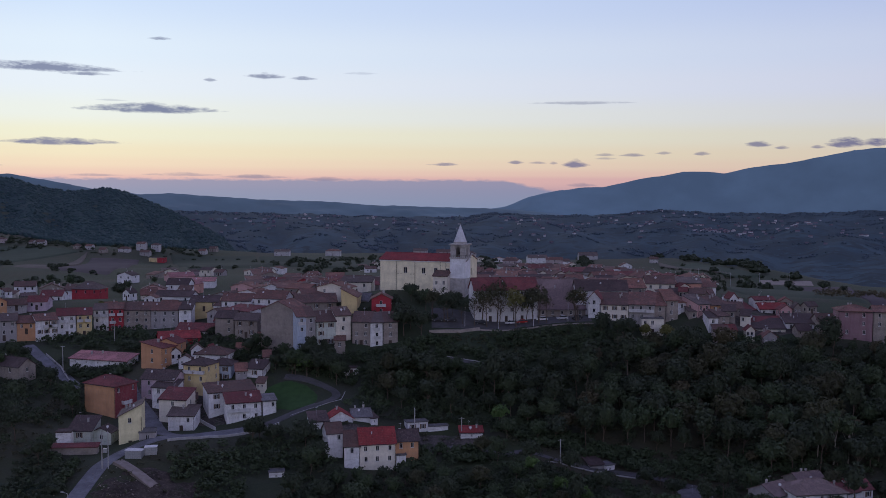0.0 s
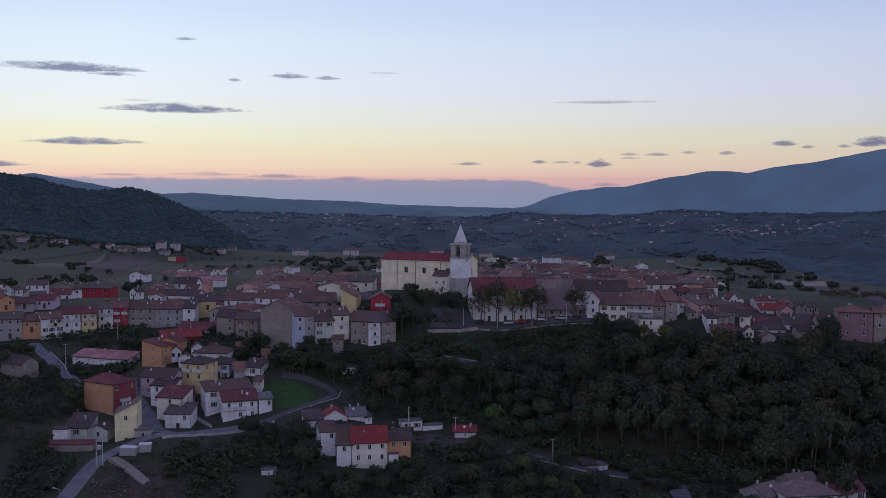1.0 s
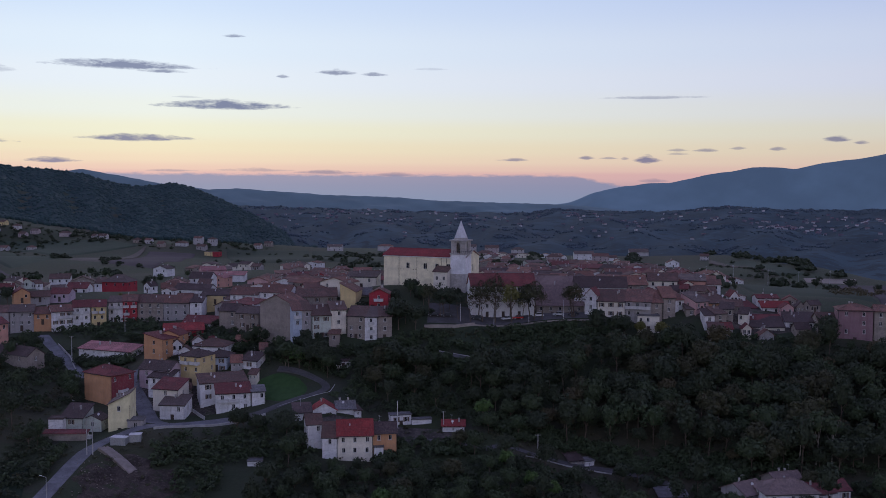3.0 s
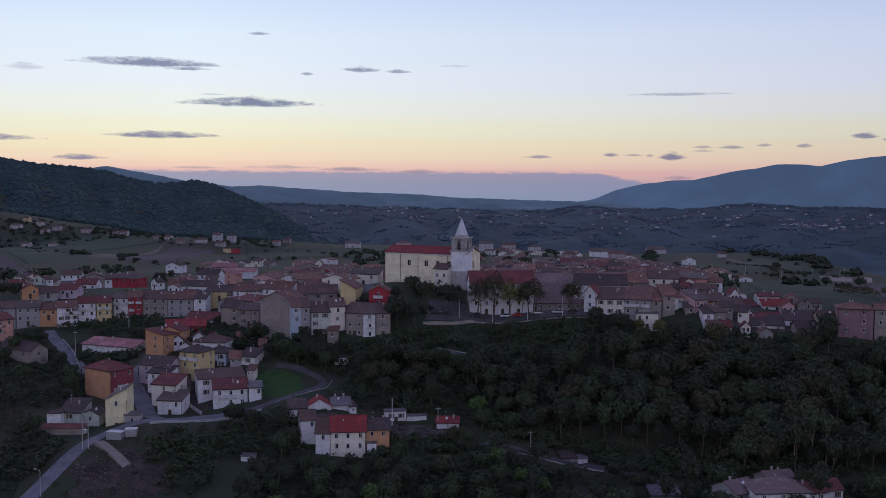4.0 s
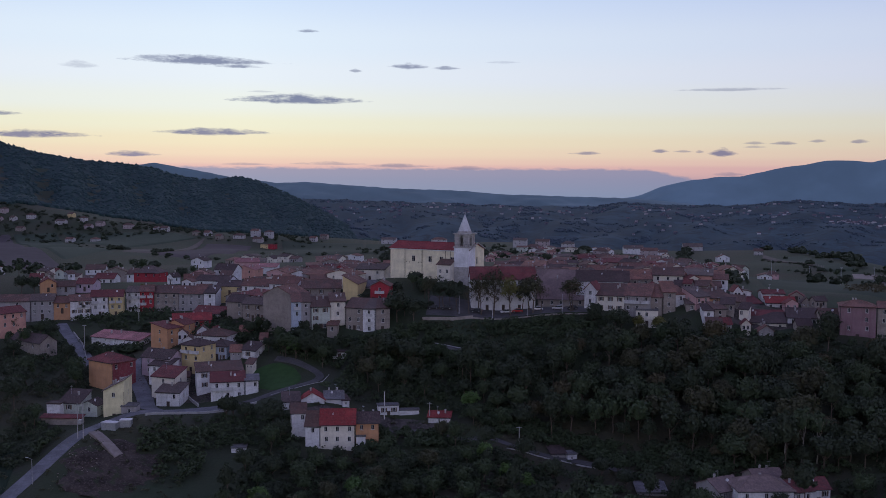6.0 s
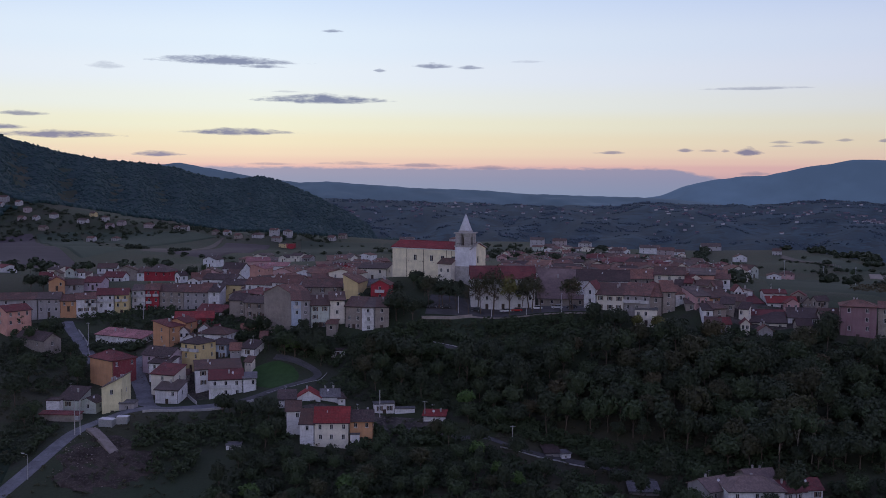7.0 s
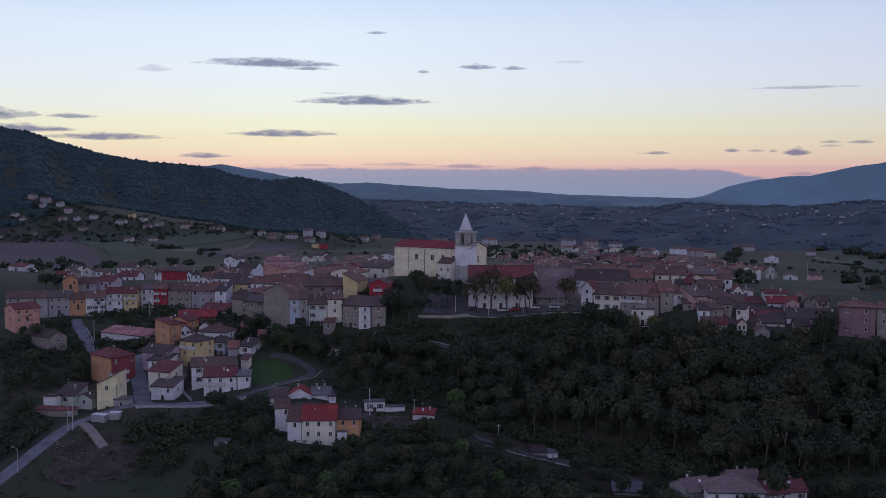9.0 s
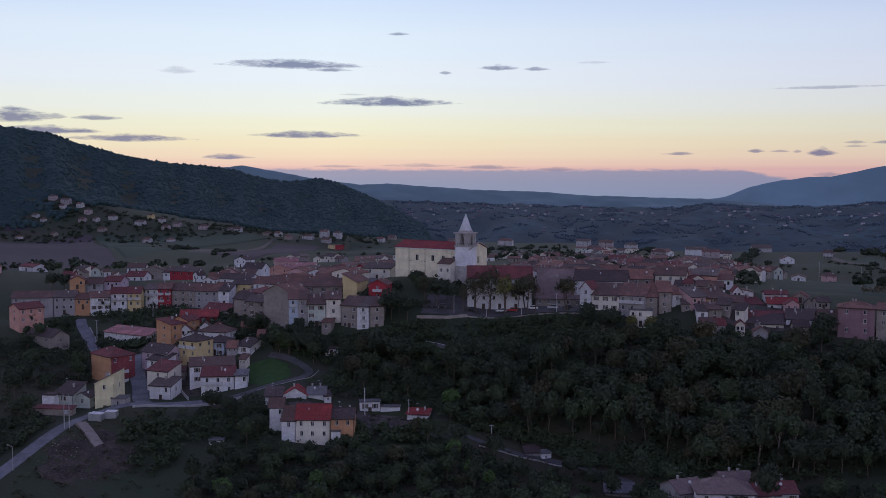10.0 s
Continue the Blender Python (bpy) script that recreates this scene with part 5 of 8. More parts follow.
# hamlet on the far side of the fields
house(-899.4, 1329.7, 17.3, -12, 14.1, 9, 5.5, 'hip', 2.6, 'dullrose', 'brown', (2, 3), 1, 'lilac villa with brown tiled roof in the fields')
house(-869.6, 1317.0, 11.5, -10, 17.4, 9, 5.4, 'gable_x', 2.6, 'greywall', 'brown', (2, 3), 1, 'grey villa with brown tiled roof in the fields', extras=False)
house(-830.8, 1300.3, 4.0, -17, 10.4, 9, 5.4, 'gable_x', 2.6, 'dull', 'russet', (1, 2), 1, 'cream villa with brown tiled roof in the fields')
house(-804.4, 1275.6, -6.1, -15, 11.5, 9, 5.3, 'hip', 2.6, 'dullrose', 'brown', (1, 2), 1, 'salmon villa with brown tiled roof in the fields', extras=False)
house(-859.9, 1292.9, 1.0, -17, 10.4, 9, 5.4, 'gable_x', 2.6, 'dull', 'russet', (1, 2), 1, 'cream villa with brown tiled roof in the fields')
house(-893.2, 1260.3, -15.0, -16, 11.1, 9, 5.3, 'gable_x', 2.6, 'dull', 'ashbrown', (1, 2), 1, 'cream villa with brown tiled roof in the fields', extras=False)
house(-868.9, 1244.0, -21.1, -23, 7.8, 9, 5.2, 'hip', 2.6, 'dull', 'russet', (1, 2), 1, 'white villa with brown tiled roof in the fields')
house(-795.7, 1237.9, -20.4, -15, 11.4, 9, 5.2, 'gable_x', 2.6, 'dullrose', 'russet', (1, 2), 1, 'lilac villa with brown tiled roof in the fields', extras=False)
house(-769.9, 1238.0, -19.2, -20, 8.7, 9, 5.2, 'gable_x', 2.6, 'dull', 'brown', (1, 2), 1, 'cream villa with brown tiled roof in the fields')
house(-745.5, 1246.6, -15.5, -14, 12.5, 9, 5.2, 'hip', 2.6, 'dull', 'brown', (2, 3), 1, 'cream villa with brown tiled roof in the fields', extras=False)
house(-678.9, 1252.5, -13.4, -18, 9.8, 9, 5.2, 'gable_x', 2.6, 'yellow', 'brown', (1, 2), 1, 'yellow villa with brown tiled roof in the fields')
house(-678.6, 1202.4, -22.8, -10, 17.2, 9, 5.1, 'gable_x', 2.6, 'dull', 'ashbrown', (2, 3), 1, 'cream villa with brown tiled roof in the fields', extras=False)
house(-644.8, 1215.1, -18.4, -15, 11.4, 9, 5.1, 'hip', 2.6, 'dull', 'brown', (1, 2), 1, 'white villa with brown tiled roof in the fields')
house(-620.0, 1174.1, -28.6, -15, 11.8, 9, 5.0, 'gable_x', 2.6, 'dullrose', 'brown', (2, 3), 1, 'lilac villa with brown tiled roof in the fields', extras=False)
house(-607.0, 1188.5, -24.5, -14, 12.4, 9, 5.0, 'gable_x', 2.6, 'dullrose', 'ashbrown', (2, 3), 1, 'lilac villa with brown tiled roof in the fields')
house(-556.4, 1170.3, -27.0, -11, 15.2, 9, 5.0, 'hip', 2.6, 'dullrose', 'brown', (2, 3), 1, 'salmon villa with brown tiled roof in the fields', extras=False)
house(-732.5, 1178.9, -33.4, -13, 13.4, 9, 5.0, 'gable_x', 2.6, 'stone', 'brown', (2, 3), 1, 'stone grey villa with brown tiled roof in the fields')
house(-615.7, 1091.1, -44.8, -14, 12.5, 9, 4.8, 'gable_x', 2.6, 'dull', 'russet', (2, 3), 1, 'cream villa with brown tiled roof in the fields', extras=False)
house(-563.7, 1057.8, -42.4, -16, 11.0, 9, 4.6, 'hip', 2.6, 'dull', 'russet', (2, 3), 1, 'white villa with brown tiled roof in the fields')
house(-499.5, 1143.7, -29.9, -25, 7.2, 9, 4.8, 'gable_x', 2.6, 'greywall', 'brown', (1, 2), 1, 'grey villa with brown tiled roof in the fields', extras=False)
house(-490.7, 1145.8, -29.9, -13, 13.6, 9, 4.9, 'gable_x', 2.6, 'dull', 'brown', (2, 3), 1, 'cream villa with brown tiled roof in the fields')
house(-424.0, 1094.0, -32.9, -21, 8.5, 9, 4.7, 'hip', 2.6, 'stone', 'brown', (1, 2), 1, 'stone grey villa with brown tiled roof in the fields', extras=False)
house(-406.1, 1091.3, -33.4, -18, 9.5, 9, 4.7, 'gable_x', 2.6, 'dull', 'russet', (1, 2), 1, 'cream villa with brown tiled roof in the fields')
house(-378.2, 1050.3, -36.0, -19, 9.3, 9, 4.5, 'gable_x', 2.6, 'stone', 'russet', (1, 2), 1, 'stone grey villa with brown tiled roof in the fields', extras=False)
house(-354.4, 1060.1, -35.5, -11, 15.8, 9, 4.6, 'hip', 2.6, 'dull', 'brown', (2, 3), 1, 'white villa with brown tiled roof in the fields')
house(-321.6, 1043.2, -39.2, -13, 13.3, 9, 4.5, 'gable_x', 2.6, 'greywall', 'brown', (2, 3), 1, 'grey villa with brown tiled roof in the fields', extras=False)
house(-334.3, 1085.0, -29.9, -14, 12.6, 9, 4.6, 'gable_x', 2.6, 'dull', 'russet', (2, 3), 1, 'cream villa with brown tiled roof in the fields')
house(-313.8, 1085.0, -31.5, -15, 11.4, 9, 4.6, 'hip', 2.6, 'dull', 'brown', (2, 3), 1, 'white villa with brown tiled roof in the fields', extras=False)
house(-239.8, 1134.6, -39.5, -15, 11.4, 9, 4.7, 'gable_x', 2.6, 'stone', 'brown', (2, 3), 1, 'stone grey villa with brown tiled roof in the fields')
house(-249.4, 1096.9, -40.8, -17, 10.1, 9, 4.6, 'gable_x', 2.6, 'dull', 'russet', (2, 3), 1, 'cream villa with brown tiled roof in the fields', extras=False)
house(-850.6, 1135.4, -45.1, -23, 7.5, 9, 5.0, 'hip', 2.6, 'dull', 'russet', (1, 2), 1, 'white villa with brown tiled roof in the fields')
house(-807.1, 1163.5, -40.7, -18, 9.9, 9, 5.0, 'gable_x', 2.6, 'stone', 'brown', (1, 2), 1, 'stone grey villa with brown tiled roof in the fields', extras=False)
house(-303.0, 1010.0, -45.0, -10, 11.3, 10, 9.0, 'flat', 0.3, 'yellow', 'ashbrown', (2, 2), 1, 'yellow half of a plain block of flats')
house(-291.6, 1008.0, -44.8, -12, 9.4, 10, 9.0, 'flat', 0.3, 'red', 'brown', (2, 2), 1, 'red half of a plain block of flats')
house(47.0, 900.0, -29.5, -10, 17.4, 10, 6.5, 'gable_x', 2.6, 'dull', 'ashbrown', (2, 3), 1, 'cream villa with brown tiled roof behind the village')
house(74.7, 880.0, -29.5, -10, 17.1, 10, 6.4, 'gable_x', 2.6, 'dullrose', 'brown', (2, 3), 1, 'salmon villa with brown tiled roof behind the village')
house(104.1, 840.0, -29.6, -11, 15.1, 10, 6.2, 'hip', 2.6, 'dull', 'ashbrown', (2, 3), 1, 'cream villa with brown tiled roof behind the village')
house(324.8, 800.0, -34.1, -17, 10.2, 10, 6.0, 'gable_x', 2.6, 'dull', 'brown', (2, 3), 1, 'white villa with brown tiled roof behind the village')
house(-68.0, 1100.0, -41.6, -8, 22.0, 10, 7.5, 'hip', 2.6, 'dull', 'russet', (2, 3), 1, 'cream villa with brown tiled roof behind the village')
house(-141.0, 1085.0, -41.2, -8, 22.0, 10, 7.4, 'gable_x', 2.6, 'dull', 'ashbrown', (2, 3), 1, 'cream villa with brown tiled roof behind the village')
house(178.3, 700.0, -27.4, -10, 17.9, 10, 5.5, 'gable_x', 2.6, 'dullrose', 'russet', (2, 3), 1, 'salmon villa with brown tiled roof behind the village')
house(121.0, 640.0, -24.1, -12, 14.8, 10, 5.2, 'hip', 2.6, 'dullrose', 'brown', (2, 3), 1, 'salmon villa with brown tiled roof behind the village')
house(57.1, 760.0, -28.6, -10, 18.1, 10, 5.8, 'hip', 2.6, 'dullrose', 'brown', (2, 3), 1, 'salmon villa with brown tiled roof behind the village')


# ---- the rest of the village: roofs crowd together behind the square ----
def crowd(count, box, turn, seed, walls, roofs, grow=1.0):
    rng = random.Random(seed)
    made = tries = 0
    while made < count and tries < 4000:
        tries += 1
        x, y = rng.uniform(box[0], box[1]), rng.uniform(box[2], box[3])
        r = rng.uniform(3.6, 5.4) * grow
        if any((x - a) ** 2 + (y - b) ** 2 < (r + c) ** 2 * 0.82 for a, b, c in taken):
            continue
        w, d = rng.uniform(6.5, 13) * grow, rng.uniform(7, 10.5) * grow
        ang = turn + rng.uniform(-34, 34)
        g = land_at(x, y)
        h = rng.uniform(2.6, 5.4) * (.45 + .55 * grow)
        wall, rm = rng.choice(walls), rng.choice(roofs)
        tone = {"greywall": "grey", "stone": "stone", "greenwhite": "pale green"}.get(wall, wall)
        rt = {"brown": "brown tiled", "russet": "russet tiled", "ashbrown": "greyish brown tiled", "dark": "dark tiled", "darkred": "dark red", "brick": "reddish tiled", "pinkred": "faded pink", "grey": "grey"}[rm]
        m = pose(x, y, 0, 0, 0, ang) @ Vector((-w / 2, -d / 2, 0))
        house(m.x, m.y, g + h, ang, round(w, 1), round(d, 1), h, rng.choice(("gable_x", "gable_x", "gable_y", "gable_y", "shed_b")), round(rng.uniform(1.1, 2.0), 1), wall, rm, (1, 2), 1,
              f"{tone} village house with {rt} roof among other roofs", extras=made % 2 == 0)
        made += 1


MIXED = ("white", "white", "cream", "stone", "greywall", "stone", "cream", "pink", "greenwhite")
TILED = ("brown", "russet", "ashbrown", "brown", "brick", "dark", "russet", "brown", "darkred")
taken += [(165, 715, 22), (165, 680, 20), (165, 640, 18), (163, 600, 16)]
crowd(74, (14, 103, 8, 60), -10, 11, MIXED, TILED)
crowd(40, (-92, -20, -6, 120), -12, 14, MIXED, TILED)
crowd(10, (-138, -112, 40, 105), -8, 20, MIXED, TILED, .5)
crowd(7, (-216, -192, 60, 125), -8, 26, MIXED, TILED, .55)
crowd(34, (14, 103, 4, 60), -10, 21, MIXED, TILED, .5)
crowd(34, (-92, -20, -6, 120), -12, 22, MIXED, TILED, .5)
crowd(12, (50, 104, -20, 6), -8, 23, MIXED, TILED, .45)
crowd(13, (84, 134, -42, -10), -10, 27, ("stone", "greywall", "cream", "pink", "stone"), ("brown", "dark", "russet", "darkred", "dark"), .42)
crowd(10, (-104, -64, -60, -20), -14, 24, MIXED, TILED, .35)


def joined(name, label, rows):
    """Far houses, past counting, built like the others and joined into one mesh."""
    old = set(bpy.data.objects)
    for row in rows:
        crowd(*row, MIXED, TILED)
    tops = [ob for ob in bpy.data.objects if ob not in old and ob.parent is None]
    vs, fs, mats, index, base = [], [], [], [], 0

    def gather(ob, m):
        nonlocal base
        m = m @ ob.matrix_basis
        if ob.data:
            vs.extend((m @ v.co)[:] for v in ob.data.vertices)
            for f in ob.data.polygons:
                mat = ob.data.materials[f.material_index]
                if mat not in mats:
                    mats.append(mat)
                fs.append([base + k for k in f.vertices])
                index.append(mats.index(mat))
            base += len(ob.data.vertices)
        for kid in ob.children:
            gather(kid, m)

    for top in tops:
        gather(top, Matrix())
    for top in tops:
        for ob in (*top.children_recursive, top):
            bpy.data.objects.remove(ob)
    return tagged(new(name, mesh_of(name, vs, fs, mats, False, index)), label, "houses", kind="stuff")


joined("village_rooftops", "crowded far village houses with brown tiled roofs",
       [(60, (20, 125, 60, 160), 5, 12), (62, (30, 165, 160, 330), 0, 13), (44, (50, 200, 330, 760), 0, 18), (26, (-98, -40, 120, 250), 8, 15), (12, (-290, -206, 40, 130), 0, 16), (14, (-60, 60, 330, 560), 0, 19), (16, (-180, -90, 250, 420), 5, 25)])


# ---- trees ----
def block_ball(n=3):
    """Corners of the square faces of a ball, four a face."""
    out = []
    for axis in range(3):
        for sign in (-1, 1):
            for i in range(n):
                for j in range(n):
                    quad = [(i, j), (i + 1, j), (i + 1, j + 1), (i, j + 1)]
                    for u, v in quad[::sign]:
                        q = np.empty(3)
                        q[axis], q[(axis + 1) % 3], q[(axis + 2) % 3] = sign, 2 * u / n - 1, 2 * v / n - 1
                        out.append(q / np.linalg.norm(q))
    return np.array(out)


BALL = block_ball()


def crown_mesh(name, mat, seed, r=4.0, high=5.5, clumps=28, leaves=33, size=0.66, gaps=0.0, low=0.12, core=0.50):
    """A crown of rounded boughs, each thick with leaf sprays, round a shaded heart; the origin is at the crown's foot."""
    rng = np.random.RandomState(seed)
    mid = np.array([0, 0, high * (0.42 + low)])
    reach = np.array([r, r, high * 0.5])
    parts = []
    if core:
        swell = 1 + 0.16 * np.sin(BALL[:, :1] * 4 + seed) * np.cos(BALL[:, 1:2] * 5 + seed)
        parts.append(mid + BALL * reach * core * swell)
    for k in range(clumps):
        z = 1 - 1.5 * (k + rng.uniform(0, 1)) / clumps
        a = k * 2.39996 + rng.uniform(-.5, .5)
        q = math.sqrt(max(0.0, 1 - z * z))
        way = np.array([q * math.cos(a), q * math.sin(a), z])
        lobe = 0.80 + 0.20 * math.sin(3 * a + seed) * math.cos(2.1 * z + seed)
        if rng.uniform() < gaps:
            continue
        c = mid + way * reach * lobe * rng.uniform(0.45, 0.95)
        s = rng.uniform(0.17, 0.38) * r
        n = leaves
        d = rng.normal(size=(n, 3))
        d /= np.linalg.norm(d, axis=1)[:, None]
        d = d + way * 0.4 + np.array([0, 0, 0.2])
        d /= np.linalg.norm(d, axis=1)[:, None]
        pts = c + d * s * rng.uniform(0.45, 1.22, (n, 1)) * np.array([1, 1, .9])
        t1 = np.cross(d, rng.normal(size=(n, 3)))
        t1 /= np.linalg.norm(t1, axis=1)[:, None] + 1e-9
        t2 = np.cross(d + 0.6 * rng.normal(size=(n, 3)), t1)
        t2 /= np.linalg.norm(t2, axis=1)[:, None] + 1e-9
        k2 = size * rng.uniform(0.6, 1.3, (n, 1))
        parts.append(np.stack([pts - t1 * k2 * .5, pts - t2 * k2 * .38, pts + t1 * k2 * .5, pts + t2 * k2 * .38], 1).reshape(-1, 3))
    v = np.concatenate(parts)
    i = np.arange(0, len(v), 4)
    return mesh_of(name, v.tolist(), np.stack([i, i + 1, i + 2, i + 3], 1).tolist(), mat)


def trunk_mesh(seed, tall, r, crown_r, crown_h, mat=None):
    rng = random.Random(seed)
    s = Solid()
    p, n = Vector((0, 0, -0.8)), 4
    pts = [p]
    for k in range(n):
        p = p + Vector((rng.uniform(-.22, .22), rng.uniform(-.22, .22), (tall + 0.8 + crown_h * .5) / n))
        pts.append(p)
    for k in range(n):
        s.tube(pts[k], pts[k + 1], r * (1 - .75 * k / n), r * (1 - .75 * (k + 1) / n), 7, False)
    for k in range(7):
        a = k * 2.4 + rng.uniform(-.4, .4)
        b = pts[2].lerp(pts[4], rng.uniform(.0, .8))
        e = Vector((math.cos(a) * crown_r * rng.uniform(.5, .85), math.sin(a) * crown_r * rng.uniform(.5, .85), tall + crown_h * rng.uniform(.35, .9)))
        mid = b.lerp(e, .5) + Vector((0, 0, -.3))
        s.tube(b, mid, r * .35, r * .22, 5, False).tube(mid, e, r * .22, r * .05, 5, False)
    return s.mesh("trunk", mat or M_BARK, True)


KINDS = {}


def tree_kind(key, mat, seed, tall, r, high, label, trunk_r=0.22, bark=None, **kw):
    top = thing("tree", pose(0, 0, -900), label, "tree")
    part("trunk", trunk_mesh(seed, tall, trunk_r, r, high, bark), top)
    part("crown", crown_mesh("crown", mat, seed, r, high, **kw), top, at=pose(0, 0, tall))
    KINDS[key] = top


tree_kind("oak_a", M_LEAF[0], 1, 2.0, 4.4, 8.6, "dark green broadleaf tree on the slope")
tree_kind("oak_b", M_LEAF[1], 2, 2.2, 3.9, 9.4, "green broadleaf tree on the slope")
tree_kind("oak_c", M_LEAF[0], 3, 1.6, 5.0, 8.2, "broad dark tree on the slope", clumps=39)
tree_kind("oak_d", M_LEAF[5], 18, 1.8, 4.2, 8.8, "olive green broadleaf tree of the wood", clumps=36)
tree_kind("oak_e", M_LEAF[1], 19, 1.8, 4.6, 8.2, "broad green tree of the wood", clumps=36)
tree_kind("tall_a", M_LEAF[1], 4, 6.0, 3.2, 9.5, "tall slender tree with pale trunk", 0.24, M_PALEBARK, gaps=.1)
tree_kind("tall_b", M_LEAF[0], 5, 3.0, 3.2, 10.5, "tall dark tree of the wood", 0.2)
tree_kind("bright", M_LEAF[2], 6, 1.2, 3.6, 6.0, "fresh light green broadleaf tree")
tree_kind("yellow", M_LEAF[3], 7, 2.0, 3.8, 6.5, "yellowing broadleaf tree at the wood's edge")
tree_kind("brown", M_LEAF[4], 8, 2.0, 3.6, 6.5, "russet brown autumn tree in the wood", gaps=.15)
tree_kind("square_a", M_LEAF[5], 9, 3.0, 3.2, 6.0, "olive street tree on the square with thinning leaves", .2, None, clumps=36, gaps=.12, leaves=26, size=.42, core=0)
tree_kind("square_b", M_LEAF[4], 10, 3.0, 2.8, 6.0, "nearly bare street tree on the square", .18, None, clumps=36, gaps=.3, leaves=10, size=.34, core=0)
tree_kind("square_c", M_LEAF[0], 15, 2.6, 3.0, 5.6, "dark leafy street tree on the square", .18, None, gaps=.1, leaves=29, size=.5, core=0)
tree_kind("square_d", M_LEAF[3], 16, 2.8, 2.8, 6.0, "yellowing street tree on the square", .18, None, clumps=36, gaps=.25, leaves=20, size=.38, core=0)
tree_kind("square_e", M_LEAF[4], 17, 2.8, 3.0, 5.4, "russet street tree on the square", .18, None, clumps=36, gaps=.2, leaves=24, size=.38, core=0)
tree_kind("pine", M_LEAF[0], 11, 1.5, 2.0, 6.5, "dark pointed conifer tree in the village", .2, None, clumps=36, leaves=29, size=.5)
tree_kind("bush", M_LEAF[1], 12, 0.1, 1.7, 1.8, "rounded green bush on the slope", .06, None, clumps=15, leaves=29, size=.42)
tree_kind("bush_dark", M_LEAF[0], 13, 0.1, 2.2, 2.2, "dark dense bush on the slope", .06, None, clumps=18, leaves=29, size=.42)
tree_kind("umbrella", M_LEAF[0], 14, 2.2, 4.6, 3.0, "dark spreading evergreen below the church", .25, None, clumps=42)
planted = []
tree_rng = random.Random(5)


def plant(kind, x, y, scale=1.0, sink=0.0, group=""):
    m = pose(x, y, land_at(x, y) - sink, 0, 0, tree_rng.uniform(0, 360))
    ob = copy_thing(KINDS[kind], m)
    ob.scale = (scale * tree_rng.uniform(.9, 1.1), scale * tree_rng.uniform(.9, 1.1), scale * tree_rng.uniform(.92, 1.08))
    if group:
        ob["group"] = group
    planted.append((x, y))
    return ob


def inside(x, y, poly):
    hit = False
    for (a, b), (c, d) in zip(poly, poly[1:] + poly[:1]):
        if (b > y) != (d > y) and x < (c - a) * (y - b) / (d - b) + a:
            hit = not hit
    return hit


def joined_trees(rows, label):
    """Trees past counting: the same kinds, in one mesh."""
    vs, fs, index, mats, base = [], [], [], [], 0
    for kind, x, y, k in rows:
        spin = pose(x, y, land_at(x, y) - .2, 0, 0, tree_rng.uniform(0, 360)) @ Matrix.Diagonal((k, k, k * tree_rng.uniform(.9, 1.1), 1))
        for ob in KINDS[kind].children:
            m = np.array(spin @ ob.matrix_basis)
            co = np.zeros(len(ob.data.vertices) * 3)
            ob.data.vertices.foreach_get("co", co)
            vs.append(co.reshape(-1, 3) @ m[:3, :3].T + m[:3, 3])
            if ob.data.materials[0] not in mats:
                mats.append(ob.data.materials[0])
            fs += [[base + i for i in f.vertices] for f in ob.data.polygons]
            index += [mats.index(ob.data.materials[0])] * len(ob.data.polygons)
            base += len(ob.data.vertices)
    tagged(new("woodland", mesh_of("woodland", np.concatenate(vs).tolist(), fs, mats, False, index)), label, "woodland", kind="stuff")


def scatter(count, poly, kinds, lo, hi, gap, group, seed, clear=2.0, keep=400):
    """Trees strewn over a piece of ground; past keep, the farther ones are joined."""
    rng = random.Random(seed)
    xs, ys = [p[0] for p in poly], [p[1] for p in poly]
    tries = 0
    mine = []
    while len(mine) < count and tries < count * 40:
        tries += 1
        x, y = rng.uniform(min(xs), max(xs)), rng.uniform(min(ys), max(ys))
        if not inside(x, y, poly) or any((x - a) ** 2 + (y - b) ** 2 < gap * gap for _, a, b, _ in mine):
            continue
        if any((x - a) ** 2 + (y - b) ** 2 < (c + clear) ** 2 for a, b, c in taken) or any(abs((x - a[0]) * n[0] + (y - a[1]) * n[1]) < wd + clear and -1 < (x - a[0]) * u[0] + (y - a[1]) * u[1] < ln + 1 for a, u, n, ln, wd in ROADWAYS):
            continue
        mine.append((rng.choice(kinds), x, y, rng.uniform(lo, hi)))
    mine.sort(key=lambda row: row[2])
    for kind, x, y, k in mine[:keep]:
        plant(kind, x, y, k, 0.2, group)
    if mine[keep:]:
        joined_trees(mine[keep:], "crowded " + group)


# ---- roads and paths, laid on the land ----
ROADWAYS = []


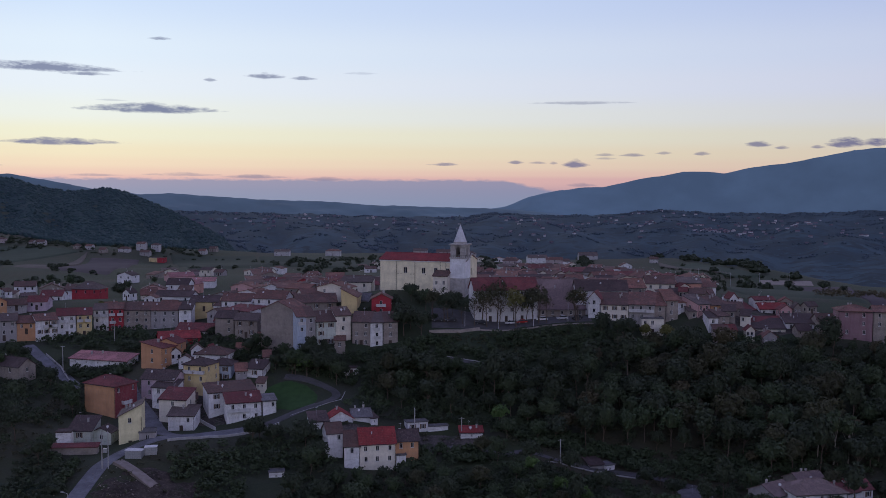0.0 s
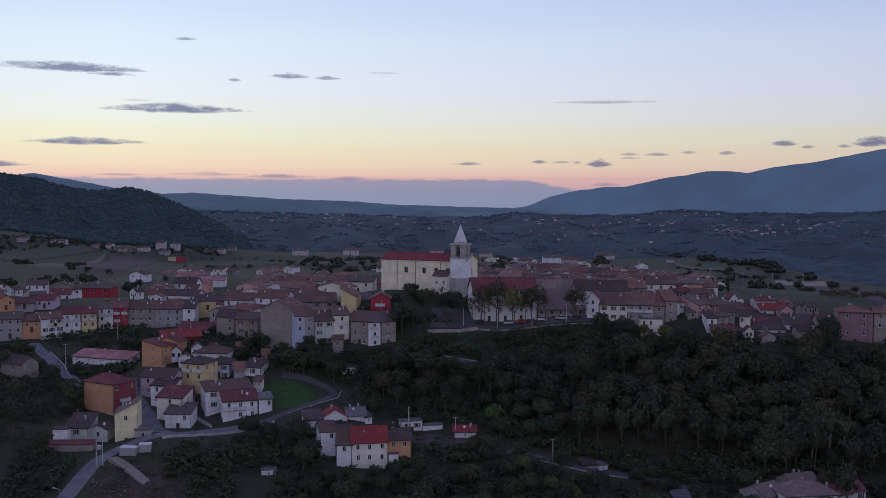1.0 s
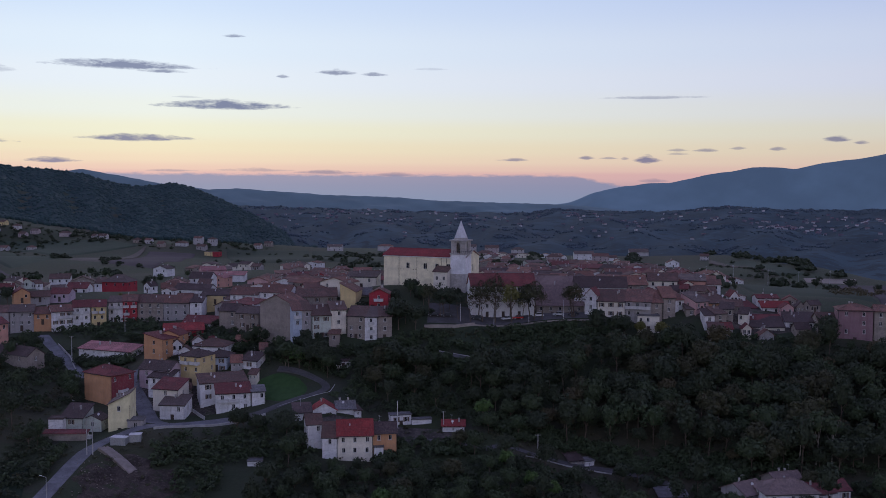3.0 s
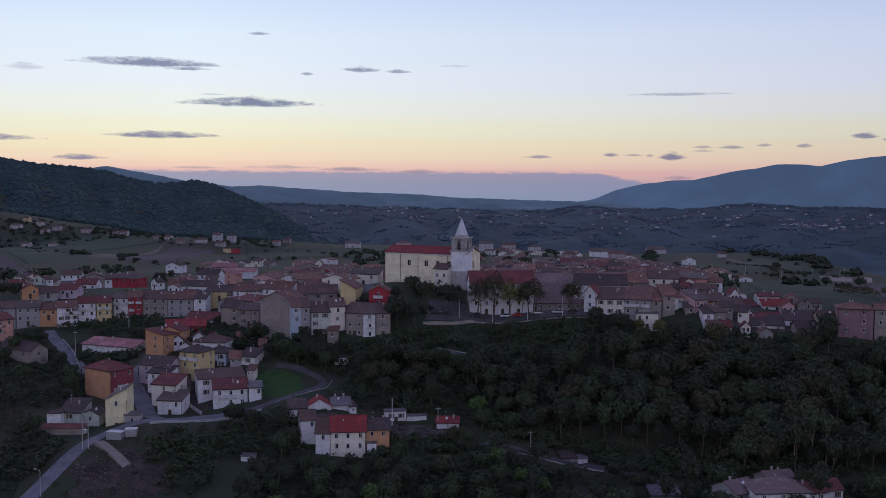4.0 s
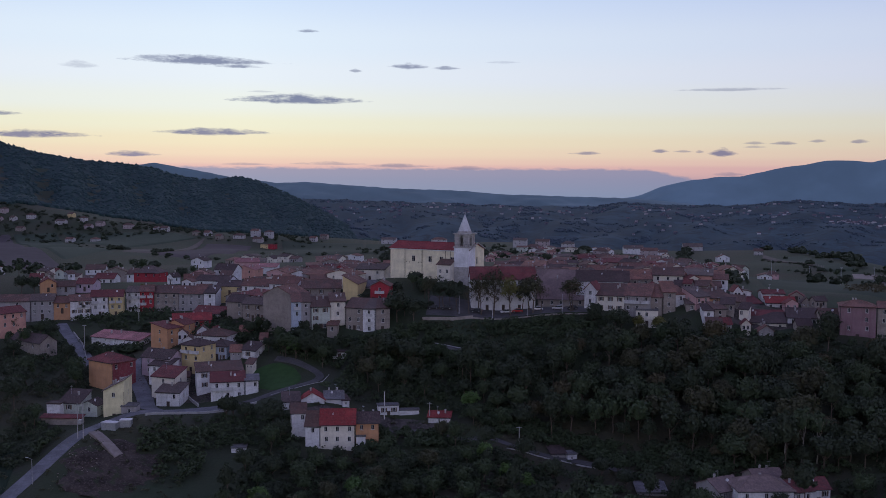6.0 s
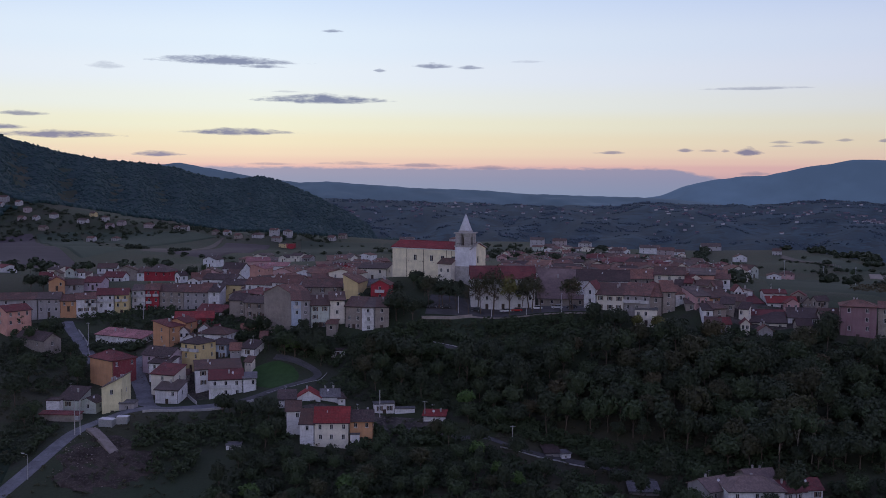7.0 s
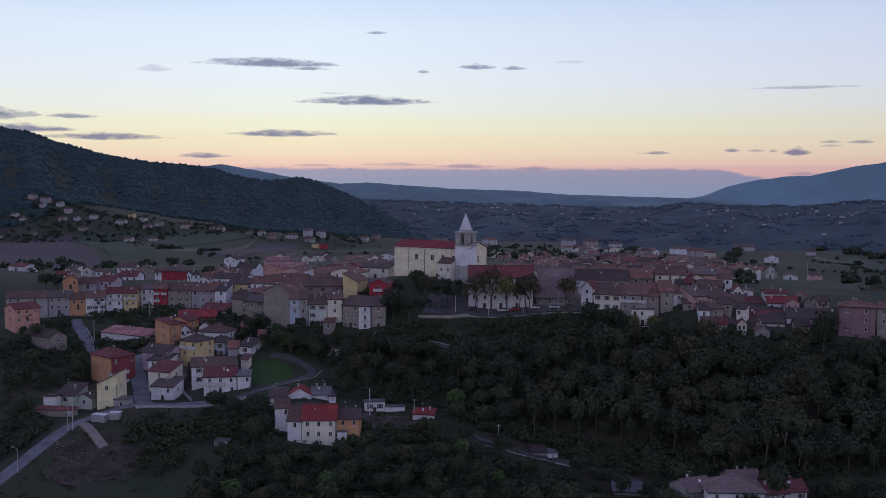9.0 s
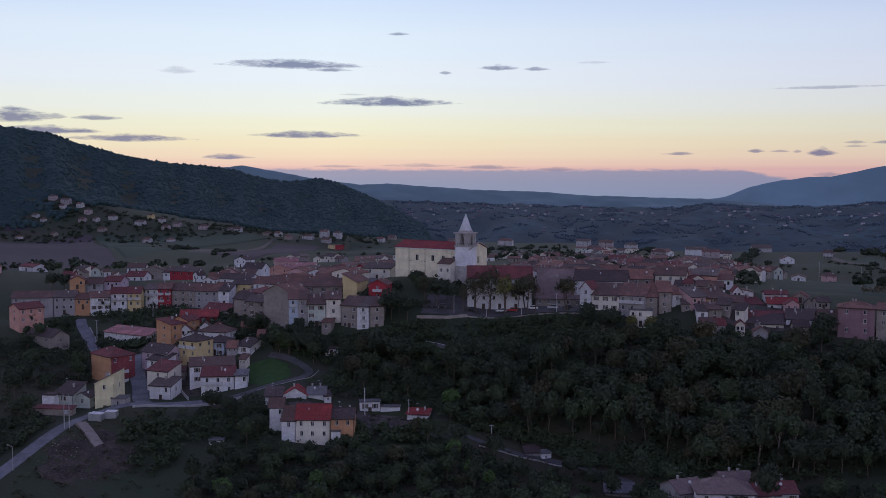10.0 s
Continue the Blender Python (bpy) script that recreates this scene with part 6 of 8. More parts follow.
def road(name, pts, width, mat, label, lift=0.10, kerb=0.0):
    p = [Vector(q) for q in pts]
    line = []
    for a, b in zip(p, p[1:]):
        u = (b - a).normalized()
        ROADWAYS.append(((a.x, a.y), (u.x, u.y), (-u.y, u.x), (b - a).length, width / 2))
        n = max(2, int((b - a).length / 1.5))
        line += [a.lerp(b, k / n) for k in range(n)]
    line.append(p[-1])
    for _ in range(6):
        line = [line[0]] + [(line[k - 1] + line[k] * 2 + line[k + 1]) / 4 for k in range(1, len(line) - 1)] + [line[-1]]
    vs, fs = [], []
    for k, q in enumerate(line):
        u = (line[min(k + 1, len(line) - 1)] - line[max(k - 1, 0)]).normalized()
        n = Vector((-u.y, u.x))
        for s in (-1, -.5, 0, .5, 1):
            r = q + n * s * width / 2
            vs.append((r.x, r.y, max(land_at(r.x, r.y), land_at(q.x, q.y) - .25) + lift))
        a, b = q - n * width / 2, q + n * width / 2
        vs += [(a.x, a.y, land_at(a.x, a.y) - .6), (b.x, b.y, land_at(b.x, b.y) - .6)]
    for k in range(len(line) - 1):
        i, j = k * 7, k * 7 + 7
        for s in range(4):
            fs.append((i + s, j + s, j + s + 1, i + s + 1)[::-1])
        fs += [(i, j, j + 5, i + 5), (i + 4, i + 6, j + 6, j + 4)]
    return tagged(new(name, mesh_of(name, vs, fs, mat, False)), label, "road", kind="structure")


road("road_1", [(-112.5, -149), (-109.8, -136), (-108, -128), (-106.3, -118), (-105, -107), (-101, -99.5), (-92, -92), (-87, -84.5), (-81, -80.5), (-75, -79.5), (-69, -78.9)], 4.4, M_ASPHALT, "narrow asphalt road winding up the slope")
road("road_8", [(-69, -78.9), (-62, -77), (-56, -72.8), (-49, -68.6)], 3.4, M_PAVING, "dark worn lane between road and lawn")
road("road_2", [(-90, -86), (-95.5, -77), (-100.3, -66), (-105.6, -57.4), (-110, -49.3), (-111.5, -41)], 5.2, M_ASPHALT, "steep village street between houses")
road("road_3", [(-49, -68.6), (-43.6, -64.5), (-42.2, -58.4), (-46.9, -55), (-53.4, -51.5), (-60, -50)], 2.6, M_PAVING, "pale footpath round the lawn")
road("road_4", [(-128, -40), (-136, -27), (-141.8, -20), (-151, -7.5), (-157, 3)], 4.2, M_ASPHALT, "straight village street")
road("road_5", [(6, -94), (12, -90.6), (19.5, -95), (27, -94), (34.5, -92.5), (43.7, -94.7), (52, -98), (62, -103)], 2.1, M_PAVING, "pale lane at the foot of the wood")
road("road_6", [(-22, -89), (-14, -86), (-4, -88), (6, -94)], 1.6, M_PAVING, "pale yard lane between the farm huts")
road("road_7", [(-5, -43), (3.6, -45.7), (9.4, -49), (9, -52)], 1.6, M_PAVING, "pale path in the wood")

WOOD = ("oak_a", "oak_b", "oak_c", "tall_b", "oak_d", "oak_e", "oak_c", "oak_a", "oak_d", "oak_e", "oak_b", "oak_a", "oak_e", "tall_b", "oak_c", "oak_b", "oak_a", "brown")
DARK = ("oak_a", "oak_c", "tall_b", "oak_d", "oak_b", "oak_e")
R_WOOD = [(10, -57), (45, -54), (60, -46), (84, -48), (105, -53), (128, -58), (170, -64), (180, -104), (120, -108), (78, -102), (50, -86), (22, -84), (6, -66)]
R_SQUARE = [(-34, -52), (-8, -50), (10, -58), (10, -70), (-12, -72), (-32, -66)]
R_FOOT = [(-62, -98), (-45, -108), (-10, -108), (14, -104), (30, -112), (40, -150), (-58, -150), (-60, -118)]
R_LOWER = [(40, -104), (72, -112), (130, -116), (160, -104), (180, -150), (40, -150)]
R_LAWN = [(-70, -44), (-48, -40), (-42, -44), (-36, -50), (-38, -56), (-52, -50), (-66, -48)]
R_ROAD = [(-180, -30), (-132, -40), (-130, -62), (-127, -84), (-113, -112), (-113, -125), (-150, -140), (-180, -130)]
R_BANK = [(-130, 2), (-70, -4), (-72, -30), (-98, -30), (-116, -8)]
scatter(210, R_WOOD, WOOD, .65, 1.35, 4.5, "trees of the wood", 1, 1.0, 80)
scatter(15, R_SQUARE, DARK, .6, 1.0, 5.0, "trees below the square", 2, .6)
scatter(64, R_FOOT, DARK + ("bright", "oak_b"), .5, .9, 4.6, "trees at the foot of the slope", 3, .8, 44)
scatter(36, R_LOWER, DARK, .6, 1.1, 5.5, "trees round the lower houses", 4, .8, 20)
scatter(14, R_LAWN, ("oak_b", "oak_a", "pine"), .6, .8, 3.6, "trees behind the lawn", 6, .6)
scatter(18, R_ROAD, ("oak_b", "oak_a", "bush_dark", "bush"), .5, .85, 7, "trees by the road", 7, .8)
scatter(10, R_BANK, ("bush_dark", "bush"), .8, 1.2, 5, "bushes on the bank", 9, .8)
scatter(9, [(-230, 60), (-200, 60), (-150, 250), (-240, 300)], ("oak_a", "oak_b", "pine"), .5, .9, 16, "village trees", 10, .8)
scatter(14, [(20, 20), (250, 20), (330, 700), (60, 700)], ("oak_a", "oak_b", "pine"), .5, .9, 20, "village trees", 11, .8)
# trees that stand out
for kind, x, y, k in (("bright", 6.9, -76, 1.0), ("bright", -52.9, -50, 1.0), ("yellow", 71.8, -38, .9), ("oak_b", -125.8, -59, .9), ("pine", -45.4, -49, 1.3), ("oak_b", -57.8, -49, .8),
                      ("oak_c", -51.5, -94, .95), ("oak_a", -66.8, -90, .85), ("oak_c", -22, -52, 1.25), ("oak_a", -14, -56, 1.3), ("umbrella", -15.6, -1.5, .85),
                      ("bush_dark", -14, -5, .9), ("bush_dark", -8, -6, .8), ("oak_b", -16, -8, .55), ("oak_c", -20, -32, 1.25), ("oak_a", -14, -33, .95), ("brown", 42, -52, 1.0), ("oak_c", -43, -108, .6), ("oak_b", -37, -109.5, .55), ("oak_a", -30, -109, .6), ("oak_c", -24, -107, .55), ("oak_b", -17, -106, .6), ("oak_a", -48, -101, .8), ("bright", -22, -128, .9),
                      ("pine", 2, -10, .7), ("oak_b", -11, -16, .75), ("oak_c", 57, -36, .9), ("oak_a", 50, -34, .8), ("oak_c", 112, -62, 1.0), ("oak_b", 3, -99, .75), ("oak_a", 12, -101, .85), ("oak_c", 23, -103, .8), ("oak_a", 45, -104, .8), ("oak_e", 8, -84, .75), ("oak_b", 17, -86, .75), ("oak_d", -1, -94, .65), ("oak_e", 50, -101, .7)):
    plant(kind, x, y, k, .2)
for kind, x, y, k in (
    ("tall_a", 97.2, -100.7, 1.0),
    ("tall_a", 101.9, -101.1, 1.1),
    ("tall_a", 106.1, -101.6, 1.0),
    ("square_a", 8.9, -21.1, 1.5),
    ("square_a", 14.6, -20.2, 1.7),
    ("square_d", 20.3, -21.5, 1.6),
    ("square_a", 27.3, -21.8, 1.6),
    ("square_a", 42.2, -26.2, 1.5),
    ("square_c", 24.6, -21.7, 1.2),
    ("square_a", -9.0, -23.1, 1.3),
    ("square_c", -3.4, -24.1, 1.4),
    ("oak_a", -17.7, -28.9, 0.7),
    ("bush_dark", -22.0, -10.1, 1.4),
    ("bush_dark", -12.4, -10.6, 1.3),
    ("pine", -1.6, -18.8, 0.8),
    ("oak_c", -161.0, 176.0, 1.0),
    ("yellow", -144.0, 62.0, 0.4),
    ("oak_a", -195.4, 51.6, 0.9),
    ("oak_a", -189.8, 51.9, 0.9),
    ("oak_b", -156.4, -29.7, 0.75),
    ("oak_b", -156.3, -17.1, 0.6),
    ("oak_a", -137.2, -38.8, 0.75),
    ("oak_b", -140.7, -64.0, 1.0),
    ("oak_b", -123.8, -63.9, 0.75),
    ("oak_a", -156.5, -39.0, 0.8),
    ("oak_a", -152.3, -14.4, 0.5),
    ("oak_b", -166.5, -18.2, 0.7),
    ("oak_b", -56.8, -49.6, 0.85),
    ("oak_b", -52.9, -51.0, 0.8),
    ("oak_a", -44.9, -51.0, 1.0),
    ("oak_a", -49.0, -50.4, 0.9),
    ("pine", -67.1, -31.2, 0.9),
    ("oak_a", -73.4, -30.5, 0.7),
    ("oak_b", -70.9, -27.8, 0.7),
    ("bush_dark", -133.9, -26.2, 1.15),
    ("bush_dark", -131.3, -25.2, 1.15),
    ("bush_dark", -128.7, -24.3, 1.15),
    ("bush_dark", -125.3, -25.2, 1.15),
    ("bush_dark", -122.2, -25.1, 1.15),
    ("bush_dark", -118.0, -27.8, 1.15),
    ("bush", -128.5, -31.9, 0.7),
    ("bush", -117.3, -36.4, 0.7),
    ("oak_a", -122.4, -104.1, 0.8),
    ("oak_a", -133.7, -87.2, 1.1),
    ("oak_b", -120.5, -102.1, 0.7),
    ("bush", -111.9, -115.6, 1.4),
    ("bush", -112.5, -119.4, 1.4),
    ("bush", -112.3, -109.9, 1.3),
    ("bush_dark", -113.2, -122.3, 1.4),
    ("bush", -112.2, -105.3, 1.1),
    ("oak_c", -140.6, -68.5, 0.9),
    ("oak_a", -146.5, -64.3, 0.9),
    ("bush_dark", -69.6, -89.2, 0.9),
    ("oak_b", -68.1, -86.7, 0.5),
    ("oak_a", -65.1, -88.1, 0.6),
    ("oak_a", -60.8, -90.5, 0.7),
    ("bush_dark", -92.3, -43.3, 0.6),
    ("yellow", 65.1, -35.4, 0.7),
    ("oak_c", 127.3, -45.7, 0.9),
    ("oak_b", 55.3, -34.7, 0.6),
    ("oak_a", 49.3, -34.8, 0.6),
    ("oak_c", 59.0, -36.5, 0.8),
):
    plant(kind, x, y, k, .2)
for kind, x, y, k in (("square_c", -5, -24.6, 1.25), ("square_c", 1.5, -25, 1.2), ("square_b", 10, -25.4, 1.3), ("square_b", 14.5, -25.8, 1.35), ("square_d", 20.5, -26, 1.55), ("square_a", 28.6, -26, 1.45), ("square_b", 31.5, -26.3, 1.2), ("square_b", 5.6, -26, 1.1), ("square_e", 43, -26, 1.4)):
    plant(kind, x, y, k, .1, "trees along the square")


# ---- fields, lawn and yards ----
def patch(name, corners, mat, label, n=14, lift=0.14, category="field", kind="structure", sag=0.0):
    """A piece of ground between four corners, laid on the land."""
    a, b, c, d = (np.array(p, float) for p in corners)
    s, t = np.meshgrid(np.linspace(0, 1, n + 1), np.linspace(0, 1, n + 1))
    bow = 1 + sag * np.sin(np.pi * s) * np.sin(np.pi * t)
    xy = ((1 - s) * (1 - t))[..., None] * a + (s * (1 - t))[..., None] * b + (s * t)[..., None] * c + ((1 - s) * t)[..., None] * d
    mid = (a + b + c + d) / 4
    xy = mid + (xy - mid) * bow[..., None]
    rim = (np.minimum(np.minimum(s, 1 - s), np.minimum(t, 1 - t)) < 1e-6) & (kind == "structure") & (category == "field")
    z = land(xy[..., 0], xy[..., 1]) + np.where(rim, -.4, lift)
    v = np.concatenate([xy.reshape(-1, 2), z.reshape(-1, 1)], 1)
    i = (np.arange(n)[:, None] * (n + 1) + np.arange(n)[None]).ravel()
    me = mesh_of(name, v.tolist(), np.stack([i, i + 1, i + n + 2, i + n + 1], 1).tolist(), mat, True)
    return tagged(new(name, me), label, category, kind=kind)


M_PLOUGH = plain("ploughed_earth", (0.048, 0.035, 0.043), 0.97, 0, 0.08)
M_MEADOW = plain("dull_meadow", (0.027, 0.045, 0.026), 0.97, 0, 0.06)
M_STUBBLE = plain("dry_stubble", (0.090, 0.076, 0.064), 0.97, 0, 0.06)
M_GREEN = plain("green_field", (0.017, 0.031, 0.017), 0.97, 0, 0.03)
patch("field_1", [(-884, 1084), (-736, 1173), (-321, 390), (-249, 77)], M_PLOUGH, "ploughed purple brown field", 30, 1.3)
patch("field_2", [(-942, 1177), (-885, 1253), (-863, 1207), (-912, 1129)], M_PLOUGH, "brown ploughed strip below the hamlet", 30, 1.3)
patch("field_3", [(-731, 1167), (-661, 1168), (-368, 634), (-348, 456)], M_MEADOW, "dull green meadow below the hamlet", 30, 1.3)
patch("field_4", [(-352, 603), (-395, 1061), (-386, 1015), (-306, 560)], M_STUBBLE, "pale stubble field strip", 30, 1.3)
patch("field_5", [(-296, 533), (-378, 1006), (-317, 1020), (-230, 454)], M_PLOUGH, "dark ploughed field strip", 30, 1.3)
patch("field_6", [(-652, 1163), (-454, 1113), (-405, 1058), (-464, 889)], M_MEADOW, "dull green meadow among hedges", 30, 1.3)
patch("field_7", [(-286, 1076), (-168, 1098), (-109, 582), (-176, 527)], M_GREEN, "green meadow behind the village", 30, 1.3)
patch("field_14", [(-112, 590), (-30, 520), (40, 900), (-165, 1090)], M_GREEN, "dark green meadow behind the church", 30, 1.3)
patch("field_8", [(229, 494), (309, 383), (160, -16), (123, 18)], M_GREEN, "green field at the village edge", 30, 0.4)
patch("field_9", [(310, 383), (334, 334), (175, -14), (160, -16)], M_PLOUGH, "brown field at the village edge", 30, 0.4)
patch("field_10", [(334, 798), (313, 512), (305, 488), (319, 742)], M_STUBBLE, "dry field strip beside a track", 30, 1.3)
patch("field_11", [(312, 450), (337, 402), (320, 362), (301, 414)], M_CHALK, "pale gravel lot at the field's edge", 30, 0.4)
patch("field_13", [(-141, -110), (-117, -117), (-112, -139), (-132, -139)], M_GREEN, "rough green grass field beside the road", 30, 0.4)
patch("field_12", [(368, 764), (324, 466), (303, 479), (321, 710)], M_MEADOW, "dull meadow behind the village", 30, 1.3)
patch("pavement", [(-10, -28.5), (48, -27), (48, -14), (-9, -14)], M_PAVING, "paved village square", 20, .08, "pavement")


def heap(name, cx, cy, rx, ry, high, mat, label, seed):
    rng = np.random.RandomState(seed)
    v, f, rings, seg = [], [], 7, 18
    for j in range(rings + 1):
        q = 1 - j / rings
        for k in range(seg):
            a = 2 * math.pi * k / seg
            r = q * (1 + .16 * math.sin(3 * a + seed) + rng.uniform(-.07, .07))
            x, y = cx + rx * r * math.cos(a), cy + ry * r * math.sin(a)
            v.append((x, y, land_at(x, y) - .25 + high * (1 - q ** 1.6) * rng.uniform(.75, 1.1)))
    for j in range(rings):
        for k in range(seg):
            f.append((j * seg + k, j * seg + (k + 1) % seg, (j + 1) * seg + (k + 1) % seg, (j + 1) * seg + k))
    return tagged(new(name, mesh_of(name, v, f, mat, True)), label, "spoil")


def ragged_ground(name, cx, cy, rx, ry, turn, mat, label, category, rough=1.0, lift=.3):
    """A sheet of other ground, its ragged rim running under the grass; rough: clods and ruts."""
    n, v, f = 40, [], []
    c, d = math.cos(radians(turn)), math.sin(radians(turn))
    for j in range(n + 1):
        for i in range(n + 1):
            u, w = 2 * i / n - 1, 2 * j / n - 1
            q = Vector((u * math.sqrt(1 - w * w / 2), w * math.sqrt(1 - u * u / 2)))
            x, y = cx + q.x * rx * c - q.y * ry * d, cy + q.x * rx * d + q.y * ry * c
            ragged = 1 - q.length + rough * (.45 * noise.noise((x * .16, y * .16, 2)) + .15 * noise.noise((x * .5, y * .5, 5)))
            z = land_at(x, y) + min(lift, max(-.6, ragged * 2.2 - .25))
            z += rough * (.55 * noise.noise((x * .22, y * .22, 1)) + .35 * abs(noise.noise((x * .7, y * .7, 3))))
            v.append((x, y, z))
    for j in range(n):
        for i in range(n):
            k = j * (n + 1) + i
            f.append((k, k + 1, k + n + 2, k + n + 1))
    return tagged(new(name, mesh_of(name, v, f, mat, True)), label, category, kind="structure")


ragged_ground("bare_earth", -90, -124, 14.5, 14, 0, M_RUBBLE, "dug purple brown earth of a building plot", "ground")
ragged_ground("lawn", -57.5, -61, 8.4, 10.8, 40, M_LAWN, "small mown green lawn by a footpath", "lawn", .12, .14)
ragged_ground("yard", -88, -58, 24, 15, -28, M_YARD, "trodden earth and gravel between the houses", "ground", .12, .07)
ragged_ground("yard", 104, -27, 26, 12, -10, M_YARD, "trodden earth between the small houses", "ground", .12, .07)
ragged_ground("yard", -22, -86, 24, 7, 4, M_YARD, "trodden earth round the farm huts", "ground", .2, .07)
ragged_ground("yard", -68, 2, 26, 22, -12, M_YARD, "trodden earth between the old houses", "ground", .12, .07)
heap("earth_mound", -98, -121, 6, 7, 1.3, M_RUBBLE, "heap of dark earth and rubble beside the road", 1)
heap("earth_mound", -90, -131, 5, 4, .8, M_RUBBLE, "low heap of dark spoil earth", 2)
rng = np.random.RandomState(3)
stones = Solid()
for _ in range(80):
    x, y = -97 + rng.normal() * 6, -121 + rng.normal() * 5.5
    s = rng.uniform(.05, .2)
    stones.box(-s, -s * .7, 0, s, s * .7, s, Matrix.Translation((x, y, land_at(x, y) + 1.1 * math.exp(-((x + 98) / 6) ** 2 - ((y + 121) / 7) ** 2))) @ Euler((rng.uniform(0, .6), rng.uniform(0, .6), rng.uniform(0, 3))).to_matrix().to_4x4())
tagged(new("rubble_stones", stones.mesh("rubble_stones", M_CHALK)), "pale rubble stones on the spoil heap", "rubble", kind="stuff")


def strip_wall(name, pts, thick, high, mat, label, category="wall", below=1.2, cap=None):
    """A wall along a line on the land, its top following the ground."""
    top = thing(name, pose(0, 0, 0), label, category)
    s, c = Solid(), Solid()
    for a, b in zip(pts, pts[1:]):
        a, b = Vector(a), Vector(b)
        n = max(1, int((b - a).length / 3))
        side = Vector((-(b - a).y, (b - a).x)).normalized() * thick / 2
        for k in range(n):
            p, q = a.lerp(b, k / n), a.lerp(b, (k + 1) / n)
            zp, zq = land_at(p.x, p.y), land_at(q.x, q.y)
            ring = [(p - side, zp), (q - side, zq), (q + side, zq), (p + side, zp)]
            v = [(r.x, r.y, z - below) for r, z in ring] + [(r.x, r.y, z + high) for r, z in ring]
            s.add(v, [(3, 2, 1, 0), (4, 5, 6, 7), (0, 1, 5, 4), (1, 2, 6, 5), (2, 3, 7, 6), (3, 0, 4, 7)])
            if cap:
                v = [(r.x, r.y, z + high + .002) for r, z in ring] + [(r.x, r.y, z + high + .12) for r, z in ring]
                c.add(v, [(3, 2, 1, 0), (4, 5, 6, 7), (0, 1, 5, 4), (1, 2, 6, 5), (2, 3, 7, 6), (3, 0, 4, 7)])
    part("wall_body", s.mesh("wall_body", mat), top)
    if cap:
        part("coping", c.mesh("coping", cap), top)
    return top


strip_wall("retaining_wall", [(-11, -31), (0, -30.5), (7, -28.2)], .5, 1.0, WALL["stone"], "grey stone retaining wall below the square", below=4)
strip_wall("retaining_wall", [(7, -28.2), (26, -29), (48, -28.6)], .4, .4, WALL["stone"], "low stone edge wall of the square", below=3)
strip_wall("kerb_wall", [(-57, -74.2), (-49, -70.6), (-41.6, -64.5), (-40.4, -58)], .16, .14, M_CONC, "pale low kerb wall along the footpath")
strip_wall("garden_wall", [(-132, -34), (-139, -20), (-147, -9)], .22, .7, M_CONC, "whitish garden wall beside the street")
strip_wall("garden_wall", [(-90, -95), (-80, -85.4), (-68, -81.8), (-60, -79)], .35, .7, M_CONC, "grey roadside wall below the houses")
strip_wall("garden_wall", [(-79, -77), (-87, -66), (-90, -60)], .3, 1.0, M_CONC, "grey garden wall between two houses")
strip_wall("garden_wall", [(-6, -42.2), (4, -44.6), (12, -48.6)], .2, .2, M_CONC, "pale path edge wall in the wood")
strip_wall("ramp", [(-101, -107), (-89.2, -118.9)], 2.9, .6, M_CHALK, "pale earth ramp beside the spoil heap", "ramp")
strip_wall("garden_wall", [(18, -97.2), (27, -96), (35, -94.4), (44, -96.8)], .2, .35, M_CONC, "pale lane edge wall")


# ---- storage huts by the road ----
def container(x, y, ang, w, d, h, label):
    top = thing("storage_container", pose(x, y, land_at(x, y) - .1, 0, 0, ang), label, "container")
    v, f = [], []
    n = int(w / .25)
    for k in range(n + 1):
        o = .05 if k % 2 else 0
        v += [(k * w / n, -o, 0), (k * w / n, -o, h), (k * w / n, d + o, h), (k * w / n, d + o, 0)]
    for k in range(n):
        a, b = 4 * k, 4 * k + 4
        f += [(a, b, b + 1, a + 1), (a + 1, b + 1, b + 2, a + 2), (a + 2, b + 2, b + 3, a + 3)]
    f += [(0, 1, 2, 3), (4 * n + 3, 4 * n + 2, 4 * n + 1, 4 * n)]
    part("body", mesh_of("body", v, f, M_STEEL), top)
    part("roof", Solid().box(-.1, -.15, h + .01, w + .1, d + .15, h + .09).mesh("roof", M_PALE), top)
    part("door", Solid().box(.3, -.12, .1, 1.3, -.07, h - .2).mesh("door", M_STEEL), top)
    taken.append((x + w / 2, y + d / 2, w * .5))


container(-99.5, -105, -12, 4.6, 2.4, 2.3, "grey corrugated metal hut beside the road")
container(-94.5, -104, 6, 3.2, 2.4, 2.2, "small grey metal tank hut")


